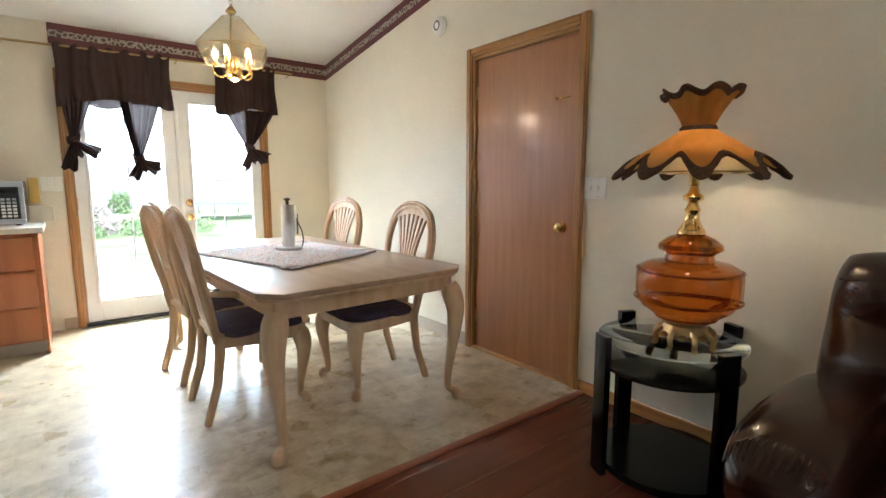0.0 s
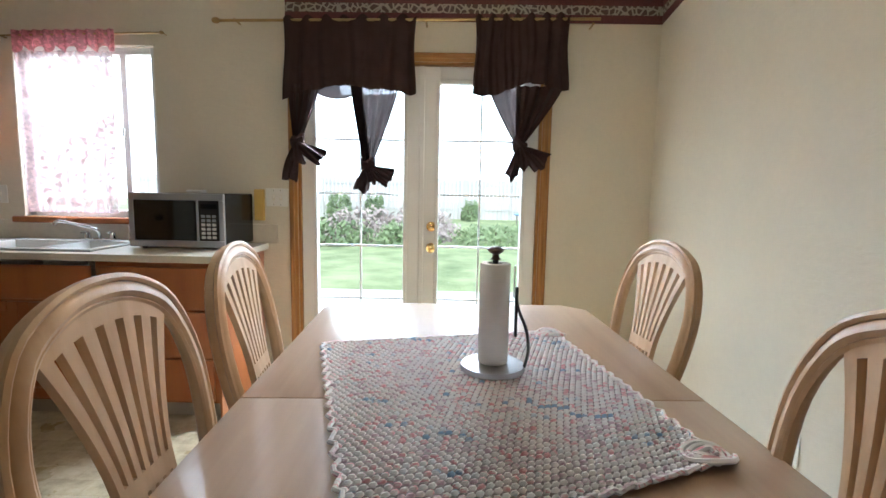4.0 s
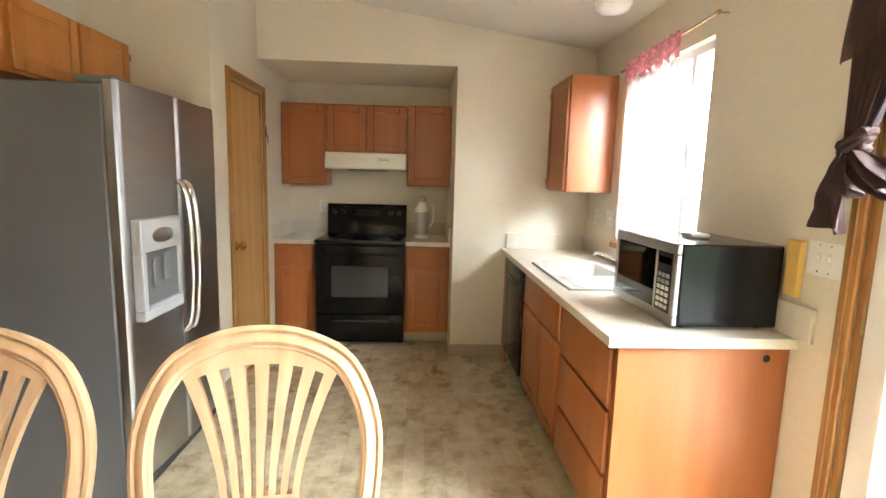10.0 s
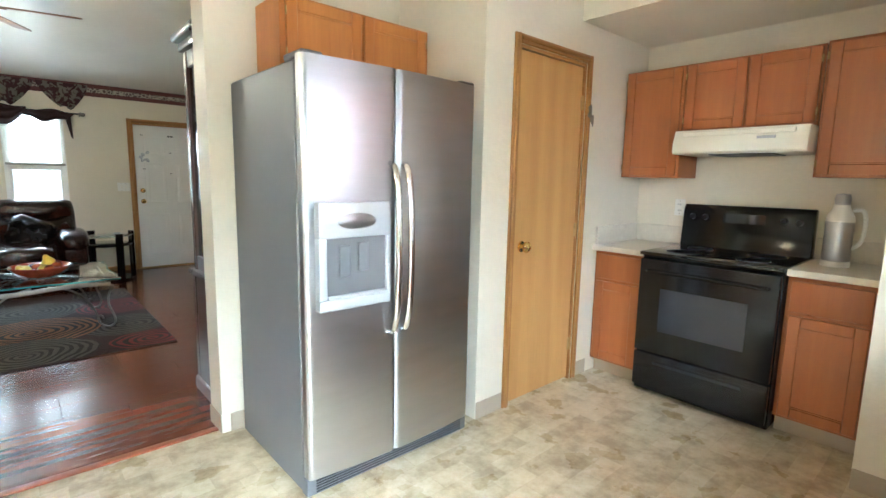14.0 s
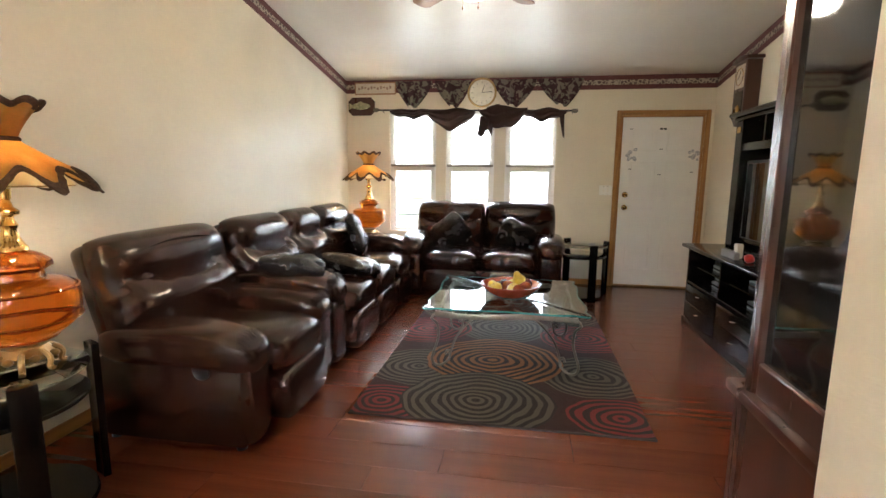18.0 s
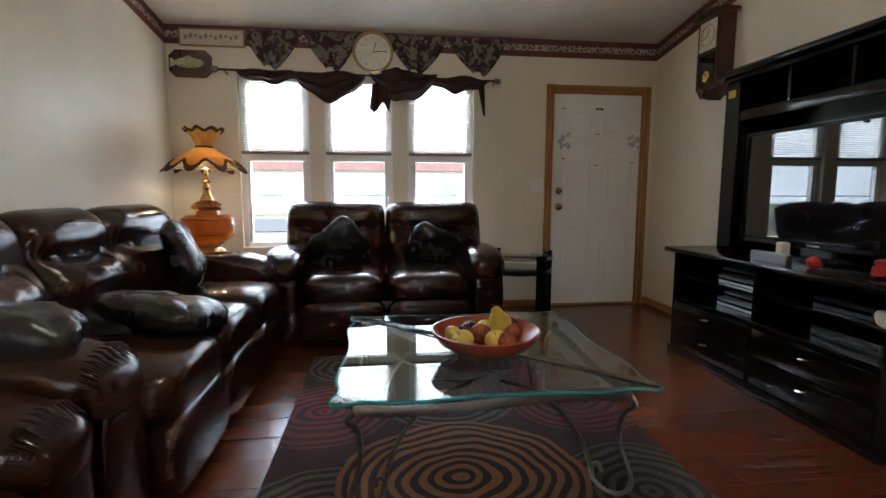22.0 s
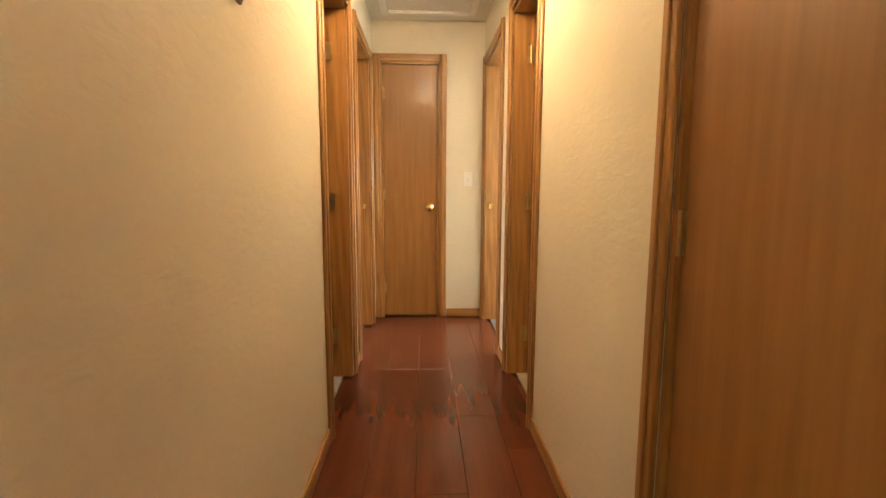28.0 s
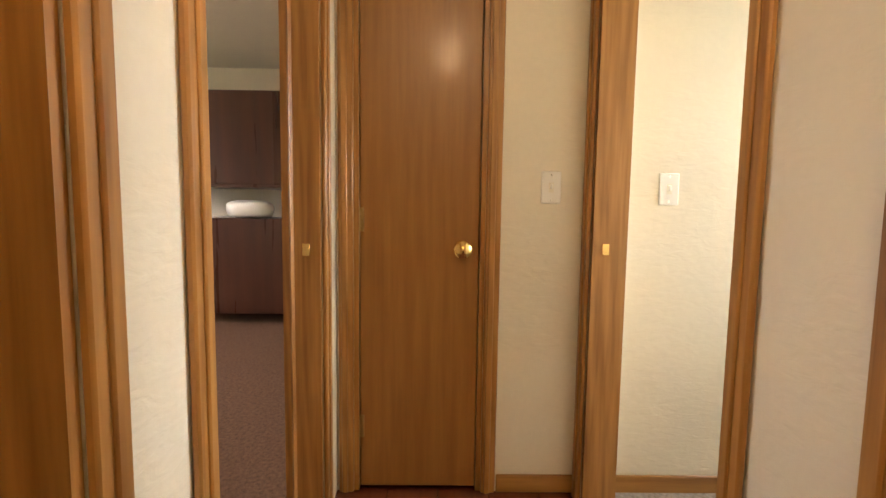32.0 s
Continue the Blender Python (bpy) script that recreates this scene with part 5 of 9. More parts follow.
def tied(o, xa, xb, xk, zt, zk, ends, seed, dark=0.0):
    """A sheer tail gathered into a wrapped knot, with crumpled loose ends below it."""
    def tail(u, v, x0=xa, x1=xb, dy=0.0):
        w = 1 - v ** 1.15
        x = (x0 + (x1 - x0) * u) * w + (xk + 0.045 * (u - 0.5)) * (1 - w)
        return (x, YB - 0.078 - dy - 0.016 * math.sin(u * 27 + seed) * (1 - 0.2 * v) - 0.022 * v, zt - (zt - zk) * v)
    part("sheer_tail", sheet(M(), tail, 56, 16, 0.002), CURTS, o, "gathered sheer brown tail")
    if dark:
        lo, hi = (xa, xa + (xb - xa) * dark) if dark > 0 else (xb + (xb - xa) * dark, xb)
        part("front_fold", sheet(M(), lambda u, v: tail(u, v, lo, hi, 0.014), 30, 14, 0.003), CURT, o, "dark gathered fold")
    kn2 = M()
    for k in range(4):
        a = 0.5 * k + seed
        ring = [(xk + (0.036 - 0.004 * k) * math.cos(t), YB - 0.108 - 0.026 * math.sin(t), zk + 0.022 - 0.016 * k + 0.022 * math.cos(t + a)) for t in [i * math.pi / 9 for i in range(19)]]
        tube(kn2, ring, [0.013 + 0.005 * math.sin(i * 1.3 + k) for i in range(19)], 8)
    puff(kn2, (xk, YB - 0.108, zk - 0.005), (0.038, 0.026, 0.042), 0.9, 20, 0.012, 26)
    part("knot", kn2, CURT, o, "fist-sized knot tied in the cloth")
    for k, (ex, ez, wd) in enumerate(ends):
        d = Vector((ex - xk, ez - zk))
        sd = Vector((-d.y, d.x)).normalized()

        def flap(u, v):
            spread = (0.022 + (wd - 0.022) * v ** 0.7) * (u - 0.5)
            px, pz = d.x * v + sd.x * spread, d.y * v + sd.y * spread
            fold = math.sin(u * 15 + k * 2 + seed) + 0.6 * math.sin(u * 29 + v * 4)
            return (xk + px, YB - 0.118 - 0.020 * fold * (0.3 + v) - 0.010 * k - 0.02 * math.sin(v * math.pi), zk - 0.012 + pz - 0.014 * v * math.sin(u * 9 + seed) + 0.02 * v * v * (4 * (u - 0.5) ** 2))
        part("loose_end", sheet(M(), flap, 34, 12, 0.003), CURT, o, "crumpled loose end below the knot")


cl = thing("curtain", "dark brown valance with two knotted sheer tails", "curtain", group="curtains on the garden doors")
valance(cl, 0.0, 0.80, 2.285, 1.86, lambda u: 0.055 * math.exp(-(u / 0.10) ** 2) - 0.03 * math.exp(-((u - 0.45) / 0.16) ** 2) + 0.035 * math.exp(-((u - 0.97) / 0.1) ** 2))
tied(cl, 0.02, 0.22, 0.078, 1.90, 1.56, ((0.035, 1.33, 0.11), (0.235, 1.455, 0.10), (0.10, 1.43, 0.07)), 0.4, 0.75)
tied(cl, 0.41, 0.70, 0.515, 1.90, 1.42, ((0.475, 1.265, 0.10), (0.655, 1.335, 0.10), (0.55, 1.32, 0.06)), 1.7, 0.22)
part("sheer_swag", sheet(M(), lambda u, v: (0.20 + 0.23 * u, YB - 0.07, 1.93 - v * (0.085 + 0.025 * math.sin(u * math.pi))), 16, 4, 0.002), CURTS, cl)
cr = thing("curtain", "dark brown curtain panel knotted above the door knob", "curtain", group="curtains on the garden doors")
valance(cr, 1.155, 1.715, 2.305, 1.87, lambda u: 0.03 * math.sin(u * 7 + 0.5) - 0.02 * u)
tied(cr, 1.24, 1.70, 1.44, 1.91, 1.555, ((1.395, 1.36, 0.08), (1.585, 1.435, 0.13), (1.47, 1.42, 0.08)), 3.1, -0.62)

# chandelier
CX, CY = 0.92, 2.82
chd = thing("chandelier", "brass and glass-panel chandelier with five lit bulbs", "chandelier", pose(CX, CY, 0))
zc = ceil_z(CY)
part("canopy", lathe(M(), [(0.0, zc - 0.001), (0.06, zc - 0.002), (0.055, zc - 0.02), (0.02, zc - 0.035), (0.0, zc - 0.036)], 24), ABRASS, chd)
z = zc - 0.036
k = 0
while z > 2.335:
    a = [(0.009 * math.cos(t) if k % 2 else 0.0, 0.0 if k % 2 else 0.009 * math.cos(t), z - 0.016 + 0.018 * math.sin(t)) for t in [i * math.pi / 6 for i in range(13)]]
    part("chain_link", tube(M(), a, 0.0022, 5), ABRASS, chd)
    z -= 0.027
    k += 1
part("finial", lathe(M(), [(0.0, 2.335), (0.012, 2.33), (0.03, 2.305), (0.034, 2.295), (0.02, 2.285), (0.025, 2.27), (0.0, 2.265)], 24), ABRASS, chd)
GLS = mat("chandelier_glass", (0.85, 0.80, 0.68), 0.15, 0, 0.05, 14, 0.02, trans=0.75)
RB, RM, RT, ZB, ZM, ZT = 0.225, 0.235, 0.055, 1.985, 2.065, 2.265
for k in range(6):
    a0, a1 = k * math.pi / 3 + 0.2, (k + 1) * math.pi / 3 + 0.2
    P = lambda r, a, z: (r * math.cos(a), r * math.sin(a), z)
    for (r0, z0, r1, z1) in ((RM, ZM, RT, ZT), (RB * 0.86, ZB, RM, ZM)):
        v = [P(r0, a0, z0), P(r0, a1, z0), P(r1, a1, z1), P(r1, a0, z1)]
        part("glass_panel", sheet(M(), lambda s, t2: tuple(v[0][i] * (1 - s) * (1 - t2) + v[1][i] * s * (1 - t2) + v[2][i] * s * t2 + v[3][i] * (1 - s) * t2 for i in range(3)), 1, 1, 0.003), GLS, chd, "bevelled frosted glass panel", smooth=False)
    b2 = M()
    tube(b2, [P(RB * 0.86, a0, ZB), P(RM, a0, ZM), P(RT, a0, ZT)], 0.004, 6)
    tube(b2, [P(RM, a0, ZM), P(RM, a1, ZM)], 0.004, 6)
    tube(b2, [P(RB * 0.86, a0, ZB), P(RB * 0.86, a1, ZB)], 0.003, 6)
    part("frame_bar", b2, ABRASS, chd)
part("column", lathe(M(), [(0.0, 2.265), (0.012, 2.26), (0.010, 2.05), (0.022, 2.02), (0.035, 1.98), (0.05, 1.93), (0.052, 1.905), (0.04, 1.885), (0.02, 1.875), (0.0, 1.868)], 24), BRASS, chd)
for k in range(5):
    a = k * 2 * math.pi / 5 + 0.3
    ca, sa = math.cos(a), math.sin(a)
    pts = curve_pts([(0.04 * ca, 0.04 * sa, 1.915), (0.075 * ca, 0.075 * sa, 1.895), (0.115 * ca, 0.115 * sa, 1.91), (0.125 * ca, 0.125 * sa, 1.945), (0.11 * ca, 0.11 * sa, 1.965)], 20)
    part("arm", tube(M(), pts, 0.006, 8), BRASS, chd)
    part("candle_sleeve", lathe(M(), [(0.0, 1.955), (0.02, 1.957), (0.012, 1.968), (0.010, 2.0), (0.0, 2.0)], 12, (0.11 * ca, 0.11 * sa, 0)), BRASS, chd)
    part("bulb", lathe(M(), [(0.0, 2.0), (0.010, 2.003), (0.017, 2.022), (0.013, 2.045), (0.004, 2.068), (0.0, 2.07)], 12, (0.11 * ca, 0.11 * sa, 0)), BULB, chd, "lit flame bulb")
lamp("chandelier_light", "POINT", 14, WARM, Matrix.Translation((CX, CY, 1.84)), 0.05)

# small wall pieces
def plate(name, label, m, kind, gangs=1):
    o = thing(name, label, "light switch" if kind == "switch" else "outlet", m)
    w = 0.036 * gangs + 0.0
    part("cover_plate", box(M(), -w, w, -0.006, 0.0, -0.058, 0.058, 0.004), PLASTIC, o)
    for g in range(gangs):
        gx = (g - (gangs - 1) / 2) * 0.046
        if kind == "switch":
            part("toggle", box(M(), gx - 0.005, gx + 0.005, -0.017, -0.006, -0.006, 0.014, 0.002), PLASTIC, o)
            part("slot", box(M(), gx - 0.009, gx + 0.009, -0.0075, -0.006, -0.018, 0.018), HOODW, o)
        else:
            for dz in (-0.021, 0.021):
                part("receptacle", puff(M(), (gx, -0.007, dz), (0.016, 0.003, 0.015), 0.5, 12), PLASTIC, o)
                part("slot", box(box(M(), gx - 0.008, gx - 0.005, -0.0112, -0.009, dz - 0.005, dz + 0.006), gx + 0.005, gx + 0.008, -0.0112, -0.009, dz - 0.005, dz + 0.006), BLKP, o)
        for dz in (-0.045, 0.045):
            part("screw", lathe(M(), [(0.0, 0.0015), (0.003, 0.001), (0.003, 0.0)], 8, (gx, 0, 0)), CHROME, o, m=Matrix.Translation((0, -0.006, dz)) @ Matrix.Rotation(radians(90), 4, "X"))
    return o


plate("light_switch", "double white toggle switch beside the oak door", pose(XR, 1.03, 1.19, 0, 0, -90), "switch", 2)
plate("light_switch", "double white toggle switch beside the garden doors", pose(-0.09, YB, 1.21), "switch", 2)
plate("wall_outlet", "white wall outlet low on the long wall", pose(XR, 3.02, 0.36, 0, 0, -90), "outlet")
plate("wall_outlet", "white wall outlet over the counter", pose(-2.22, YB, 1.20), "outlet")
plate("light_switch", "double white switch over the counter", pose(-1.93, YB, 1.20), "switch", 2)
plate("wall_outlet", "white outlet beside the range", pose(-3.30, 2.17, 1.17, 0, 0, 90), "outlet")
plate("light_switch", "white switch beside the front door", pose(-0.895, YF, 1.15, 0, 0, 180), "switch", 2)
plate("light_switch", "white switch on the hall wall", pose(-2.60, HL, 1.115, 0, 0, 180), "switch")
plate("wall_outlet", "white outlet low on the hall wall", pose(-2.94, HL, 0.27, 0, 0, 180), "outlet")
plate("light_switch", "white switch on the end wall", pose(XE, -0.13, 1.16, 0, 0, 90), "switch")
plate("light_switch", "white switch in the room past the hall", pose(XE, 0.30, 1.16, 0, 0, 90), "switch")
sk = thing("smoke_detector", "round white smoke detector high on the long wall", "smoke detector", pose(XR, 2.42, 2.37, 0, -90, 0))
part("base", lathe(M(), [(0.0, 0.0), (0.07, 0.0), (0.072, 0.015), (0.066, 0.02), (0.0, 0.02)], 32), PLASTIC, sk)
part("cover", lathe(M(), [(0.066, 0.018), (0.064, 0.034), (0.05, 0.042), (0.0, 0.044)], 32), PLASTIC, sk)
part("grille", lathe(M(), [(0.025, 0.043), (0.028, 0.047), (0.034, 0.047), (0.036, 0.043)], 24), GREY, sk)
vt = thing("floor_register", "white slotted floor register before the garden doors", "floor vent", pose(0.36, 4.10, 0.0))
part("frame", box(M(), -0.14, 0.14, -0.05, 0.05, 0.0, 0.006, 0.002), PLASTIC, vt)
for k in range(22):
    part("slot", box(M(), -0.118 + k * 0.011, -0.112 + k * 0.011, -0.03, 0.03, 0.0055, 0.0068), BLKP, vt)

# ---- kitchen ----
def front(o, name, m, w, h, panel=True, mt=None, handle=None, t=0.019):
    """A cabinet door or drawer front: local x width, z height, face at y=0 looking to -y."""
    mt = mt or CAB
    if panel:
        d = part(name, box(M(), 0.055, w - 0.055, 0.006, t, 0.055, h - 0.055), mt, o, m=m)
        for a, b, c2, e2 in ((0, 0.056, 0, h), (w - 0.056, w, 0, h), (0.056, w - 0.056, 0, 0.056), (0.056, w - 0.056, h - 0.056, h)):
            part("rail", box(M(), a, b, 0, t, c2, e2, 0.004), mt, d)
        for zb in (0.056, h - 0.064):
            part("panel_bead", box(M(), 0.056, w - 0.056, 0.002, 0.008, zb, zb + 0.008, 0.002), mt, d)
    else:
        d = part(name, box(M(), 0, w, 0, t, 0, h, 0.006, 2), mt, o, m=m)
    return d


def base_cab(name, label, m, w, d, fronts, h=0.875, kick=0.10):
    """Box with toe kick; local x width, y depth (face at 0), z up. fronts: (kind, x, z, w, h)."""
    o = thing(name, label, "cabinet", m)
    part("body", box(box(M(), 0, w, 0.02, d, kick, h), 0.0, w, 0.085, d, 0, kick), CAB, o, smooth=False)
    part("kickboard", box(M(), 0.0, w, 0.078, 0.085, 0.0, kick), COVE, o)
    for kd, x, z, fw, fh in fronts:
        front(o, kd, Matrix.Translation((x, 0.0, z)), fw, fh, kd == "door")
    return o


FY = 3.80
dcab = base_cab("drawer_cabinet", "reddish maple three-drawer base cabinet at the counter end", RZ(-0.84, FY, 0, 0), 0.64, 0.64,
         [("drawer", 0.02, 0.62, 0.60, 0.225), ("drawer", 0.02, 0.36, 0.60, 0.245), ("drawer", 0.02, 0.115, 0.60, 0.23)])
part("end_panel", box(M(), 0.641, 0.655, 0.015, YB - 0.004 - FY, 0.0, 0.875, 0.002), CAB, dcab, "reddish maple end panel")
lone("cable_hole", lathe(M(), [(0.0, 0.0), (0.012, 0.0), (0.014, 0.002), (0.0, 0.003)], 16), BLKP, "small dark cable hole plug in the end panel", "hole plug", m=pose(-0.185, 4.36, 0.83, 0, 90, 0))
base_cab("sink_cabinet", "reddish maple sink base with a false drawer and two doors", RZ(-1.68, FY, 0, 0), 0.838, 0.64,
         [("drawer", 0.02, 0.66, 0.80, 0.185), ("door", 0.02, 0.115, 0.397, 0.53), ("door", 0.421, 0.115, 0.397, 0.53)], h=0.735)
dw = thing("dishwasher", "black built-in dishwasher under the counter", "dishwasher", RZ(-2.29, FY, 0, 0))
part("body", box(M(), 0.005, 0.605, 0.02, 0.6, 0.10, 0.87), BLKP, dw)
part("door", box(M(), 0.005, 0.605, -0.012, 0.02, 0.13, 0.72, 0.006, 2), BLACK, dw)
part("control_panel", box(M(), 0.005, 0.605, -0.016, 0.02, 0.725, 0.868, 0.006, 2), BLACK, dw)
part("handle", box(M(), 0.1, 0.51, -0.028, -0.014, 0.735, 0.752, 0.005), BLKP, dw)
part("kick_plate", box(M(), 0.005, 0.605, 0.05, 0.06, 0.0, 0.13), BLKP, dw)
for k in range(5):
    part("button", box(M(), 0.36 + k * 0.04, 0.385 + k * 0.04, -0.019, -0.015, 0.80, 0.812, 0.002), GREY, dw)
lone("filler_panel", box(M(), -2.43, -2.292, FY + 0.002, FY + 0.02, 0.0, 0.875), CAB, "narrow reddish maple filler strip", "cabinet panel")
# worktop with a hole for the sink
SX0, SX1, SY0, SY1 = -1.70, -0.90, 3.865, 4.345
CT0, CT1, CZ = -2.43, -0.155, 0.912
ct = thing("countertop", "cream speckled laminate countertop with a low backsplash", "countertop")
bm = M()
for a, b, e, f in ((CT0, SX0, FY - 0.03, YB), (SX1, CT1, FY - 0.03, YB), (SX0, SX1, FY - 0.03, SY0), (SX0, SX1, SY1, YB)):
    box(bm, a, b, e, f, CZ - 0.037, CZ)
bmesh.ops.remove_doubles(bm, verts=bm.verts, dist=1e-5)
part("top", bm, LAMIN, ct, smooth=False)
part("front_edge", box(M(), CT0, CT1 + 0.002, FY - 0.034, FY - 0.0299, CZ - 0.037, CZ + 0.001, 0.002), LAMIN, ct)
part("backsplash", box(M(), CT0, -0.09, YB - 0.02, YB - 0.001, CZ, CZ + 0.125, 0.004), LAMIN, ct)
part("side_splash", box(M(), CT0 + 0.001, CT0 + 0.02, FY + 0.0, YB - 0.021, CZ, CZ + 0.125, 0.004), LAMIN, ct)
sk2 = thing("kitchen_sink", "white double-bowl drop-in sink", "sink")
bm = M()
rim = 0.028
xm = -1.22
for a, b, e, f in ((SX0 - 0.012, SX1 + 0.012, SY0 - 0.012, SY0 + rim), (SX0 - 0.012, SX1 + 0.012, SY1 - 0.075, SY1 + 0.012), (SX0 - 0.012, SX0 + rim, SY0 + rim, SY1 - 0.075), (SX1 - rim, SX1 + 0.012, SY0 + rim, SY1 - 0.075), (xm - 0.015, xm + 0.015, SY0 + rim, SY1 - 0.075)):
    box(bm, a, b, e, f, CZ + 0.0005, CZ + 0.012, 0.005, 2)
part("rim", bm, SINKW, sk2)
# grey strips on two sides draw the rim's shadow line along with the seal
part("rim_shadow_seal", box(box(M(), SX0 - 0.016, SX1 + 0.016, SY0 - 0.016, SY0 - 0.012, CZ, CZ + 0.003), SX0 - 0.016, SX0 - 0.012, SY0 - 0.016, SY1 + 0.012, CZ, CZ + 0.003), GREY, sk2, "dark line along the rim, drawn as its shadow and seal")
for a, b in ((SX0 + rim, xm - 0.015), (xm + 0.015, SX1 - rim)):
    b2 = M()
    y0, y1, zb = SY0 + rim, SY1 - 0.075, CZ - 0.17
    P8 = [(a, y0), (b, y0), (b, y1), (a, y1)]
    Q8 = [(a + 0.03, y0 + 0.03), (b - 0.03, y0 + 0.03), (b - 0.03, y1 - 0.03), (a + 0.03, y1 - 0.03)]
    v0 = [b2.verts.new((*p, CZ + 0.008)) for p in P8]
    v1 = [b2.verts.new((*p, zb)) for p in Q8]
    for i in range(4):
        b2.faces.new((v0[i], v0[(i + 1) % 4], v1[(i + 1) % 4], v1[i]))
    b2.faces.new(v1)
    part("bowl", b2, SINKW, sk2, smooth=False)
    part("drain", lathe(M(), [(0.0, 0.001), (0.03, 0.002), (0.04, 0.003), (0.04, 0.0)], 20, ((a + b) / 2, (y0 + y1) / 2, zb + 0.001)), CHROME, sk2)
fc = thing("faucet", "chrome two-handle kitchen faucet with side sprayer", "faucet", pose(-1.16, 4.305, CZ + 0.0125))
part("deck_plate", box(M(), -0.11, 0.11, -0.025, 0.025, 0.0, 0.014, 0.006, 2), CHROME, fc)
part("spout", tube(M(), curve_pts([(0, 0, 0.01), (0, -0.02, 0.06), (-0.02, -0.06, 0.085), (-0.09, -0.15, 0.12), (-0.12, -0.185, 0.125), (-0.128, -0.193, 0.105)], 20), 0.011, 10), CHROME, fc)
for sx in (-1, 1):
    part("handle", box(lathe(M(), [(0.0, 0.055), (0.016, 0.052), (0.02, 0.03), (0.022, 0.012)], 14, (sx * 0.08, 0, 0)), sx * 0.08 - 0.008, sx * 0.08 + 0.008, -0.05, 0.0, 0.045, 0.055, 0.003), CHROME, fc)
part("sprayer", lathe(M(), [(0.0, 0.10), (0.014, 0.098), (0.016, 0.07), (0.012, 0.03), (0.02, 0.012), (0.022, 0.0)], 16, (0.20, 0, 0)), CHROME, fc)

# microwave
mw = thing("microwave", "silver and black countertop microwave", "microwave", pose(-0.79, 4.03, CZ + 0.001))
W, D, H = 0.545, 0.40, 0.318
part("case", box(M(), 0.0, W, 0.02, D, 0.012, H, 0.006), BLACK, mw)
bm = M()
for a, b, e, f in ((0, W, 0.012, 0.05), (0, W, H - 0.04, H), (0, 0.03, 0.05, H - 0.04), (W - 0.03, W, 0.05, H - 0.04), (0.385, 0.40, 0.05, H - 0.04)):
    box(bm, a, b, 0.0, 0.02, e, f, 0.004)
part("front_frame", bm, STEEL, mw, "brushed silver front frame")
part("door_window", box(M(), 0.03, 0.385, 0.004, 0.02, 0.05, H - 0.04), DARKGL, mw, "dark glass door")
part("control_panel", box(M(), 0.40, W - 0.03, 0.003, 0.02, 0.05, H - 0.04), BLKP, mw)
part("display", box(M(), 0.412, W - 0.042, 0.001, 0.003, H - 0.085, H - 0.058), DARKGL, mw)
for r in range(6):
    for c2 in range(3):
        part("button", box(M(), 0.414 + c2 * 0.031, 0.437 + c2 * 0.031, -0.001, 0.003, 0.062 + r * 0.024, 0.078 + r * 0.024, 0.002), PLASTIC if r < 4 else STEEL, mw)
for x in (0.05, W - 0.05):
    for y in (0.06, D - 0.05):
        part("foot", lathe(M(), [(0.014, 0.0), (0.016, 0.012)], 10, (x, y, 0)), RUBBER, mw)
lone("sponge_packet", box(M(), -0.235, -0.17, 4.425, 4.448, 1.06, 1.26, 0.004), mat("yellow_card", (0.62, 0.40, 0.10), 0.6), "yellow card packet standing behind the microwave", "packet")
lone("scrub_pad", box(M(), -0.55, -0.46, 4.20, 4.28, 1.2315, 1.25, 0.006), PLASTIC, "pale folded cloth lying on the microwave", "cloth")


def wall_cab(name, label, m, w, d, h, doors, mt=None, hinge_left=()):
    o = thing(name, label, "cabinet", m)
    mt = mt or CAB
    part("body", box(M(), 0, w, 0.021, d, 0, h, 0.002), mt, o)
    for k, (x, dwid) in enumerate(doors):
        dd = front(o, "door", Matrix.Translation((x, 0, 0.012)), dwid, h - 0.024, True, mt)
        hx = -0.003 if k in hinge_left or k == 0 else dwid + 0.003
        for z in (0.06, h - 0.09):
            part("hinge", tube(M(), [(hx, -0.002, z - 0.018), (hx, -0.002, z + 0.018)], 0.005, 6), ABRASS, dd, "dark brass hinge")
    return o


wall_cab("wall_cabinet", "reddish maple wall cabinet beside the window", pose(-2.43, 4.10, 1.385), 0.475, 0.348, 0.80, [(0.012, 0.451)])
UX = -2.985
wall_cab("wall_cabinet", "tall reddish maple wall cabinet beside the hood", pose(UX, 1.862, 1.375, 0, 0, 90), 0.395, 0.312, 0.71, [(0.015, 0.365)])
wall_cab("hood_cabinet", "short two-door maple cabinet over the range hood", pose(UX, 2.262, 1.665, 0, 0, 90), 0.712, 0.312, 0.42, [(0.012, 0.338), (0.362, 0.338)])
wall_cab("wall_cabinet", "tall reddish maple wall cabinet in the alcove corner", pose(UX, 2.978, 1.385, 0, 0, 90), 0.39, 0.312, 0.71, [(0.012, 0.366)])
wall_cab("fridge_cabinet", "honey oak two-door cabinet over the refrigerator", pose(-0.70, 1.42, 1.83, 0, 0, 180), 0.875, 0.298, 0.33, [(0.025, 0.40), (0.445, 0.40)], CABY)
BX = -2.72
base_cab("base_cabinet", "reddish maple base cabinet beside the range", pose(BX, 1.862, 0, 0, 0, 90), 0.352, 0.575, [("drawer", 0.02, 0.685, 0.312, 0.165), ("door", 0.02, 0.115, 0.312, 0.55)])
base_cab("base_cabinet", "reddish maple base cabinet in the alcove corner", pose(BX, 2.985, 0, 0, 0, 90), 0.382, 0.575, [("drawer", 0.02, 0.685, 0.33, 0.165), ("door", 0.02, 0.115, 0.33, 0.55)])
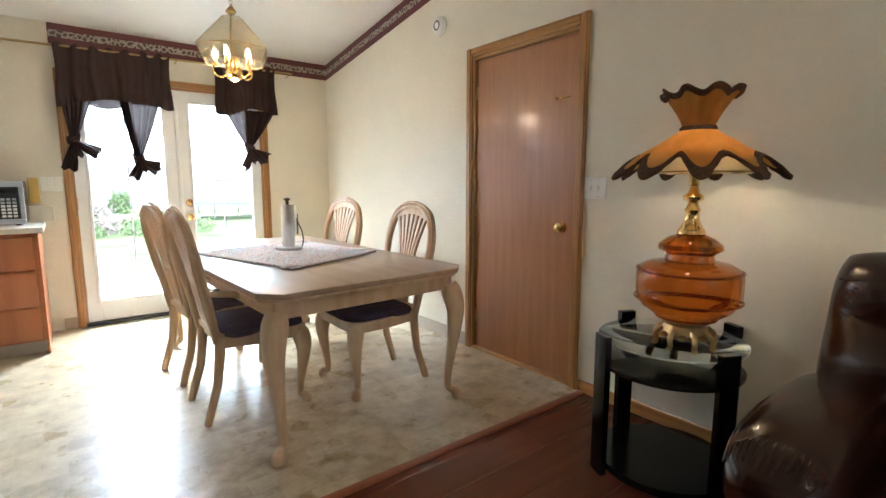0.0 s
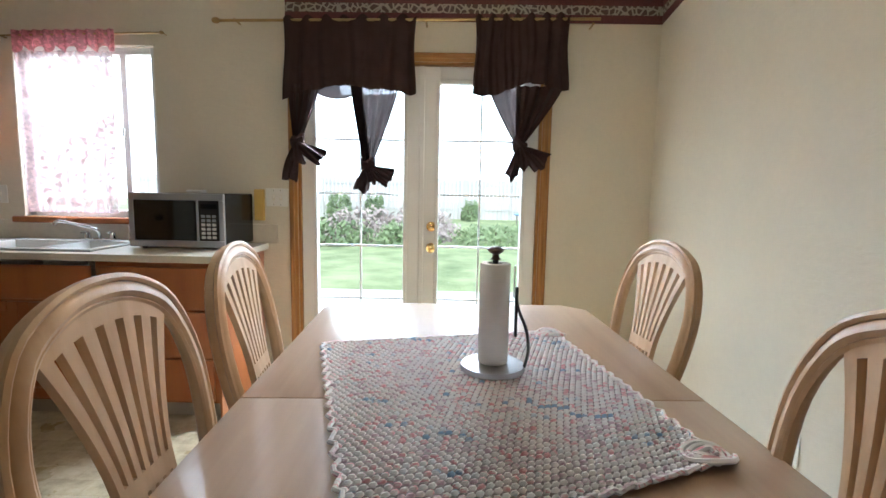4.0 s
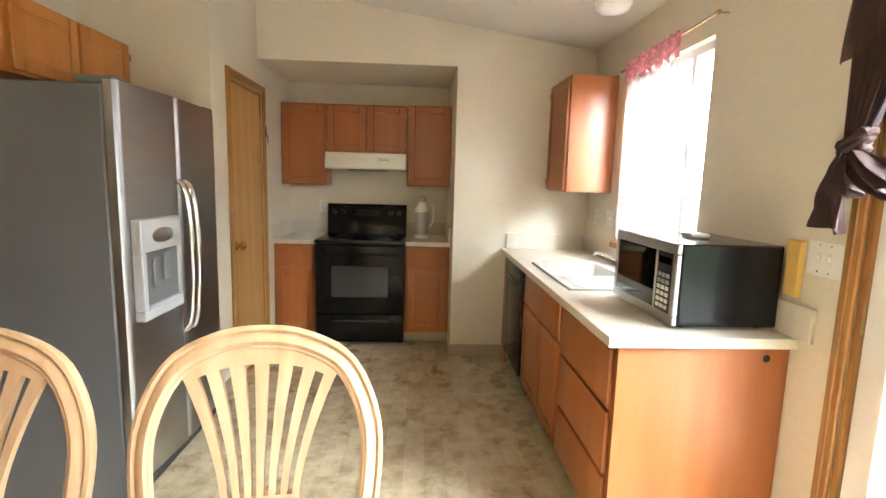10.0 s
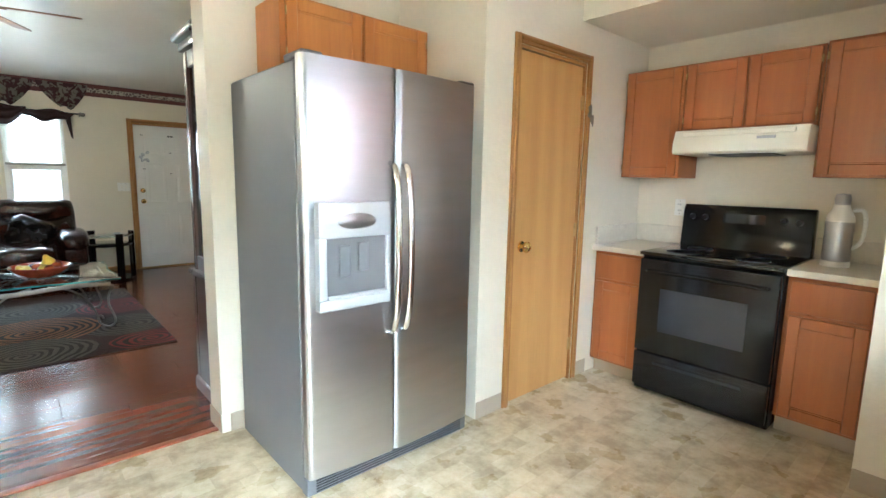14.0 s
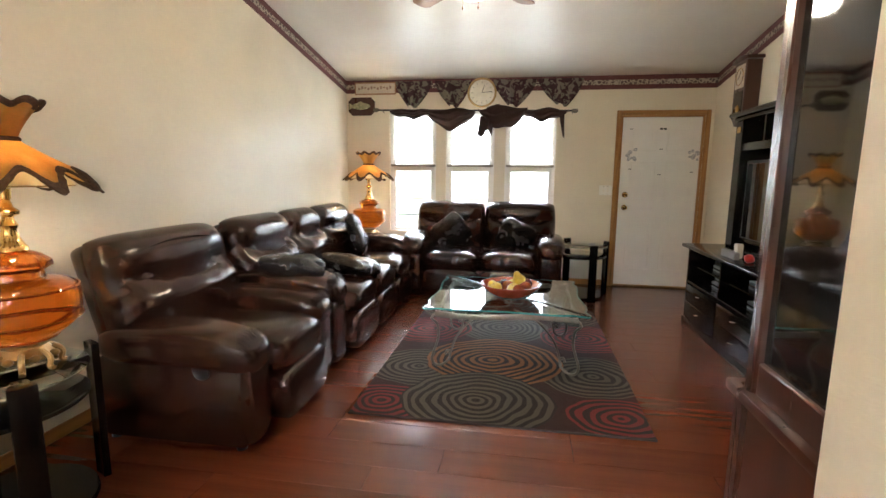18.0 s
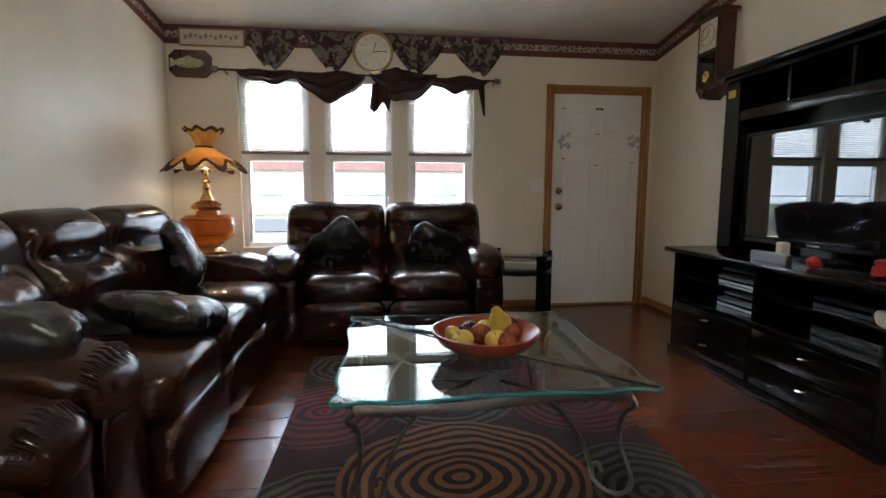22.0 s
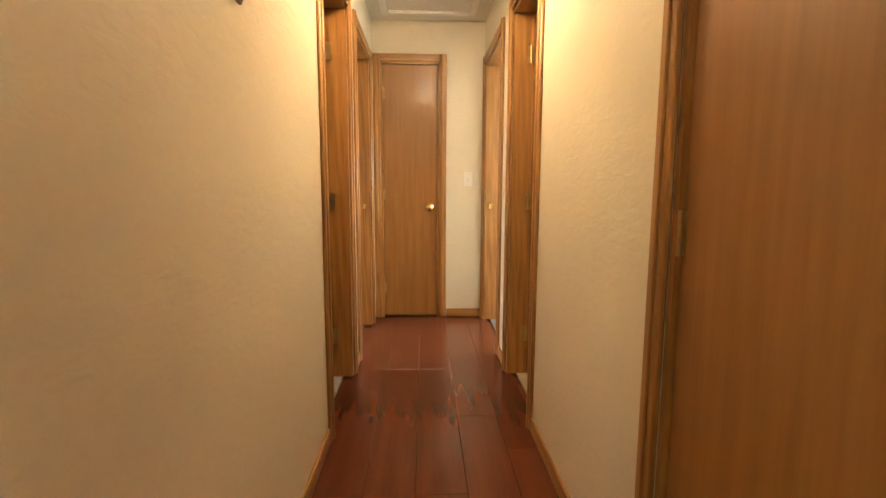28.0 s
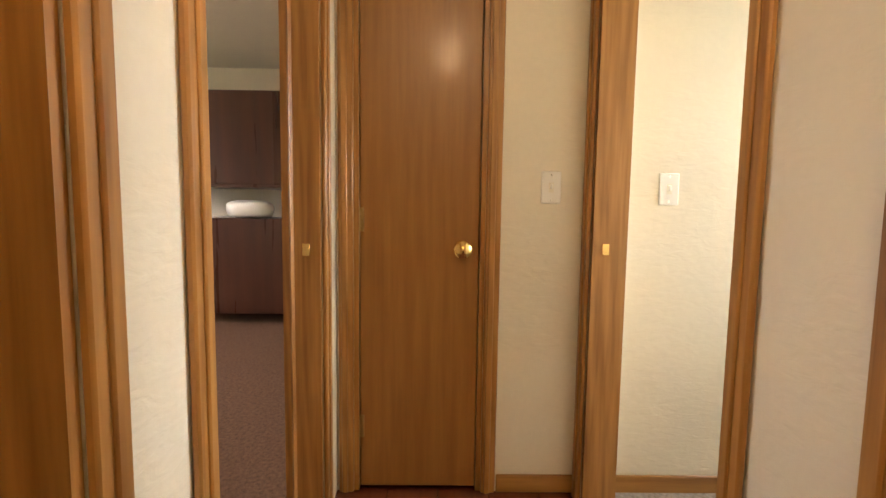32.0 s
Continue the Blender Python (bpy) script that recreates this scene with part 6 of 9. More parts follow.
for nm, y0, y1 in (("countertop", 1.857, 2.216), ("countertop", 2.984, 3.368)):
    o = thing(nm, "short cream laminate countertop beside the range", "countertop")
    part("top", box(M(), -3.299, BX + 0.028, y0, y1, 0.876, 0.912, 0.003), LAMIN, o)
    part("backsplash", box(M(), -3.299, -3.28, y0, y1, 0.912, 1.035, 0.003), LAMIN, o)
    ys = y0 + 0.0 if y0 < 2 else y1 - 0.019
    part("side_splash", box(M(), -3.279, BX + 0.0, ys, ys + 0.019, 0.912, 1.035, 0.003), LAMIN, o)

# range
rg = thing("range", "black glass-top electric range with an oven window", "stove", pose(-2.66, 2.222, 0, 0, 0, 90))
W = 0.756
part("body", box(M(), 0.0, W, 0.03, 0.635, 0.02, 0.895, 0.004), BLACK, rg)
part("cooktop", box(M(), -0.004, W + 0.004, -0.012, 0.635, 0.895, 0.918, 0.006, 2), DARKGL, rg, "black glass cooktop")
for x, y, r in ((0.19, 0.16, 0.10), (0.57, 0.16, 0.085), (0.19, 0.42, 0.075), (0.57, 0.42, 0.10)):
    part("burner_ring", lathe(M(), [(r - 0.004, 0.0), (r - 0.004, 0.0007), (r, 0.0007), (r, 0.0)], 40, (x, y, 0.9183)), GREY, rg)
part("oven_door", box(M(), 0.004, W - 0.004, -0.012, 0.03, 0.285, 0.875, 0.008, 2), BLACK, rg)
part("oven_window", box(M(), 0.14, W - 0.14, -0.0145, -0.011, 0.43, 0.70, 0.01), mat("oven_glass", (0.03, 0.03, 0.034), 0.08, 0, 0.1, 3, 0.0), rg, "dark mirrored oven window")
b2 = M()
tube(b2, curve_pts([(0.06, -0.012, 0.80), (0.09, -0.05, 0.805), (0.38, -0.06, 0.808), (0.67, -0.05, 0.805), (0.70, -0.012, 0.80)], 20), 0.013, 8, flat=(1, 0.8))
part("door_handle", b2, BLACK, rg)
part("drawer", box(M(), 0.004, W - 0.004, -0.012, 0.03, 0.055, 0.275, 0.008, 2), BLACK, rg)
part("drawer_handle", box(M(), 0.13, W - 0.13, -0.024, -0.012, 0.215, 0.235, 0.006, 2), mat("polished_black", (0.05, 0.05, 0.05), 0.08, 0.6), rg)
bp = part("backguard", prism(M(), [(0.555, 0.918), (0.635, 0.918), (0.635, 1.195), (0.60, 1.20), (0.575, 1.17)], 0.004, W - 0.004, 0.004, Matrix(((0, 0, 1, 0), (1, 0, 0, 0), (0, 1, 0, 0), (0, 0, 0, 1)))), BLACK, rg)
for x in (0.07, 0.15, 0.60, 0.68):
    part("control_knob", lathe(M(), [(0.0, 0.024), (0.016, 0.022), (0.02, 0.004), (0.022, 0.0)], 16), BLKP, rg, m=Matrix.Translation((x, 0.568, 1.12)) @ Matrix.Rotation(radians(96), 4, "X"))
part("clock_display", box(M(), 0.26, 0.50, 0.566, 0.572, 1.09, 1.15), DARKGL, rg)
for x in (0.03, W - 0.03):
    part("foot", lathe(M(), [(0.02, 0.0), (0.02, 0.022)], 10, (x, 0.1, 0)), BLKP, rg)
    part("foot", lathe(M(), [(0.02, 0.0), (0.02, 0.022)], 10, (x, 0.55, 0)), BLKP, rg)

# hood
hd = thing("range_hood", "cream enamel range hood under the short cabinet", "range hood", pose(-2.86, 2.27, 1.52, 0, 0, 90))
part("canopy", prism(M(), [(0.0, 0.012), (0.012, 0.0), (0.435, 0.0), (0.435, 0.142), (0.03, 0.142), (0.0, 0.06)], 0.0, 0.70, 0.003, Matrix(((0, 0, 1, 0), (1, 0, 0, 0), (0, 1, 0, 0), (0, 0, 0, 1)))), HOODW, hd)
part("vent_strip", box(M(), 0.06, 0.64, -0.002, 0.02, 0.105, 0.128, 0.002), HOODW, hd)
part("filter", box(M(), 0.18, 0.52, 0.10, 0.38, -0.006, 0.002, 0.002), GREY, hd)
part("badge", box(M(), 0.46, 0.55, 0.004, 0.012, 0.075, 0.09, 0.001), STEEL, hd)

# thermos jug
tj = thing("thermos_jug", "steel vacuum jug with a white lid and handle", "thermos", pose(-3.02, 3.12, 0.913))
part("body", lathe(M(), [(0.0, 0.0), (0.06, 0.0), (0.062, 0.012), (0.062, 0.245), (0.055, 0.265), (0.0, 0.265)], 28), STEEL, tj)
part("base_ring", lathe(M(), [(0.063, 0.0), (0.065, 0.004), (0.065, 0.03), (0.063, 0.032)], 28), PLASTIC, tj)
part("shoulder", lathe(M(), [(0.063, 0.24), (0.06, 0.27), (0.04, 0.305), (0.034, 0.33), (0.0, 0.335)], 28), PLASTIC, tj, "white plastic shoulder")
part("lid", lathe(M(), [(0.034, 0.33), (0.036, 0.36), (0.03, 0.385), (0.0, 0.39)], 24), STEEL, tj)
part("handle", tube(M(), curve_pts([(0.0, 0.05, 0.30), (0.0, 0.09, 0.30), (0.0, 0.105, 0.24), (0.0, 0.095, 0.14), (0.0, 0.06, 0.10)], 20), 0.010, 8), PLASTIC, tj)

# refrigerator
fr = thing("refrigerator", "stainless side-by-side refrigerator with a door dispenser", "refrigerator", pose(-0.545, 1.945, 0, 0, 0, 180))
W, D, H = 0.91, 0.76, 1.77
part("cabinet", box(M(), 0.0, W, 0.075, D, 0.02, H, 0.008), GREY, fr, "grey enamel cabinet side")
for hx in (0.005, W - 0.10):
    part("hinge_cover", box(M(), hx, hx + 0.095, 0.03, 0.18, H, H + 0.03, 0.008), GREY, fr)
XD = 0.415


def bowed(x0, x1, z0, z1, wd=W):
    def f(u, v):
        x = x0 + (x1 - x0) * u
        b = 0.028 * math.sin(math.pi * x / wd) + 0.004
        e = 0.012 * (max(0, 1 - u * (x1 - x0) / 0.02) ** 2 + max(0, 1 - (1 - u) * (x1 - x0) / 0.02) ** 2)
        return (x, 0.03 - b + e, z0 + (z1 - z0) * v)
    bm = M()
    n = 40
    a = [[bm.verts.new(f(i / n, v)) for v in (0, 1)] for i in range(n + 1)]
    b = [[bm.verts.new((f(i / n, v)[0], 0.07, f(i / n, v)[2])) for v in (0, 1)] for i in range(n + 1)]
    for i in range(n):
        bm.faces.new((a[i][0], a[i + 1][0], a[i + 1][1], a[i][1]))
        bm.faces.new((b[i][0], b[i][1], b[i + 1][1], b[i + 1][0]))
        for j in (0, 1):
            bm.faces.new((a[i][j], a[i + 1][j], b[i + 1][j], b[i][j]))
    for i in (0, n):
        bm.faces.new((a[i][0], a[i][1], b[i][1], b[i][0]))
    return bm


df = part("freezer_door", bowed(0.003, XD - 0.003, 0.095, H + 0.015), STEEL, fr, "bowed stainless freezer door")
dr = part("fridge_door", bowed(XD + 0.003, W - 0.003, 0.095, H + 0.015), STEEL, fr, "bowed stainless door")
part("toe_grille", box(M(), 0.0, W, 0.04, 0.09, 0.015, 0.09, 0.004), GREY, fr)
for k in range(5):
    part("grille_slot", box(M(), 0.04, W - 0.04, 0.037, 0.041, 0.026 + k * 0.012, 0.031 + k * 0.012), BLKP, fr)
for hx, dd in ((XD - 0.03, df), (XD + 0.035, dr)):
    part("handle", tube(M(), curve_pts([(hx, 0.005, 1.40), (hx, -0.035, 1.375), (hx, -0.06, 1.25), (hx, -0.068, 1.03), (hx, -0.06, 0.81), (hx, -0.035, 0.69), (hx, 0.005, 0.665)], 32), 0.014, 10, flat=(1.1, 0.85)), CHROME, dd, "curved satin metal handle")
SIL = mat("silver_plastic", (0.56, 0.57, 0.58), 0.35, 0.3, 0.04, 5, 0.0)
DX0, DX1, DZ0, DZ1 = 0.04, 0.375, 0.81, 1.24
for nm, a, b, e, f in (("dispenser_sill", DX0, DX1, DZ0, DZ0 + 0.045), ("dispenser_panel", DX0, DX1, DZ1 - 0.14, DZ1), ("dispenser_side", DX0, DX0 + 0.035, DZ0 + 0.045, DZ1 - 0.14), ("dispenser_side", DX1 - 0.022, DX1, DZ0 + 0.045, DZ1 - 0.14)):
    part(nm, box(M(), a, b, -0.022, 0.02, e, f, 0.006, 2), SIL, df, "silver ice and water dispenser surround")
part("recess", box(M(), DX0 + 0.03, DX1 - 0.02, -0.008, -0.004, DZ0 + 0.04, DZ1 - 0.135), GREY, df, "dark recessed back")
part("paddle", box(box(M(), 0.13, 0.18, -0.02, -0.008, 0.94, 1.07, 0.004), 0.215, 0.265, -0.02, -0.008, 0.96, 1.08, 0.004), mat("lever_grey", (0.16, 0.165, 0.17), 0.4), df, "pair of dispenser levers")
part("drip_tray", box(M(), DX0 + 0.035, DX1 - 0.022, -0.026, -0.006, DZ0 + 0.045, DZ0 + 0.06, 0.003), SIL, df)
part("brand_oval", lathe(M(), [(0.0, 0.002), (0.085, 0.0015), (0.09, 0.0)], 32), STEEL, df, m=Matrix.Translation((0.21, -0.023, 1.165)) @ Matrix.Rotation(radians(90), 4, "X") @ Matrix.Diagonal((1, 0.36, 1, 1)))
lone("round_magnet", lathe(M(), [(0.0, 0.004), (0.036, 0.004), (0.038, 0.0)], 28), mat("magnet_print", (0.62, 0.62, 0.60), 0.5, 0, 0.5, 70, 0.0), "round white printed magnet on the refrigerator door", "magnet", m=pose(-0.81, 1.899, 1.565, 90, 0, 0) @ Matrix.Diagonal((1, 1, -1, 1)))
lone("card_magnet", box(M(), -1.34, -1.295, 1.905, 1.913, 1.69, 1.755, 0.002), mat("magnet_card", (0.70, 0.55, 0.35), 0.5, 0, 0.6, 50, 0.0), "small coloured card magnet high on the door", "magnet")
lone("silver_magnet", puff(M(), (-1.37, 1.908, 1.39), (0.022, 0.006, 0.02), 0.8, 12, 0.004, 60), PLASTIC, "small pale butterfly magnet on the door", "magnet")
lone("silver_magnet", puff(M(), (-1.37, 1.906, 1.715), (0.026, 0.006, 0.012), 0.8, 12, 0.004, 60), PLASTIC, "small pale bird magnet on the door", "magnet")

# keys on the pantry door frame
ky = thing("key_hook", "dark metal hook with keys on the pantry frame", "hook", pose(-2.535, 1.875, 1.76))
part("hook_plate", puff(M(), (0, 0, 0.02), (0.02, 0.008, 0.045), 0.8, 12, 0.01, 40), IRON, ky)
for k in range(3):
    part("key", box(M(), -0.03 + k * 0.02, -0.015 + k * 0.02, 0.008 + k * 0.004, 0.011 + k * 0.004, -0.07 + k * 0.012, 0.0, 0.001), IRON, ky)

# kitchen window curtain and rod
kr = thing("curtain_rod", "thin brass cafe rod over the sink window", "curtain rod")
part("rod", tube(M(), [(-1.80, YB - 0.05, 2.175), (-1.3, YB - 0.05, 2.19), (-0.77, YB - 0.05, 2.205)], 0.006, 8), ABRASS, kr)
for x, z in ((-1.80, 2.175), (-0.77, 2.205)):
    part("finial", puff(M(), (x, YB - 0.05, z), (0.016, 0.012, 0.012), 0.9, 10), ABRASS, kr)
    part("bracket", tube(M(), [(x * 0.985 - 0.01, YB, z), (x * 0.985 - 0.01, YB - 0.05, z)], 0.004, 6), ABRASS, kr)
kc = thing("lace_curtain", "rose lace cafe curtain drawn across half the window", "curtain")
part("panel", sheet(M(), lambda u, v: (-1.70 + 0.61 * u - 0.03 * v * (u - 0.3), YB - 0.048 - 0.016 * math.sin(u * 42) * (0.6 + 0.4 * v), 2.09 - 1.0 * v), 90, 20, 0.0012), LACE, kc)
part("gathered_heading", sheet(M(), lambda u, v: (-1.70 + 0.64 * u, YB - 0.062 - 0.012 * math.sin(u * 60), 2.205 + 0.014 * u - (0.115 + 0.02 * math.sin(u * 40)) * v), 90, 5, 0.0015), LACET, kc, "darker gathered rose heading")

# ceiling light
kl = thing("ceiling_light", "brass-rimmed opal glass ceiling light", "ceiling light", pose(-1.30, 4.12, 0))
zc = ceil_z(4.12)
part("brass_pan", lathe(M(), [(0.0, zc - 0.0), (0.115, zc - 0.01), (0.12, zc - 0.022), (0.112, zc - 0.03), (0.115, zc - 0.042), (0.085, zc - 0.05), (0.0, zc - 0.05)], 32), BRASS, kl)
part("glass_shade", lathe(M(), [(0.08, zc - 0.046), (0.098, zc - 0.07), (0.102, zc - 0.10), (0.085, zc - 0.135), (0.045, zc - 0.155), (0.0, zc - 0.16)], 32), OPAL, kl, "white opal glass bowl")

# ---- living room ----
def seat_run(name, label, m, n, seat_w, group=""):
    """Reclining sofa: local x width, front at -y, back at +y."""
    arm, low_arm = (0.235, 0.06) if n == 1 else (0.26, 0.0)
    W = n * seat_w + 2 * arm
    o = thing(name, label, "armchair" if n == 1 else "sofa", m, group)
    D = 0.98
    x0 = -W / 2
    part("base", box(M(), x0 + 0.03, -x0 - 0.03, -0.37, 0.40, 0.03, 0.30, 0.02, 2), LEATHER, o)
    for i in range(n):
        cx = x0 + arm + seat_w * (i + 0.5)
        sd = noise.noise(Vector((cx, n, 1)))
        part("seat_cushion", puff(M(), (cx, -0.12, 0.39), (seat_w / 2 + 0.004, 0.38, 0.11), 0.38, 44, 0.004, 7, fn=lambda p: (p.x, p.y, p.z + (0.025 * (1 - (p.x / (seat_w / 2)) ** 2) if p.z > 0 else 0)), e2=0.55), LEATHER, o)
        part("footrest", puff(M(), (cx, -0.43, 0.185), (seat_w / 2 - 0.002, 0.08, 0.145), 0.35, 36, 0.005, 9, e2=0.5), LEATHER, o, "padded front footrest panel")
        lean = Matrix.Translation((cx, 0.24, 0.61)) @ Matrix.Rotation(radians(-16), 4, "X")
        out = arm * 0.9 if n == 1 else (arm * 0.40 if i in (0, n - 1) else 0.0)
        half = seat_w / 2 + out
        off = 0.0 if n == 1 else (-out if i == 0 else (out if i == n - 1 else 0.0))
        L2 = lean @ Matrix.Translation((off, 0.06, 0))

        def plump(u, v, k=i):
            vc = 0.30 + 0.14 * u * u
            crease = math.exp(-((v - vc) / 0.075) ** 2) * (1 - u ** 4)
            fold = noise.noise(Vector((u * 7, v * 5, k + n * 3))) * math.exp(-((v - vc + 0.12) / 0.22) ** 2)
            return 0.03 * math.exp(-((v - 0.72) / 0.25) ** 2) + 0.085 * math.exp(-((v + 0.02) / 0.26) ** 2) * (1 - 0.5 * u * u) - 0.05 * crease + 0.014 * fold + 0.003 * noise.noise(Vector((u * 3, v * 3, 7 + k)))
        part("back_cushion", pad(half, 0.375, 0.135, plump, L2 @ Matrix.Translation((0, 0, 0.045))), LEATHER, o, "plump back with a creased lumbar roll")
        part("back_shell", box(M(), -half + 0.012, half - 0.012, -0.01, 0.10, -0.34, 0.39, 0.045, 3, m=L2), LEATHER, o)
        seam = [L2 @ Vector((half * 0.93 * (-1 + k / 10), -0.155 + 0.05 * abs(-1 + k / 10) ** 4, 0.315 + 0.02 * math.cos(k / 10 * math.pi - math.pi))) for k in range(21)]
        part("seam", tube(M(), seam, 0.0035, 5), LEATHER, o)
    for s in (-1, 1):
        cx = s * (W / 2 - arm / 2)
        part("arm_panel", box(M(), cx - arm / 2 + 0.012, cx + arm / 2 - 0.012, -0.40, 0.36, 0.03, 0.50 - low_arm, 0.03, 3), LEATHER, o)
        a = part("arm_pad", puff(M(), (cx, -0.04, 0.545 - low_arm), (arm / 2 + 0.018, 0.415, 0.105), 0.5, 44, 0.004, 8, e2=0.6, fn=lambda p: (p.x, p.y, p.z + 0.02 * math.cos(p.y / 0.415 * 1.5) - 0.035 * max(0, -p.y / 0.415) ** 3)), LEATHER, o, "puffy pillow-top arm")
        b2 = M()
        for k in range(17):
            t2 = -1.35 + 2.7 * k / 16
            p = Vector((cx + (arm / 2 - 0.01) * math.sin(t2), -0.436 + 0.02 * abs(t2), 0.545 - low_arm + 0.085 * math.cos(t2)))
            q = p + Vector((0.0, 0.055, 0.018 * math.cos(t2)))
            tube(b2, [p + Vector((0, -0.008, -0.02 * math.cos(t2))), (p + q) / 2 + Vector((0.006 * math.sin(t2), 0, 0.006)), q], [0.002, 0.0045, 0.0015], 6)
        part("pleat", b2, LEATHER, o, "gathered pleats on the arm front")
        part("arm_front_panel", puff(M(), (cx, -0.405, 0.26), (arm / 2 - 0.02, 0.03, 0.22), 0.4, 24, 0.006, 9), LEATHER, o)
    lv = M()
    lathe(lv, [(0.0, 0.004), (0.030, 0.004), (0.040, 0.010), (0.046, 0.004), (0.046, 0.0)], 24)
    part("recline_cup", lv, BLKP, o, "round black recline handle cup", m=Matrix.Translation((-W / 2 + 0.012, -0.20, 0.41)) @ Matrix.Rotation(radians(-90), 4, "Y"))
    for x in (x0 + 0.08, -x0 - 0.08):
        for y in (-0.34, 0.34):
            part("foot", lathe(M(), [(0.025, 0.0), (0.03, 0.035)], 10, (x, y, 0)), BLKP, o)
    return o


seat_run("recliner", "dark brown leather recliner with puffy arms", pose(1.70, -0.595, 0, 0, 0, -90), 1, 0.54)
seat_run("sofa", "dark brown leather three-seat reclining sofa", pose(1.70, -2.26, 0, 0, 0, -90), 3, 0.59)
seat_run("loveseat", "dark brown leather two-seat reclining loveseat", pose(0.505, -3.66, 0, 0, 0, 180), 2, 0.615)


def pillow(m, label, s=(0.21, 0.21, 0.075)):
    return lone("throw_pillow", puff(M(), (0, 0, 0), s, 0.75, 36, 0.022, 11, fn=lambda p: (p.x * (1 + 0.25 * abs(p.y) / s[1]), p.y * (1 + 0.25 * abs(p.x) / s[0]), p.z)), BLKLEA, label, "pillow", "black throw pillows", m=m)


pillow(pose(1.60, -1.24, 0.695, 0, -6, 20), "shiny black pillow lying flat over the sofa arm", (0.20, 0.13, 0.07))
pillow(pose(1.45, -1.95, 0.58, 8, -8, -15), "shiny black pillow lying on the sofa seat", (0.22, 0.18, 0.07))
pillow(pose(1.72, -2.88, 0.72, 0, -68, 14), "shiny black pillow propped in the sofa corner", (0.19, 0.2, 0.075))
pillow(pose(0.86, -3.68, 0.66, 74, 38, 0), "shiny black diamond-set pillow propped on the loveseat", (0.185, 0.185, 0.07))
pillow(pose(0.14, -3.68, 0.63, 72, -24, 5), "shiny black pillow slumped on the loveseat", (0.185, 0.18, 0.07))


def end_table(m, label):
    o = thing("end_table", label, "side table", m, "glass end tables")
    r = 0.30
    part("glass_top", lathe(M(), [(0.0, 0.556), (r - 0.012, 0.556), (r - 0.008, 0.559), (r - 0.008, 0.565), (r - 0.012, 0.568), (0.0, 0.568)], 48), CGLASS, o, "round clear glass top")
    part("glass_shelf", lathe(M(), [(0.0, 0.440), (r - 0.02, 0.440), (r - 0.014, 0.446), (r - 0.014, 0.458), (r - 0.02, 0.463), (0.0, 0.463)], 48), DARKGL, o, "dark glossy shelf just under the glass")
    part("floor_disc", lathe(M(), [(0.0, 0.0), (r - 0.02, 0.0), (r - 0.015, 0.01), (r - 0.02, 0.03), (0.0, 0.03)], 48), BLKWOOD, o)
    for k in range(4):
        a0 = radians(20 + 90 * k)
        wdt = 0.125
        part("post", sheet(M(), lambda u, v: ((r + 0.004) * math.cos(a0 + (u - 0.5) * 2 * wdt), (r + 0.004) * math.sin(a0 + (u - 0.5) * 2 * wdt), 0.0 + 0.60 * v), 8, 2, 0.028), BLKWOOD, o, "curved black post rising past the glass")
    return o


end_table(pose(1.98, 0.40, 0, 0, 0, 45), "round glass end table with curved black posts beside the recliner")
end_table(pose(1.92, -3.72, 0), "round glass end table with black posts in the sofa corner")
end_table(pose(-0.57, -3.66, 0), "round glass end table with black posts beside the front door")
lone("remote_control", box(M(), -0.72, -0.65, -3.58, -3.55, 0.5685, 0.60, 0.006), STEEL, "small silver gadget standing on the glass table", "remote control")
lone("paper_note", box(M(), 1.66, 1.72, -3.74, -3.66, 0.5685, 0.575, 0.001), BLKP, "small dark box on the corner table", "box")

# table lamps
SHADE = cloth("lamp_shade_silk", (0.74, 0.44, 0.14), 0.85, 0.42, (0.80, 0.52, 0.20), 12, 160)
# paler copy of the shade silk: lamplight on its underside put into the colour
LINING = cloth("lamp_lit_silk", (0.84, 0.74, 0.54), 0.8, 0.5)
FRINGE = add_bump(mat("brown_fringe", (0.085, 0.045, 0.022), 0.95, 0, 0.4, 90, 0.2), "noise", 300, 0.8, 0.01)


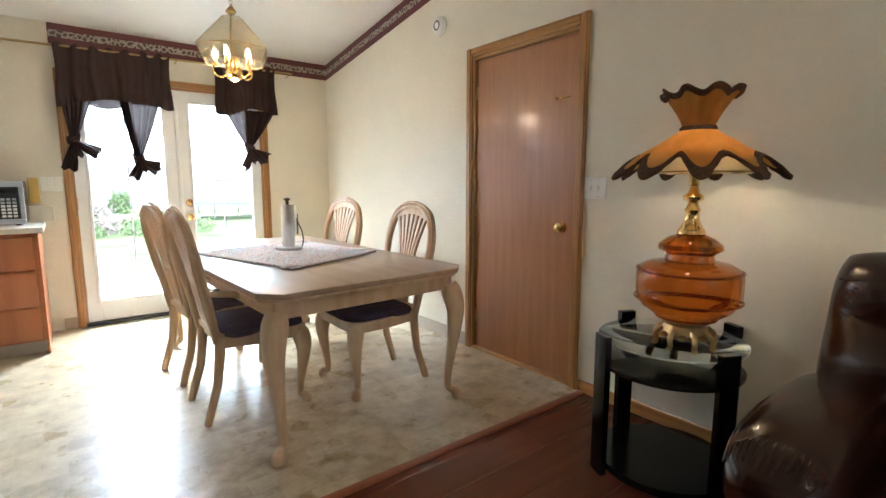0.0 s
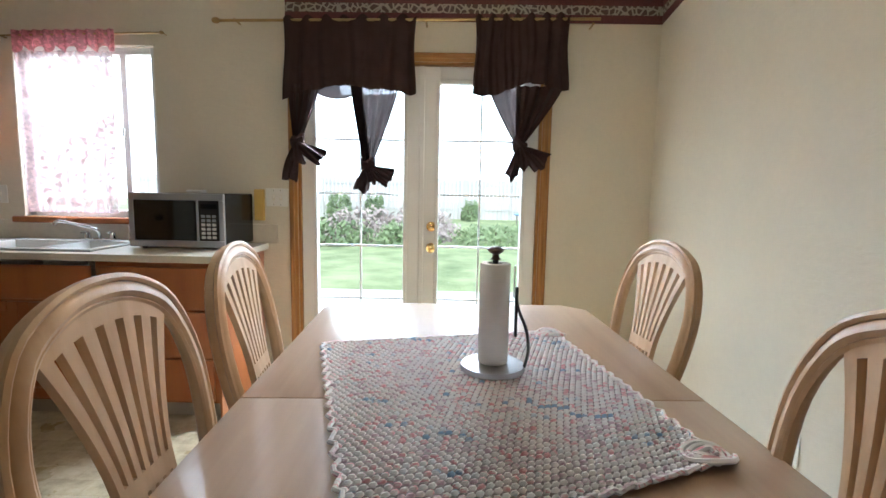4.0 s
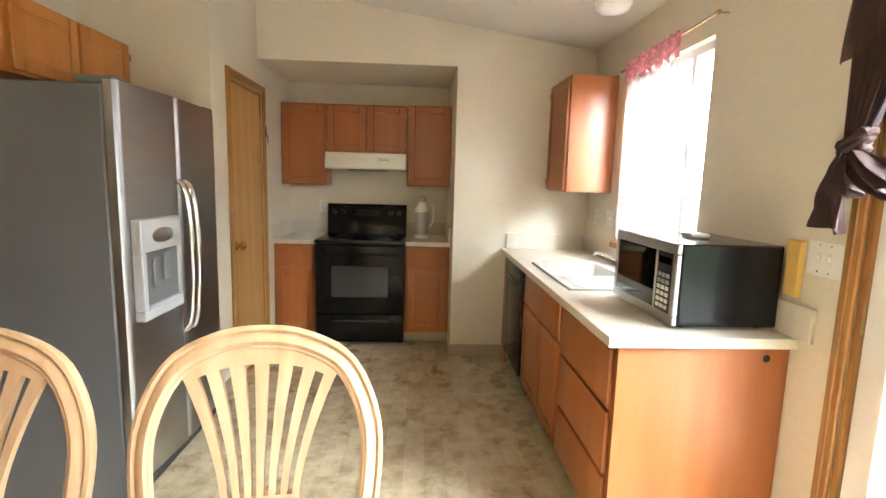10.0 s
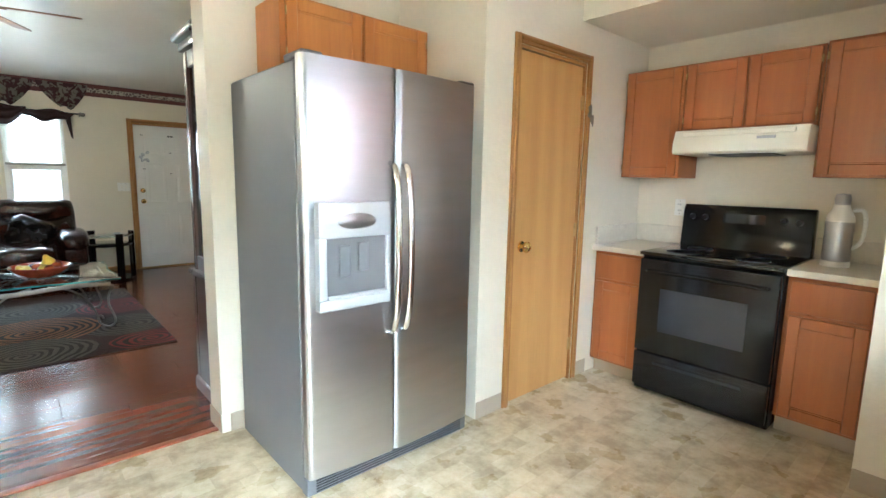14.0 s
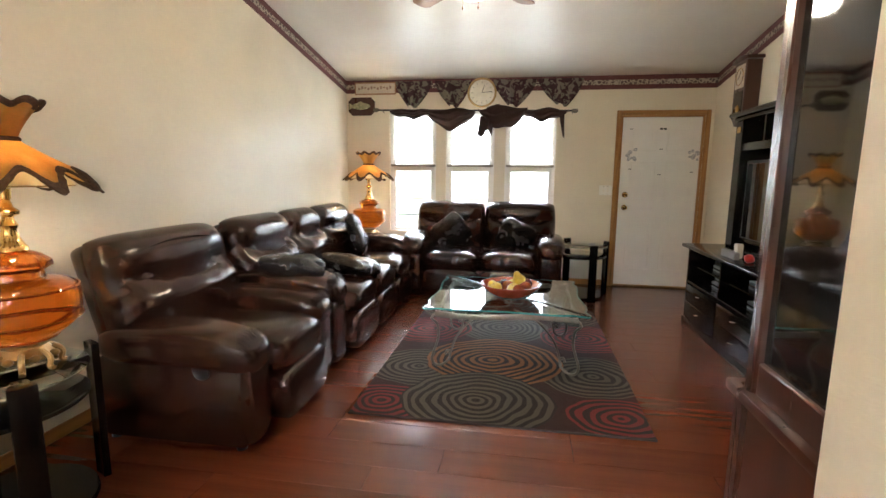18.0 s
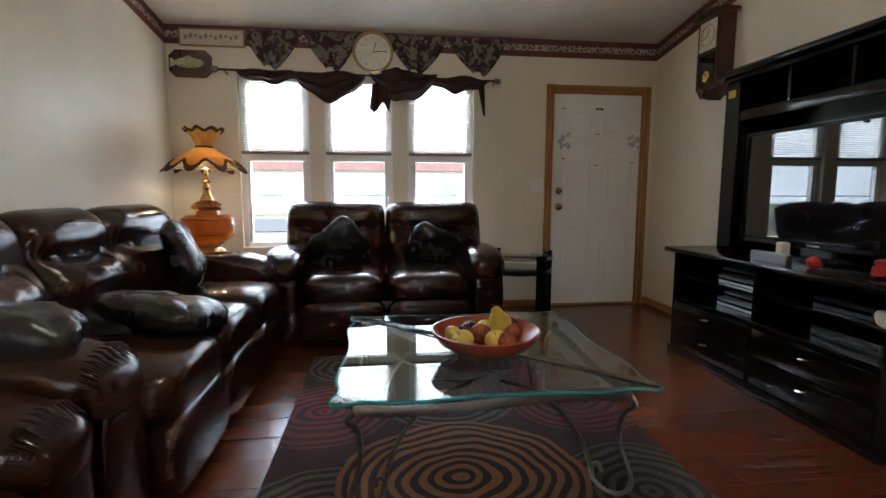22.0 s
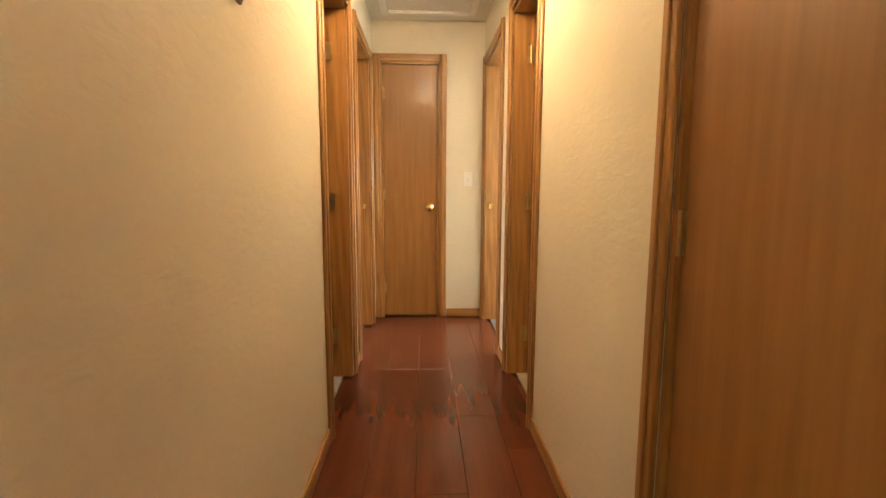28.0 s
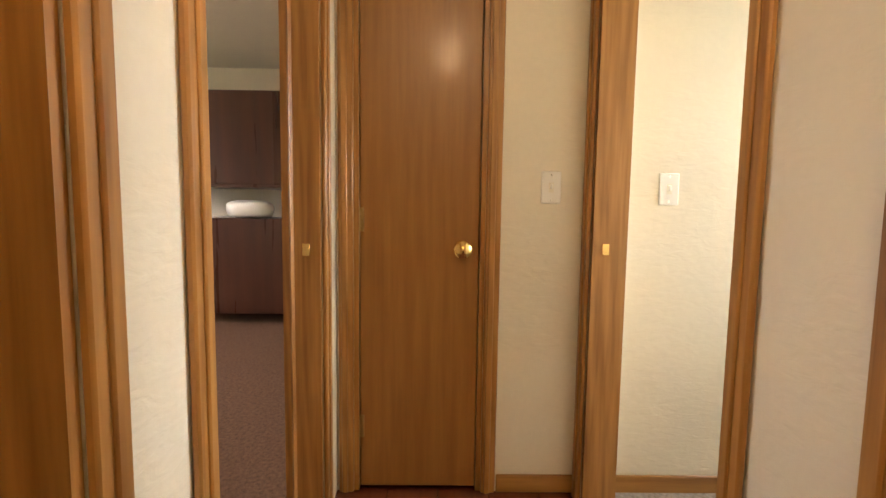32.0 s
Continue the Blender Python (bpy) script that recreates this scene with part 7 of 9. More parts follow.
def table_lamp(m, label):
    o = thing("table_lamp", label, "lamp", m, "amber glass lamps")
    b2 = M()
    lathe(b2, [(0.0, 0.035), (0.085, 0.035), (0.095, 0.055), (0.075, 0.085), (0.09, 0.10), (0.0, 0.105)], 30, lobes=10, depth=0.08)
    for k in range(8):
        a = k * math.pi / 4
        tube(b2, curve_pts([(0.085 * math.cos(a), 0.085 * math.sin(a), 0.07), (0.115 * math.cos(a), 0.115 * math.sin(a), 0.045), (0.11 * math.cos(a), 0.11 * math.sin(a), 0.012), (0.125 * math.cos(a), 0.125 * math.sin(a), 0.003)], 12), 0.011, 7)
        puff(b2, (0.10 * math.cos(a + 0.39), 0.10 * math.sin(a + 0.39), 0.05), (0.018, 0.018, 0.014), 1.0, 10)
    part("cast_base", b2, ABRASS, o, "ornate cast brass foot")
    part("glass_body", lathe(M(), [(0.0, 0.105), (0.10, 0.11), (0.13, 0.13), (0.17, 0.16), (0.19, 0.185), (0.197, 0.22), (0.197, 0.285), (0.188, 0.315), (0.155, 0.335), (0.10, 0.345), (0.0, 0.345)], 40, lobes=16, depth=0.055), AMBER, o, "ribbed amber glass font")
    for rr2, zz2 in ((0.196, 0.192), (0.193, 0.306), (0.112, 0.118)):
        part("glass_ring", tube(M(), [(rr2 * math.cos(k * math.pi / 24), rr2 * math.sin(k * math.pi / 24), zz2) for k in range(49)], 0.005, 6), AMBER, o)
    part("glass_collar", lathe(M(), [(0.0, 0.345), (0.092, 0.346), (0.088, 0.37), (0.118, 0.39), (0.116, 0.41), (0.085, 0.435), (0.05, 0.45), (0.0, 0.45)], 40, lobes=16, depth=0.02), AMBER, o, "amber glass collar")
    part("brass_stem", lathe(M(), [(0.0, 0.45), (0.052, 0.452), (0.05, 0.465), (0.042, 0.475), (0.03, 0.50), (0.024, 0.53), (0.03, 0.545), (0.022, 0.56), (0.018, 0.575), (0.036, 0.585), (0.038, 0.597), (0.02, 0.612), (0.014, 0.64), (0.0, 0.64)], 24), BRASS, o, "turned brass neck")
    part("socket", lathe(M(), [(0.0, 0.64), (0.018, 0.64), (0.02, 0.69), (0.0, 0.69)], 16), BRASS, o)
    part("bulb", lathe(M(), [(0.0, 0.69), (0.014, 0.695), (0.03, 0.73), (0.026, 0.76), (0.0, 0.778)], 16), BULB, o, "lit bulb")

    def skirt(u, v):
        a = 2 * math.pi * u
        ruf = max(0.0, v - 0.2) / 0.8
        ph = 9 * a + 0.5 * math.sin(2 * a)
        r = 0.056 + 0.205 * v ** 1.1 + 0.040 * ruf * math.sin(ph) + 0.002 * v * math.sin(54 * a)
        z = 0.855 - 0.105 * v ** 0.9 - 0.078 * ruf ** 1.4 * (0.5 - 0.5 * math.cos(ph + 1.3))
        return (r * math.cos(a), r * math.sin(a), z)
    part("shade", sheet(M(), skirt, 162, 14, 0.0015, closed_u=True), SHADE, o, "ruffled amber silk shade, lit from inside")

    def collar(u, v):
        a = 2 * math.pi * u
        r = 0.053 + 0.070 * v ** 1.4 + 0.011 * v * math.sin(8 * a)
        return (r * math.cos(a), r * math.sin(a), 0.855 + (0.135 + 0.012 * math.sin(8 * a + 1)) * v)
    part("shade_crown", sheet(M(), collar, 112, 8, 0.0015, closed_u=True), SHADE, o, "flared amber silk crown")
    for f, v0, v1, n in ((skirt, 0.86, 1.03, 162), (collar, 0.90, 1.03, 112)):
        def band(u, v):
            p = Vector(f(u, v0 + (v1 - v0) * v))
            rim = 0.004 + 0.003 * math.sin(v * math.pi) + 0.0015 * math.sin(u * 400)
            return p + Vector((p.x, p.y, 0)).normalized() * rim
        part("fringe", sheet(M(), band, n, 4, 0.009, closed_u=True), FRINGE, o, "wide dark brown fringe trim")
    part("neck_band", tube(M(), [skirt(k / 60, 0.0) for k in range(61)], 0.011, 6), FRINGE, o, "dark brown band at the neck")
    # added ring in the paler silk, standing for the shade's lit underside
    part("shade_lining", sheet(M(), lambda u, v: ((0.165 + 0.047 * v) * math.cos(2 * math.pi * u), (0.165 + 0.047 * v) * math.sin(2 * math.pi * u), 0.745 - 0.055 * v + 0.005 * v * math.sin(2 * math.pi * 12 * u)), 96, 5, 0.0012, closed_u=True), LINING, o, "added cream ring standing for the lit underside of the silk")
    part("shade_ring", tube(M(), [(0.212 * math.cos(k * math.pi / 24), 0.212 * math.sin(k * math.pi / 24), 0.69) for k in range(49)], 0.003, 5), ABRASS, o)
    return o


table_lamp(pose(1.93, 0.32, 0.569), "amber glass table lamp with a ruffled silk shade, lit")
table_lamp(pose(1.88, -3.78, 0.569, 0, 0, 40), "lit amber glass lamp with ruffled silk shade in the corner")
lamp("table_lamp_light", "POINT", 56, WARM, Matrix.Translation((1.93, 0.32, 0.569 + 0.745)), 0.03)
lamp("table_lamp_light", "POINT", 55, WARM, Matrix.Translation((1.88, -3.78, 0.569 + 0.745)), 0.03)

# rug with rings
RUG = add_bump(mat("rug_pile", (0.02, 0.015, 0.012), 0.95, 0, 0.3, 40, 0.2, 260), "noise", 180, 0.6, 0.006)
nt = RUG.node_tree
nd, lk = nt.nodes, nt.links
tc = nd.new("ShaderNodeTexCoord")
dist = nd.new("ShaderNodeTexNoise")
dist.inputs["Scale"].default_value, dist.inputs["Detail"].default_value = 2.6, 2
lk.new(tc.outputs["Object"], dist.inputs["Vector"])
base_c = (0.014, 0.009, 0.008, 1)
GREYR, RUST, REDR = (0.070, 0.062, 0.048, 1), (0.18, 0.075, 0.026, 1), (0.13, 0.016, 0.015, 1)
RINGS = [(0.21, -2.27, 0.42, GREYR), (0.82, -2.12, 0.36, REDR), (-0.45, -2.10, 0.36, REDR), (0.70, -2.72, 0.30, GREYR), (-0.42, -2.70, 0.30, GREYR), (0.73, -1.30, 0.36, GREYR), (-0.43, -1.33, 0.36, GREYR),
         (0.84, -0.76, 0.26, REDR), (-0.50, -0.78, 0.26, REDR), (0.23, -1.50, 0.48, RUST), (0.30, -0.86, 0.44, GREYR)]
col = None
for cx, cy, rad, cc in RINGS:
    sub = nd.new("ShaderNodeVectorMath")
    sub.operation = "SUBTRACT"
    sub.inputs[1].default_value = (cx, cy, 0.0)
    lk.new(tc.outputs["Object"], sub.inputs[0])
    sc = nd.new("ShaderNodeVectorMath")
    sc.operation = "MULTIPLY"
    sc.inputs[1].default_value = (1.0, 1.12, 0.0)
    lk.new(sub.outputs[0], sc.inputs[0])
    ln = nd.new("ShaderNodeVectorMath")
    ln.operation = "LENGTH"
    lk.new(sc.outputs[0], ln.inputs[0])
    wob = nd.new("ShaderNodeMath")
    wob.operation = "MULTIPLY_ADD"
    wob.inputs[1].default_value = 0.16
    lk.new(dist.outputs[0], wob.inputs[0])
    lk.new(ln.outputs["Value"], wob.inputs[2])
    fq = nd.new("ShaderNodeMath")
    fq.operation = "MULTIPLY"
    fq.inputs[1].default_value = 118.0
    lk.new(wob.outputs[0], fq.inputs[0])
    sn = nd.new("ShaderNodeMath")
    sn.operation = "SINE"
    lk.new(fq.outputs[0], sn.inputs[0])
    st = nd.new("ShaderNodeMath")
    st.operation = "GREATER_THAN"
    st.inputs[1].default_value = -0.05
    lk.new(sn.outputs[0], st.inputs[0])
    ins = nd.new("ShaderNodeMath")
    ins.operation = "LESS_THAN"
    ins.inputs[1].default_value = rad + 0.08
    lk.new(wob.outputs[0], ins.inputs[0])
    ring = nd.new("ShaderNodeMixRGB")
    ring.inputs[1].default_value, ring.inputs[2].default_value = base_c, cc
    lk.new(st.outputs[0], ring.inputs[0])
    mx = nd.new("ShaderNodeMixRGB")
    lk.new(ins.outputs[0], mx.inputs[0])
    if col is None:
        mx.inputs[1].default_value = (0.024, 0.008, 0.007, 1)
    else:
        lk.new(col, mx.inputs[1])
    lk.new(ring.outputs[0], mx.inputs[2])
    col = mx.outputs[0]
lk.new(col, nd["Principled BSDF"].inputs["Base Color"])
rg2 = thing("area_rug", "dark rug with concentric grey, rust and red rings", "rug")
part("rug_surface", box(M(), -0.64, 0.98, -2.95, -0.59, 0.001, 0.012, 0.004), RUG, rg2)
for y in (-0.59, -2.95):
    part("bound_edge", tube(M(), [(-0.64, y, 0.007), (0.98, y, 0.007)], 0.006, 6), mat("rug_binding", (0.03, 0.02, 0.018), 0.9), rg2)

# coffee table
cfx, cfy = 0.157, -1.73
cf = thing("coffee_table", "scalloped glass coffee table on a scrolled pewter frame", "coffee table", pose(cfx, cfy, 0.012))
HX, HY = 0.53, 0.52
out = []
for sx, sy in ((1, 1), (-1, 1), (-1, -1), (1, -1)):
    seg = [(1.0, 0.55), (0.965, 0.80), (1.0, 0.93), (0.99, 1.0), (0.93, 1.0), (0.80, 0.965), (0.55, 1.0)]
    if sx * sy < 0:
        seg = seg[::-1]
    out += [(sx * a * HX, sy * b * HY) for a, b in seg]
pts = []
for k in range(4):
    pts += out[k * 7:(k + 1) * 7]
    a, b = out[k * 7 + 6], out[((k + 1) % 4) * 7]
    mx2, my2 = (a[0] + b[0]) / 2, (a[1] + b[1]) / 2
    pts.append((mx2 * (0.955 if abs(mx2) > 0.2 else 1), my2 * (0.955 if abs(my2) > 0.2 else 1)))
ol = [(p.x, p.y) for p in curve_pts([(x, y, 0) for x, y in pts], 128, closed=True)]
part("glass_top", prism(M(), ol, 0.428, 0.440, 0.003), CGLASS, cf, "clear glass top with scalloped green edges")
part("glass_edge", tube(M(), [(x * 1.002, y * 1.002, 0.434) for x, y in ol + ol[:1]], 0.0066, 6), glass("edge_glass", (0.12, 0.52, 0.55), 0.08, 1.5, 0.55), cf, "sea-green polished glass edge")
for a, b in (((-0.46, -0.45), (0.46, -0.45)), ((-0.46, 0.45), (0.46, 0.45)), ((-0.46, -0.45), (-0.46, 0.45)), ((0.46, -0.45), (0.46, 0.45))):
    n = 17
    q = []
    for k in range(n):
        f = k / (n - 1)
        w = 0.012 * math.sin(f * 2 * math.pi)
        q.append((a[0] + (b[0] - a[0]) * f, a[1] + (b[1] - a[1]) * f, 0.385 + w))
    part("frame_rail", tube(M(), q, 0.016, 6, flat=(0.45, 1.3)), IRON, cf, "flat brushed pewter rail")
for sx in (-1, 1):
    for sy in (-1, 1):
        b2 = M()
        x, y = sx * 0.455, sy * 0.41
        tube(b2, curve_pts([(x * 1.04, y * 1.04, 0.375), (x * 1.07, y * 1.07, 0.345), (x * 1.0, y * 1.0, 0.30), (x * 0.985, y * 0.985, 0.20), (x * 1.06, y * 1.06, 0.08), (x * 1.03, y * 1.03, 0.02), (x * 0.93, y * 0.95, 0.006), (x * 0.83, y * 0.88, 0.04), (x * 0.82, y * 0.86, 0.085), (x * 0.86, y * 0.89, 0.10), (x * 0.885, y * 0.92, 0.075)], 60), 0.0085, 8)
        part("scroll_leg", b2, IRON, cf)
        part("curved_brace", tube(M(), curve_pts([(x * 0.83, y * 0.88, 0.05), (x * 0.72, y * 0.80, 0.20), (x * 0.45, y * 0.72, 0.33), (x * 0.12, y * 0.62, 0.375)], 24), 0.008, 7), IRON, cf)
        part("post_cap", lathe(M(), [(0.0, 0.428), (0.022, 0.427), (0.024, 0.415), (0.014, 0.402), (0.018, 0.37), (0.0, 0.36)], 14, (x, y, 0)), IRON, cf)
for k in range(6):
    a = k * math.pi / 3
    q = [(0.17 * math.cos(a) + (0.15 - 0.012 * j * 0.5) * math.cos(a + j * 0.42), 0.17 * math.sin(a) + (0.15 - 0.012 * j * 0.5) * math.sin(a + j * 0.42), 0.395) for j in range(16)]
    part("centre_scroll", tube(M(), q, 0.005, 6), IRON, cf)

# bowl of fruit
BOWLR = mat("red_wood_bowl", (0.26, 0.05, 0.022), 0.25, 0, 0.3, 14, 0.03, 60, coat=0.4)
bo = thing("fruit_bowl", "reddish lacquered wooden bowl on the glass table", "bowl", pose(0.131, -1.60, 0.4535))
part("bowl", lathe(M(), [(0.0, 0.006), (0.085, 0.006), (0.12, 0.022), (0.175, 0.062), (0.205, 0.098), (0.212, 0.100), (0.210, 0.092), (0.18, 0.052), (0.12, 0.010), (0.085, 0.0), (0.0, 0.0)], 48), BOWLR, bo)
part("rim_band", tube(M(), [(0.209 * math.cos(k * math.pi / 32), 0.209 * math.sin(k * math.pi / 32), 0.0985) for k in range(65)], 0.0045, 6), BOWLR, bo)
APPLE = mat("apple_skin", (0.22, 0.02, 0.02), 0.25, 0, 0.5, 14, 0.0, 60, (0.36, 0.10, 0.03))
YELL = mat("yellow_apple", (0.58, 0.42, 0.05), 0.3, 0, 0.25, 14, 0.0, 60)
PLUM = mat("plum_skin", (0.07, 0.012, 0.02), 0.25, 0, 0.4, 10, 0.0)
rr = random.Random(8)
for nm, mt, x, y, z, r in (("apple", YELL, 0.10, 0.06, 0.075, 0.042), ("apple", YELL, -0.02, 0.09, 0.08, 0.042), ("plum", PLUM, 0.09, -0.03, 0.07, 0.036), ("apple", APPLE, 0.02, 0.0, 0.08, 0.043), ("apple", APPLE, -0.10, 0.01, 0.085, 0.042), ("apple", APPLE, -0.06, 0.07, 0.065, 0.042), ("pear", YELL, -0.055, -0.01, 0.125, 0.046), ("apple", YELL, -0.015, -0.08, 0.075, 0.04), ("plum", PLUM, -0.11, -0.06, 0.09, 0.04), ("plum", PLUM, 0.05, -0.09, 0.075, 0.036), ("apple", YELL, 0.13, 0.0, 0.085, 0.032), ("apple", APPLE, -0.05, 0.12, 0.085, 0.036), ("plum", PLUM, -0.01, -0.02, 0.04, 0.036)):
    o = thing(nm, f"{'yellow' if mt is YELL else 'dark red'} {nm} lying in the bowl", "fruit", pose(0.131 + x, -1.60 + y, 0.4535 + z, rr.uniform(-30, 30), rr.uniform(-30, 30), 0), "fruit in the bowl")
    prof = [(0.0, -0.82), (0.35, -0.9), (0.75, -0.6), (1.0, -0.05), (0.95, 0.4), (0.6, 0.78), (0.25, 0.82), (0.0, 0.66)] if nm != "pear" else [(0.0, -0.9), (0.6, -0.8), (1.0, -0.2), (0.9, 0.3), (0.55, 0.85), (0.42, 1.3), (0.2, 1.5), (0.0, 1.5)]
    P = curve_pts([(a * r, 0, b * r) for a, b in prof], 21)
    part("flesh", lathe(M(), [(max(0.0, p.x), p.z) for p in P], 20), mt, o)
    part("stem", tube(M(), [(0, 0, prof[-1][1] * r * 0.9), (0.004, 0, (prof[-1][1] + 0.45) * r)], 0.0018, 5), BARK, o)

# entertainment centre along the television wall
ec = thing("entertainment_center", "black lacquered entertainment centre with hutch and drawers", "tv stand")
EX, EY0, EY1 = -1.435, -2.84, -1.405
for ya in (EY1 - 0.025, EY0):
    part("side_panel", box(M(), XT + 0.015, EX, ya, ya + 0.025, 0.0, 0.69), BLKWOOD, ec)
part("back_panel", box(M(), XT + 0.015, XT + 0.03, EY0 + 0.025, EY1 - 0.025, 0.05, 0.69), BLKWOOD, ec)
part("console_top", box(M(), XT + 0.01, EX + 0.05, EY0 - 0.05, EY1 + 0.05, 0.69, 0.72, 0.008, 2), BLKWOOD, ec)
part("plinth", box(M(), XT + 0.015, EX + 0.015, EY0 - 0.015, EY1 + 0.015, 0.0, 0.055, 0.008, 2), BLKWOOD, ec)
ym = (EY0 + EY1) / 2
part("divider", box(M(), XT + 0.03, EX - 0.005, ym - 0.012, ym + 0.012, 0.055, 0.69), BLKWOOD, ec)
part("middle_shelf", box(M(), XT + 0.03, EX, EY0 + 0.025, EY1 - 0.025, 0.37, 0.395, 0.004), BLKWOOD, ec)
for a, b in ((EY0 + 0.025, ym - 0.012), (ym + 0.012, EY1 - 0.025)):
    part("shelf", box(M(), XT + 0.03, EX - 0.04, a, b, 0.52, 0.537, 0.003), BLKWOOD, ec)
    for z0 in (0.062, 0.217):
        d = part("drawer", box(M(), EX - 0.012, EX + 0.01, a + 0.008, b - 0.008, z0, z0 + 0.146, 0.006, 2), BLKWOOD, ec)
        cy = (a + b) / 2
        part("drawer_pull", tube(M(), [(EX + 0.012, cy - 0.022, z0 + 0.085), (EX + 0.03, cy - 0.012, z0 + 0.088), (EX + 0.03, cy + 0.012, z0 + 0.092), (EX + 0.012, cy + 0.022, z0 + 0.092)], 0.006, 6), CHROME, d, "small chrome pull")
HXF, HT = -1.73, 1.79
for y0, y1 in ((EY1 - 0.178, EY1 - 0.045), (EY0 - 0.0, EY0 + 0.13)):
    part("hutch_post", box(M(), HXF - 0.03, HXF, y0, y1, 0.72, HT, 0.005), BLKWOOD, ec, "broad front pilaster")
    part("gold_tag", box(M(), HXF, HXF + 0.004, y0 + 0.03, y1 - 0.03, HT - 0.10, HT - 0.05, 0.001), BRASS, ec)
for ya in (EY1 - 0.178, EY0 + 0.11):
    part("hutch_side", box(M(), XT + 0.012, HXF - 0.03, ya, ya + 0.02, 0.72, HT), BLKWOOD, ec)
part("hutch_back", box(M(), XT + 0.012, XT + 0.024, EY0, EY1 - 0.045, 0.72, HT), BLKWOOD, ec)
for z in (1.05, 1.32, 1.58):
    for y0, y1 in ((EY1 - 0.158, EY1 - 0.05), (EY0 + 0.005, EY0 + 0.11)):
        part("end_shelf", box(M(), XT + 0.024, HXF - 0.03, y0, y1, z, z + 0.014, 0.002), BLKWOOD, ec)
part("hutch_rail", box(M(), HXF - 0.03, HXF - 0.004, EY0 + 0.13, EY1 - 0.178, 1.535, 1.60, 0.008, 2), BLKWOOD, ec)
part("hutch_shelf", box(M(), XT + 0.024, HXF - 0.03, EY0 + 0.13, EY1 - 0.178, 1.56, 1.58), BLKWOOD, ec)
for f in (1 / 3, 2 / 3):
    y = EY0 + 0.13 + f * (EY1 - EY0 - 0.308)
    part("cubby_divider", box(M(), XT + 0.024, HXF - 0.006, y - 0.01, y + 0.01, 1.60, HT), BLKWOOD, ec)
part("hutch_top", box(M(), XT + 0.012, HXF + 0.01, EY0 - 0.02, EY1 - 0.025, HT, HT + 0.03, 0.006), BLKWOOD, ec)
part("crown", box(M(), XT + 0.012, HXF + 0.05, EY0 - 0.06, EY1 + 0.015, HT + 0.03, HT + 0.075, 0.02, 3), BLKWOOD, ec, "stepped crown moulding")

tv = thing("television", "flat black television with a glossy screen", "television", pose(-1.79, (EY0 + EY1) / 2 - 0.02, 0.7205))
part("panel", box(M(), -0.05, 0.0, -0.565, 0.565, 0.055, 0.735, 0.01, 2), BLKP, tv)
part("screen", box(M(), 0.0005, 0.004, -0.535, 0.535, 0.095, 0.71), glass("tv_screen", (0.008, 0.008, 0.009), 0.015, 1.85, 0.0), tv, "glossy dark screen", smooth=False)
part("speaker_bar", box(M(), 0.0, 0.008, -0.55, 0.55, 0.06, 0.09, 0.003), BLACK, tv)
part("neck", box(M(), -0.04, -0.01, -0.10, 0.10, 0.015, 0.06, 0.005), BLKP, tv)
part("stand", box(M(), -0.11, 0.12, -0.26, 0.26, 0.0, 0.016, 0.007, 2), BLACK, tv)
part("badge", box(M(), 0.008, 0.009, -0.04, 0.04, 0.07, 0.08), STEEL, tv)
for k, (y, z, h, w2, mt) in enumerate(((-2.36, 0.538, 0.045, 0.36, STEEL), (-2.34, 0.587, 0.05, 0.34, BLKP), (-2.36, 0.396, 0.05, 0.36, STEEL), (-2.33, 0.447, 0.045, 0.30, STEEL), (-1.72, 0.538, 0.055, 0.30, BLKP), (-1.70, 0.396, 0.05, 0.34, BLKP))):
    o = thing("media_player", "slim media player box on the console shelf", "media player", pose(-1.66, y, z), "electronics on the shelves")
    part("case", box(M(), -0.15, 0.12, -w2 / 2, w2 / 2, 0.0, h, 0.004), mt, o)
    part("front_strip", box(M(), 0.12, 0.124, -w2 / 2 + 0.01, w2 / 2 - 0.01, h * 0.35, h * 0.65, 0.001), DARKGL, o)
lone("game_controller", puff(M(), (0, 0, 0.035), (0.03, 0.06, 0.035), 0.7, 18, 0.01, 20), PLASTIC, "pale game pad on the console shelf", "game controller", m=pose(-1.50, -1.47, 0.5375))
RED = mat("red_plastic", (0.42, 0.03, 0.025), 0.35)
to = thing("toy_truck", "small red and white toy truck on the console", "toy", pose(-1.56, -1.56, 0.7205, 0, 0, 25))
part("body", box(M(), -0.05, 0.05, -0.035, 0.035, 0.015, 0.06, 0.008, 2), RED, to)
part("cab", box(M(), -0.015, 0.045, -0.03, 0.03, 0.06, 0.085, 0.008, 2), RED, to)
part("flatbed", box(M(), -0.14, -0.05, -0.03, 0.03, 0.015, 0.03, 0.004), PLASTIC, to)
for x in (-0.10, -0.03, 0.03):
    for y in (-0.036, 0.036):
        part("wheel", lathe(M(), [(0.0, -0.006), (0.016, -0.006), (0.016, 0.006), (0.0, 0.006)], 12), RUBBER, to, m=Matrix.Translation((x, y, 0.016)) @ Matrix.Rotation(radians(90), 4, "X"))
lone("toy_ball", puff(M(), (0, 0, 0.03), (0.035, 0.03, 0.03), 0.9, 16, 0.006, 30), RED, "red toy beside the television stand", "toy", m=pose(-1.52, -1.86, 0.7205))
lone("sensor_bar", box(M(), -1.50, -1.46, -2.20, -1.96, 0.7205, 0.775, 0.005), STEEL, "slim silver bar on the console edge", "sensor bar")
lone("gadget_stand", box(M(), -1.55, -1.50, -2.08, -2.03, 0.7205, 0.83, 0.008), PLASTIC, "small white gadget standing on the console", "gadget")
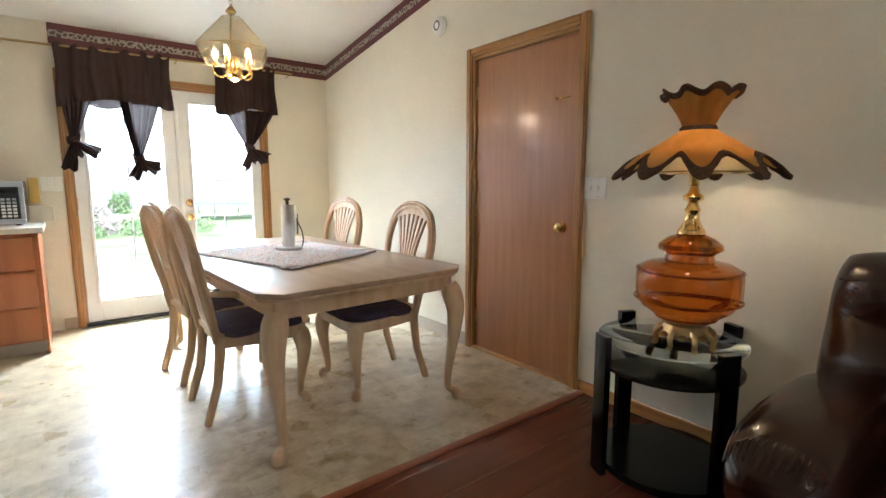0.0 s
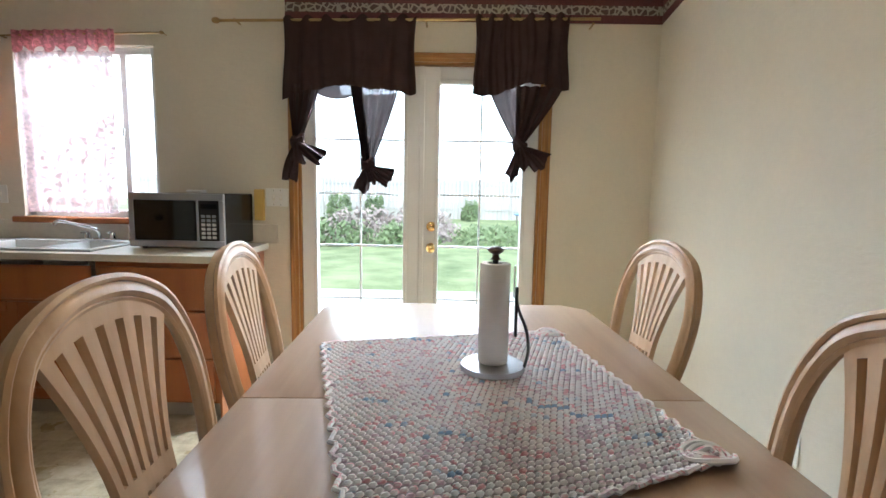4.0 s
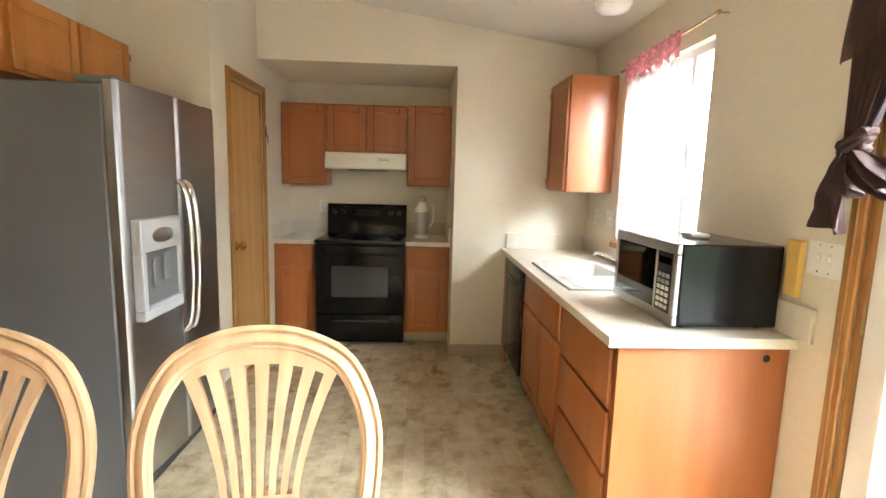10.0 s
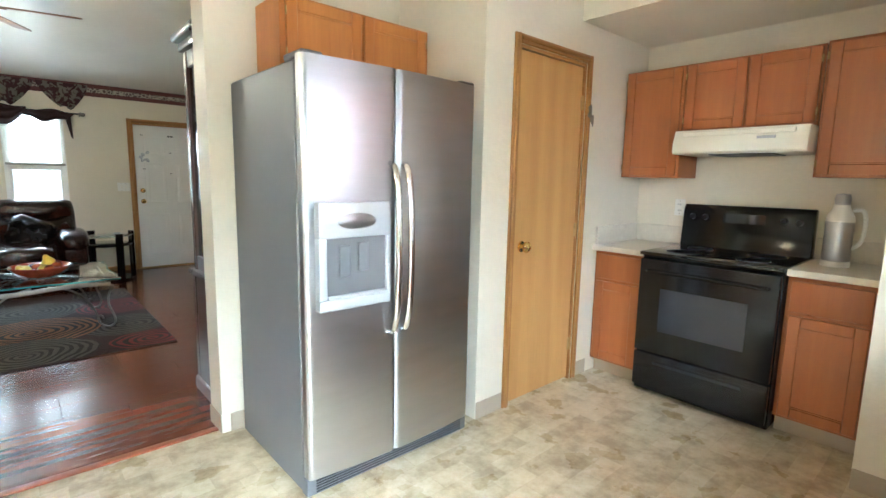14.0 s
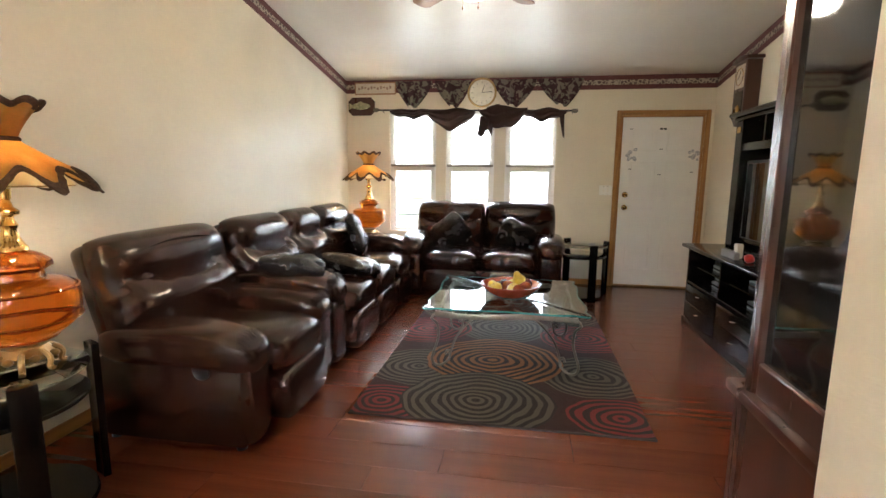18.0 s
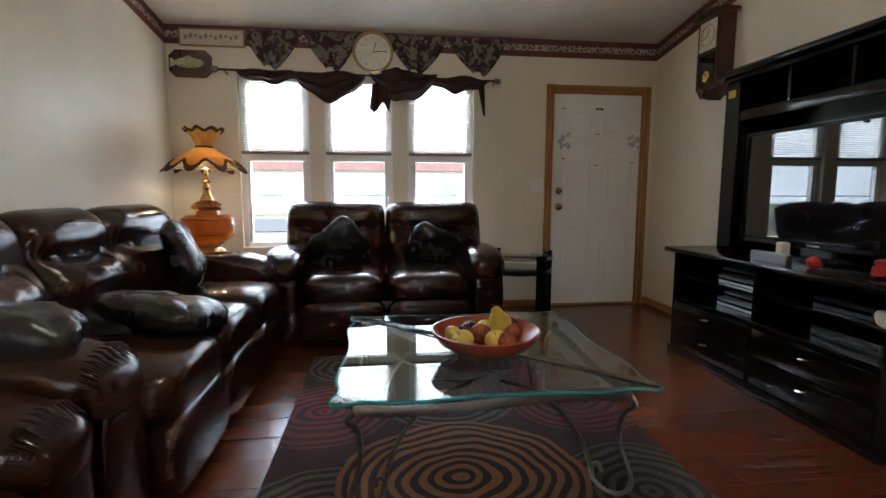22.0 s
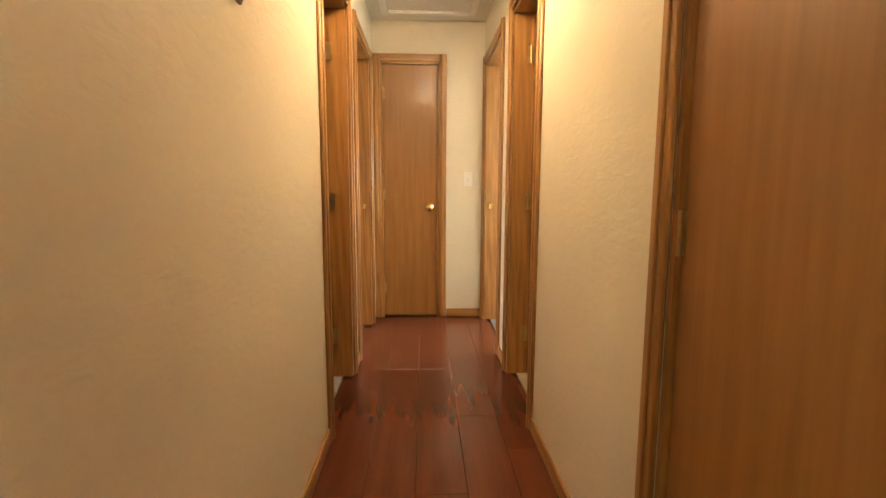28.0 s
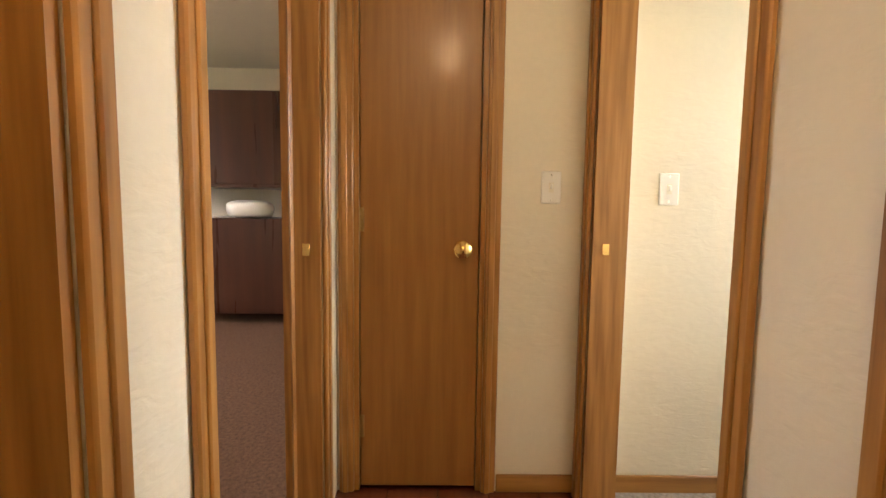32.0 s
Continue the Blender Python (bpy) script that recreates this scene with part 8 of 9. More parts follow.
lone("snow_globe", lathe(M(), [(0.0, 0.0), (0.035, 0.0), (0.03, 0.02), (0.038, 0.045), (0.034, 0.075), (0.015, 0.09), (0.0, 0.092)], 20), mat("blue_ceramic", (0.10, 0.24, 0.42), 0.3, 0, 0.5, 40, 0.0), "blue printed jar on the end shelf", "jar", m=pose(-1.85, EY1 - 0.10, 1.065))
lone("figurine", puff(M(), (0, 0, 0.07), (0.028, 0.025, 0.07), 0.8, 16, 0.01, 25), mat("pale_ceramic", (0.6, 0.52, 0.5), 0.4, 0, 0.4, 30, 0.0), "small pale ornament on the end shelf", "ornament", m=pose(-1.85, EY1 - 0.10, 1.3345))
lone("power_cord", tube(M(), curve_pts([(XT + 0.02, EY1 + 0.02, 0.32), (XT + 0.03, EY1 + 0.07, 0.2), (XT + 0.04, EY1 + 0.10, 0.08), (XT + 0.05, EY1 + 0.16, 0.012), (XT + 0.04, EY1 + 0.27, 0.006)], 30), 0.004, 6), mat("cord_grey", (0.2, 0.19, 0.17), 0.6), "thin grey power cord trailing down the wall", "cord")

# wall clock with pendulum case
gc = thing("pendulum_clock", "dark wooden wall clock with a pendulum window", "clock", pose(XT + 0.001, -3.30, 1.80, 0, 0, 90))
part("case", box(M(), -0.125, 0.125, -0.13, 0.0, 0.06, 0.58, 0.006), MAHOG, gc)
part("crest", prism(M(), [(-0.17, 0.58), (0.17, 0.58), (0.16, 0.61), (0.06, 0.625), (0, 0.635), (-0.06, 0.625), (-0.16, 0.61)], 0.0, 0.15, 0.006, Matrix(((1, 0, 0, 0), (0, 0, -1, 0), (0, 1, 0, 0), (0, 0, 0, 1)))), MAHOG, gc)
part("apron", prism(M(), [(-0.125, 0.06), (0.125, 0.06), (0.08, 0.0), (0.03, 0.012), (0, -0.02), (-0.03, 0.012), (-0.08, 0.0)][::-1], 0.0, 0.12, 0.004, Matrix(((1, 0, 0, 0), (0, 0, -1, 0), (0, 1, 0, 0), (0, 0, 0, 1)))), MAHOG, gc)
part("dial", box(M(), -0.095, 0.095, -0.135, -0.13, 0.34, 0.55, 0.002), mat("clock_dial", (0.58, 0.54, 0.44), 0.4, 0, 0.15, 30, 0.0), gc, "pale square dial")
part("dial_ring", tube(M(), [(0.075 * math.cos(k * math.pi / 20), -0.137, 0.445 + 0.075 * math.sin(k * math.pi / 20)) for k in range(41)], 0.003, 5), BRASS, gc)
for a, l in ((70, 0.05), (200, 0.065)):
    part("hand", tube(M(), [(0, -0.138, 0.445), (l * math.cos(radians(a)), -0.138, 0.445 + l * math.sin(radians(a)))], 0.0025, 5), BLKP, gc)
part("pendulum_glass", box(M(), -0.085, 0.085, -0.134, -0.13, 0.09, 0.31), DARKGL, gc)
part("pendulum_bob", lathe(M(), [(0.0, 0.006), (0.035, 0.004), (0.04, 0.0)], 24), BRASS, gc, m=Matrix.Translation((0.0, -0.135, 0.15)) @ Matrix.Rotation(radians(90), 4, "X"))

# street wall: clock, plaque, fish, rod, swags
FLORAL = mat("floral_jabot", (0.055, 0.03, 0.032), 0.8, 0, 0.1, 20, 0.04)
nt = FLORAL.node_tree
vo = nt.nodes.new("ShaderNodeTexNoise")
vo.inputs["Scale"].default_value, vo.inputs["Detail"].default_value, vo.inputs["Distortion"].default_value = 13, 3, 1.2
tc = nt.nodes.new("ShaderNodeTexCoord")
nt.links.new(tc.outputs["Object"], vo.inputs["Vector"])
rp = nt.nodes.new("ShaderNodeValToRGB")
rp.color_ramp.elements[0].position, rp.color_ramp.elements[1].position = 0.49, 0.53
rp.color_ramp.elements[0].color, rp.color_ramp.elements[1].color = (0.045, 0.012, 0.018, 1), (0.17, 0.15, 0.125, 1)
nt.links.new(vo.outputs[0], rp.inputs[0])
nt.links.new(rp.outputs[0], nt.nodes["Principled BSDF"].inputs["Base Color"])
for k, (x0, x1, xt) in enumerate(((1.20, 1.66, 1.45), (0.72, 1.17, 0.93), (-0.05, 0.46, 0.22), (-0.58, -0.06, -0.36))):
    def jab(u, v, x0=x0, x1=x1, xt=xt):
        xa = x1 + (x0 - x1) * u
        sh = 1 - v ** 1.6
        x = xt + (xa - xt) * (0.24 + 0.76 * sh)
        return (x, YF + 0.03 + 0.018 * math.sin(u * 16) * (0.5 + 0.5 * v), 2.435 - (0.30 - 0.02 * math.sin(u * 6)) * v)
    lone("valance_jabot", sheet(M(), jab, 30, 12, 0.003), FLORAL, "floral brocade jabot hanging over the street windows", "valance", "jabots over the windows")
dr2 = thing("curtain_rod", "dark iron curtain rod with leaf finials over the street windows", "curtain rod")
part("rod", tube(M(), [(1.86, YF + 0.09, 2.09), (-0.46, YF + 0.09, 2.06)], 0.010, 8), BLKP, dr2)
for x, z in ((1.89, 2.09), (-0.49, 2.06)):
    part("finial", puff(M(), (x, YF + 0.09, z), (0.038, 0.018, 0.024), 0.9, 14, 0.008, 40), IRON, dr2)
    part("bracket", tube(M(), [(x * 0.96, YF, z - 0.02), (x * 0.96, YF + 0.09, z)], 0.006, 6), BLKP, dr2)
sc2 = thing("scarf_valance", "dark brown scarf draped round the rod, tail hanging", "valance")


def scarf(xa, xb, sag, zt, thick, seed):
    def f(u, v):
        x = xa + (xb - xa) * u
        s = math.sin(math.pi * u)
        top = zt + 0.03 * s + 0.012 * math.sin(u * 9 + seed)
        low = zt - 0.02 - sag * s ** 0.8 - 0.02 * math.sin(u * 13 + seed) * s
        return (x, YF + 0.105 + thick * math.sin(math.pi * v) + 0.014 * math.sin(v * 17 + u * 5 + seed), top + (low - top) * v)
    part("drape", sheet(M(), f, 44, 16, 0.004), CURT, sc2)


scarf(1.70, 1.18, 0.06, 2.07, 0.04, 0.3)
scarf(1.25, 0.66, 0.20, 2.07, 0.05, 1.7)
scarf(0.62, 0.05, 0.21, 2.09, 0.06, 4.1)
scarf(0.12, -0.40, 0.09, 2.06, 0.04, 2.2)
part("knot", puff(M(), (0.40, YF + 0.12, 2.06), (0.13, 0.06, 0.07), 0.8, 24, 0.03, 14), CURT, sc2)
part("tail", sheet(M(), lambda u, v: (-0.30 - 0.06 * v - 0.07 * u * (1 - v * 0.7), YF + 0.11 + 0.02 * math.sin(u * 9), 2.07 - 0.29 * v - 0.03 * u), 14, 12, 0.004), CURT, sc2)
part("tail", sheet(M(), lambda u, v: (0.60 - 0.17 * u + 0.03 * v, YF + 0.13 + 0.02 * math.sin(u * 11), 2.0 - (0.20 + 0.04 * math.sin(u * 7)) * v), 16, 10, 0.004), CURT, sc2)
wc = thing("wall_clock", "round pale wall clock with a dark rim", "clock", pose(0.595, YF + 0.006, 2.29, -90, 0, 0))
part("rim", lathe(M(), [(0.150, 0.0), (0.172, 0.002), (0.176, 0.02), (0.168, 0.032), (0.156, 0.028), (0.150, 0.012)], 48), ABRASS, wc)
part("face", lathe(M(), [(0.155, 0.001), (0.155, 0.012), (0.08, 0.0125), (0.0, 0.0125)], 48), mat("clock_face", (0.72, 0.68, 0.58), 0.25, 0, 0.12, 12, 0.0, coat=0.5), wc)
for k in range(12):
    a = radians(30 * k)
    part("hour_mark", box(M(), -0.006, 0.006, 0.105, 0.13, 0.012, 0.0135, m=Matrix.Rotation(a, 4, "Z")), mat("hour_ink", (0.46, 0.43, 0.36), 0.5) if k == 0 else bpy.data.materials["hour_ink"], wc)
for a, l in ((250, 0.09), (185, 0.12)):
    part("hand", tube(M(), [(0, 0, 0.016), (l * math.cos(radians(a)), l * math.sin(radians(a)), 0.016)], 0.003, 5), BLKP, wc)
pq = thing("motto_plaque", "framed cream plaque with illegible script by the ceiling", "plaque", pose(1.92, YF + 0.0055, 2.36, 0, 0, 180))
part("board", box(M(), -0.255, 0.255, -0.012, 0.0, -0.068, 0.068, 0.004), mat("plaque_cream", (0.58, 0.52, 0.42), 0.6, 0, 0.1, 30, 0.0), pq)
for a, b, e, f in ((-0.262, 0.262, 0.06, 0.074), (-0.262, 0.262, -0.074, -0.06), (-0.262, -0.25, -0.06, 0.06), (0.25, 0.262, -0.06, 0.06)):
    part("frame", box(M(), a, b, -0.018, 0.0, e, f, 0.003), mat("plaque_frame", (0.30, 0.16, 0.08), 0.5), pq)
for k in range(11):
    part("script_bar", box(M(), -0.22 + k * 0.04, -0.195 + k * 0.04, -0.0135, -0.0115, -0.016 + 0.008 * (k % 3), 0.012 + 0.008 * ((k * 2) % 3), 0.002), mat("plaque_ink", (0.30, 0.20, 0.16), 0.6) if k == 0 else bpy.data.materials["plaque_ink"], pq)
fi = thing("mounted_fish", "small mounted fish on a dark octagonal board", "wall ornament", pose(2.10, YF + 0.001, 2.145, 0, 0, 180))
part("board", prism(M(), [(-0.17, -0.06), (-0.12, -0.11), (0.12, -0.11), (0.17, -0.06), (0.17, 0.06), (0.12, 0.11), (-0.12, 0.11), (-0.17, 0.06)], 0.0, 0.022, 0.006, Matrix(((1, 0, 0, 0), (0, 0, -1, 0), (0, 1, 0, 0), (0, 0, 0, 1)))), MAHOG, fi)
FISH = mat("fish_skin", (0.30, 0.33, 0.16), 0.35, 0, 0.4, 30, 0.02, 120, (0.52, 0.50, 0.32))
part("fish_body", puff(M(), (0.0, -0.04, 0.0), (0.12, 0.022, 0.042), 1.0, 24), FISH, fi)
part("tail_fin", sheet(M(), lambda u, v: (-0.10 - 0.05 * v, -0.04, (u - 0.5) * (0.02 + 0.06 * v)), 6, 4, 0.003), FISH, fi)
part("dorsal_fin", sheet(M(), lambda u, v: (-0.05 + 0.09 * u, -0.04, 0.035 + 0.022 * v * math.sin(u * math.pi)), 8, 3, 0.003), FISH, fi)

# ceiling fan
FXc, FYc, FZ = 0.40, -1.25, 2.48
fn2 = thing("ceiling_fan", "brass ceiling fan with oak blades and a lit glass bowl", "ceiling fan", pose(FXc, FYc, 0))
zc = ceil_z(FYc)
part("canopy", lathe(M(), [(0.0, zc), (0.065, zc - 0.005), (0.06, zc - 0.05), (0.02, zc - 0.07), (0.0, zc - 0.07)], 24), BRASS, fn2)
part("downrod", tube(M(), [(0, 0, zc - 0.06), (0, 0, FZ + 0.1)], 0.012, 10), BRASS, fn2)
part("motor", lathe(M(), [(0.0, FZ + 0.12), (0.05, FZ + 0.115), (0.10, FZ + 0.09), (0.115, FZ + 0.05), (0.11, FZ + 0.01), (0.06, FZ - 0.01), (0.0, FZ - 0.012)], 32), BRASS, fn2)
BLADE = wood("fan_blade_oak", (0.16, 0.06, 0.02), (0.30, 0.13, 0.05), 0, 0.35, 14, coat=0.2)
for k in range(5):
    R = Matrix.Rotation(radians(72 * k + 24), 4, "Z") @ Matrix.Translation((0, 0, FZ + 0.01)) @ Matrix.Rotation(radians(11), 4, "X")
    b2 = part("blade", prism(M(), [(0.17, -0.05), (0.30, -0.062), (0.61, -0.07), (0.65, -0.05), (0.66, 0.0), (0.65, 0.05), (0.61, 0.07), (0.30, 0.062), (0.17, 0.05)], -0.004, 0.004, 0.002), BLADE, fn2, "oak veneer fan blade", m=R)
    part("blade_iron", box(M(), 0.08, 0.22, -0.02, 0.02, -0.012, -0.005, 0.003), BRASS, b2)
part("light_fitter", lathe(M(), [(0.0, FZ - 0.01), (0.06, FZ - 0.012), (0.10, FZ - 0.03), (0.115, FZ - 0.045), (0.0, FZ - 0.045)], 32), BRASS, fn2)
part("glass_bowl", lathe(M(), [(0.112, FZ - 0.044), (0.12, FZ - 0.06), (0.105, FZ - 0.10), (0.06, FZ - 0.125), (0.0, FZ - 0.13)], 32), glow("lit_bowl", (1.0, 0.86, 0.62), 5.0), fn2, "lit frosted glass bowl")
for dx in (0.05, -0.04):
    part("pull_chain", tube(M(), [(dx, 0.09, FZ - 0.04), (dx, 0.092, FZ - 0.20)], 0.0015, 4), BRASS, fn2)
    part("chain_knob", puff(M(), (dx, 0.092, FZ - 0.21), (0.006, 0.006, 0.011), 1.0, 8), BLADE, fn2)
lamp("fan_light", "POINT", 14, (1.0, 0.80, 0.55), Matrix.Translation((FXc, FYc, FZ - 0.22)), 0.08)

# china cabinet in the recess behind the refrigerator wall
cc = thing("china_cabinet", "dark mahogany china cabinet with a glass side", "cabinet")
CX0, CX1, CY0, CY1 = -1.94, -0.52, 0.50, 0.93
part("base", box(M(), CX0 + 0.02, CX1 - 0.0, CY0 - 0.05, CY1, 0.0, 0.74, 0.006), MAHOG, cc)
part("base_moulding", box(M(), CX0, CX1 + 0.02, CY0 - 0.07, CY1, 0.74, 0.775, 0.012, 2), MAHOG, cc)
part("plinth", box(M(), CX0 + 0.01, CX1 + 0.012, CY0 - 0.062, CY1, 0.0, 0.09, 0.01), MAHOG, cc)
for k in range(3):
    x0 = CX0 + 0.06 + k * 0.43
    d = part("base_door", box(M(), x0, x0 + 0.37, CY0 - 0.066, CY0 - 0.05, 0.12, 0.70, 0.006), MAHOG, cc)
    part("panel", box(M(), x0 + 0.06, x0 + 0.31, CY0 - 0.071, CY0 - 0.066, 0.19, 0.63, 0.004), MAHOG, d)
ZT2 = 2.02
for x, y in ((CX1 - 0.045, CY0), (CX1 - 0.045, CY1 - 0.05), (CX0 + 0.02, CY0), (CX0 + 0.02, CY1 - 0.05)):
    part("post", box(M(), x, x + 0.045, y, y + 0.05, 0.775, ZT2, 0.005), MAHOG, cc)
part("side_rail", box(M(), CX1 - 0.04, CX1 - 0.005, CY0 + 0.05, CY1 - 0.05, 0.775, 0.86, 0.004), MAHOG, cc)
part("side_rail", box(M(), CX1 - 0.04, CX1 - 0.005, CY0 + 0.05, CY1 - 0.05, ZT2 - 0.09, ZT2, 0.004), MAHOG, cc)
part("side_glass", box(M(), CX1 - 0.024, CX1 - 0.018, CY0 + 0.05, CY1 - 0.05, 0.86, ZT2 - 0.09), mat("cabinet_glass", (0.012, 0.010, 0.010), 0.03, 0, 0.0, 1, 0.0, spec=0.8), cc, "dark reflective side glass", smooth=False)
part("back", box(M(), CX0 + 0.02, CX1 - 0.045, CY1 - 0.02, CY1, 0.775, ZT2), MAHOG, cc)
part("front_glass", box(M(), CX0 + 0.07, CX1 - 0.05, CY0 + 0.02, CY0 + 0.026, 0.82, ZT2 - 0.06), SMOKEGL, cc, smooth=False)
for z in (1.15, 1.50):
    part("shelf", box(M(), CX0 + 0.066, CX1 - 0.046, CY0 + 0.06, CY1 - 0.02, z, z + 0.012), MAHOG, cc)
part("cornice", box(M(), CX0, CX1 + 0.02, CY0 - 0.03, CY1, ZT2, ZT2 + 0.05, 0.012, 2), MAHOG, cc)
part("crown", box(M(), CX0, CX1 + 0.05, CY0 - 0.06, CY1, ZT2 + 0.05, ZT2 + 0.10, 0.02, 3), MAHOG, cc, "heavy crown moulding")

# ---- hall and side rooms ----
hl = thing("hall_light", "round lit glass hall ceiling light", "ceiling light", pose(-4.20, -0.46, 2.40))
part("pan", lathe(M(), [(0.0, 0.0), (0.13, -0.002), (0.135, -0.018), (0.0, -0.02)], 32), BRASS, hl)
part("glass_shade", lathe(M(), [(0.125, -0.018), (0.13, -0.035), (0.11, -0.07), (0.06, -0.088), (0.0, -0.092)], 32), glow("lit_hall_glass", (1.0, 0.82, 0.55), 9.0), hl, "lit frosted glass bowl")
lamp("hall_lamp", "POINT", 8.5, (1.0, 0.72, 0.40), Matrix.Translation((-4.20, -0.46, 2.22)), 0.10)
at = thing("attic_hatch", "white framed attic hatch in the hall ceiling", "hatch", pose(-5.72, -0.455, 2.40))
part("panel", box(M(), -0.28, 0.28, -0.30, 0.30, -0.012, 0.0, 0.003), CEIL, at)
for a, b, e, f in ((-0.33, 0.33, -0.35, -0.30), (-0.33, 0.33, 0.30, 0.35), (-0.33, -0.28, -0.30, 0.30), (0.28, 0.33, -0.30, 0.30)):
    part("frame", box(M(), a, b, e, f, -0.03, 0.0, 0.004), WHITE, at)
hk = thing("wall_sconce", "small dark iron candle sconce on the hall wall", "sconce", pose(-3.36, HL, 1.60, 0, 0, 180))
part("back_plate", puff(M(), (0, -0.008, -0.02), (0.03, 0.008, 0.075), 0.7, 16), IRON, hk)
part("bracket", tube(M(), curve_pts([(0, -0.01, 0.0), (0, -0.05, -0.01), (0, -0.075, 0.02), (0, -0.07, 0.05)], 16), 0.006, 6), IRON, hk)
part("cup", lathe(M(), [(0.0, 0.045), (0.02, 0.048), (0.032, 0.07), (0.035, 0.085), (0.03, 0.085), (0.0, 0.055)], 16, (0, -0.07, 0)), IRON, hk)
for nm, y, r in (("door_chime", HL, 180), ("sensor_box", HR, 0)):
    o = thing(nm, "small white plastic box high on the hall wall", "chime box", pose(-4.98 if y < -0.5 else -5.06, y, 2.24, 0, 0, r))
    part("cover", box(M(), -0.05, 0.05, -0.04, 0.0, -0.06, 0.06, 0.008, 2), PLASTIC, o)
    part("grille", box(M(), -0.03, 0.03, -0.042, -0.039, -0.03, 0.03, 0.001), HOODW, o)
for x, y, s in ((L2[0] + 0.02, HL - 0.045, 1), (R2[0] + 0.02, HR + 0.045, 1)):
    lone("strike_plate", box(M(), x - 0.002, x + 0.0015, y - 0.012, y + 0.012, 0.925, 0.965, 0.001), BRASS, "brass strike plate in the door jamb", "strike plate", "strike plates")
part("door_stop", tube(M(), [(L2[0] + 0.0205, HL - 0.09, 0.0), (L2[0] + 0.0205, HL - 0.09, 2.04)], 0.008, 4), OAK, bpy.data.objects["trim_hall_bedroom_door"])

# bedroom: dark bunk-like dresser hutch seen through the doorway
bd = thing("bedroom_hutch", "tall dark wooden bed hutch with scrolled top rail", "bed")
X0b, X1b, Y0b, Y1b = -9.36, -8.75, -3.05, -1.62
part("post", box(M(), X1b - 0.07, X1b, Y1b - 0.07, Y1b, 0.0, 2.14, 0.01), MAHOG, bd)
part("post", box(M(), X0b, X0b + 0.07, Y1b - 0.07, Y1b, 0.0, 2.14, 0.01), MAHOG, bd)
part("post", box(M(), X1b - 0.07, X1b, Y0b, Y0b + 0.07, 0.0, 2.06, 0.01), MAHOG, bd)
part("post", box(M(), X0b, X0b + 0.07, Y0b, Y0b + 0.07, 0.0, 2.06, 0.01), MAHOG, bd)
part("upper_panel", box(M(), X0b + 0.07, X1b - 0.07, Y1b - 0.05, Y1b - 0.02, 1.28, 2.08, 0.006), MAHOG, bd)
part("scroll_rail", prism(M(), [(X0b, 2.08), (X1b, 2.08), (X1b, 2.16), (X1b - 0.12, 2.12), (X1b - 0.3, 2.20), (X0b + 0.3, 2.20), (X0b + 0.12, 2.12), (X0b, 2.16)], -Y1b + 0.0, -Y1b + 0.06, 0.006, Matrix(((1, 0, 0, 0), (0, 0, -1, 0), (0, 1, 0, 0), (0, 0, 0, 1)))), MAHOG, bd)
part("side_panel", box(M(), X1b - 0.04, X1b - 0.015, Y0b + 0.07, Y1b - 0.07, 1.25, 2.05, 0.005), MAHOG, bd)
part("lower_panel", box(M(), X0b + 0.07, X1b - 0.07, Y1b - 0.05, Y1b - 0.02, 0.20, 0.92, 0.006), MAHOG, bd)
part("side_panel", box(M(), X1b - 0.04, X1b - 0.015, Y0b + 0.07, Y1b - 0.07, 0.1, 0.95, 0.005), MAHOG, bd)
part("top_board", box(M(), X0b, X1b, Y0b, Y1b, 1.22, 1.25, 0.004), MAHOG, bd)
part("low_board", box(M(), X0b + 0.02, X1b - 0.02, Y0b + 0.02, Y1b - 0.06, 0.92, 0.95, 0.004), MAHOG, bd)
lone("pillow", puff(M(), (-8.95, -2.25, 1.03), (0.14, 0.20, 0.08), 0.6, 20, 0.01, 8), WHITE, "white pillow on the bunk board", "pillow")
pc = thing("wall_picture", "small purple and orange picture on the bedroom wall", "picture", pose(-9.398, -1.30, 1.62, 0, 0, 90))
part("print", box(M(), -0.15, 0.15, -0.012, 0.0, -0.2, 0.2, 0.003), mat("print_colours", (0.25, 0.10, 0.22), 0.6, 0, 0.6, 6, 0.0, 30, (0.55, 0.22, 0.08)), pc)
part("frame", box(box(M(), -0.165, -0.15, -0.016, 0.0, -0.2, 0.2, 0.002), 0.15, 0.165, -0.016, 0.0, -0.2, 0.2, 0.002), BLKWOOD, pc)

# ---- garden and street ----
GR = thing("ground", "lawn reaching to the horizon", "ground", kind="structure")
part("lawn", box(M(), -400, 400, -400, 400, -0.5, -0.20), GRASS, GR, smooth=False)
struct("pavement_patio", box(M(), -2.5, 4.5, YB + 0.14, YB + 3.4, -0.22, -0.08, 0.01), SLAB, "pale concrete patio slab behind the house", "patio")
struct("pavement_walk", box(M(), -3.5, 3.5, YF - 3.2, YF - 0.14, -0.22, -0.10, 0.01), SLAB, "pale concrete front walk", "pavement")
struct("road", box(M(), -80, 80, -24, -16, -0.24, -0.16), mat("asphalt", (0.07, 0.07, 0.07), 0.9, 0, 0.2, 3, 0.1), "grey street", "road")
fe = thing("fence", "weathered grey board fence at the end of the garden", "fence")
bmesh_board = mesh_of("board", bx(0, 0.205, 0, 0.022, 0, 2.2, 0.004), FENCEW, False)
for k in range(150):
    b2 = new("board", bmesh_board)
    b2.parent = fe
    b2.location = (-16.5 + k * 0.215, 28.0 + 0.01 * (k % 2), -0.2 - 0.02 * ((k * 7) % 3))
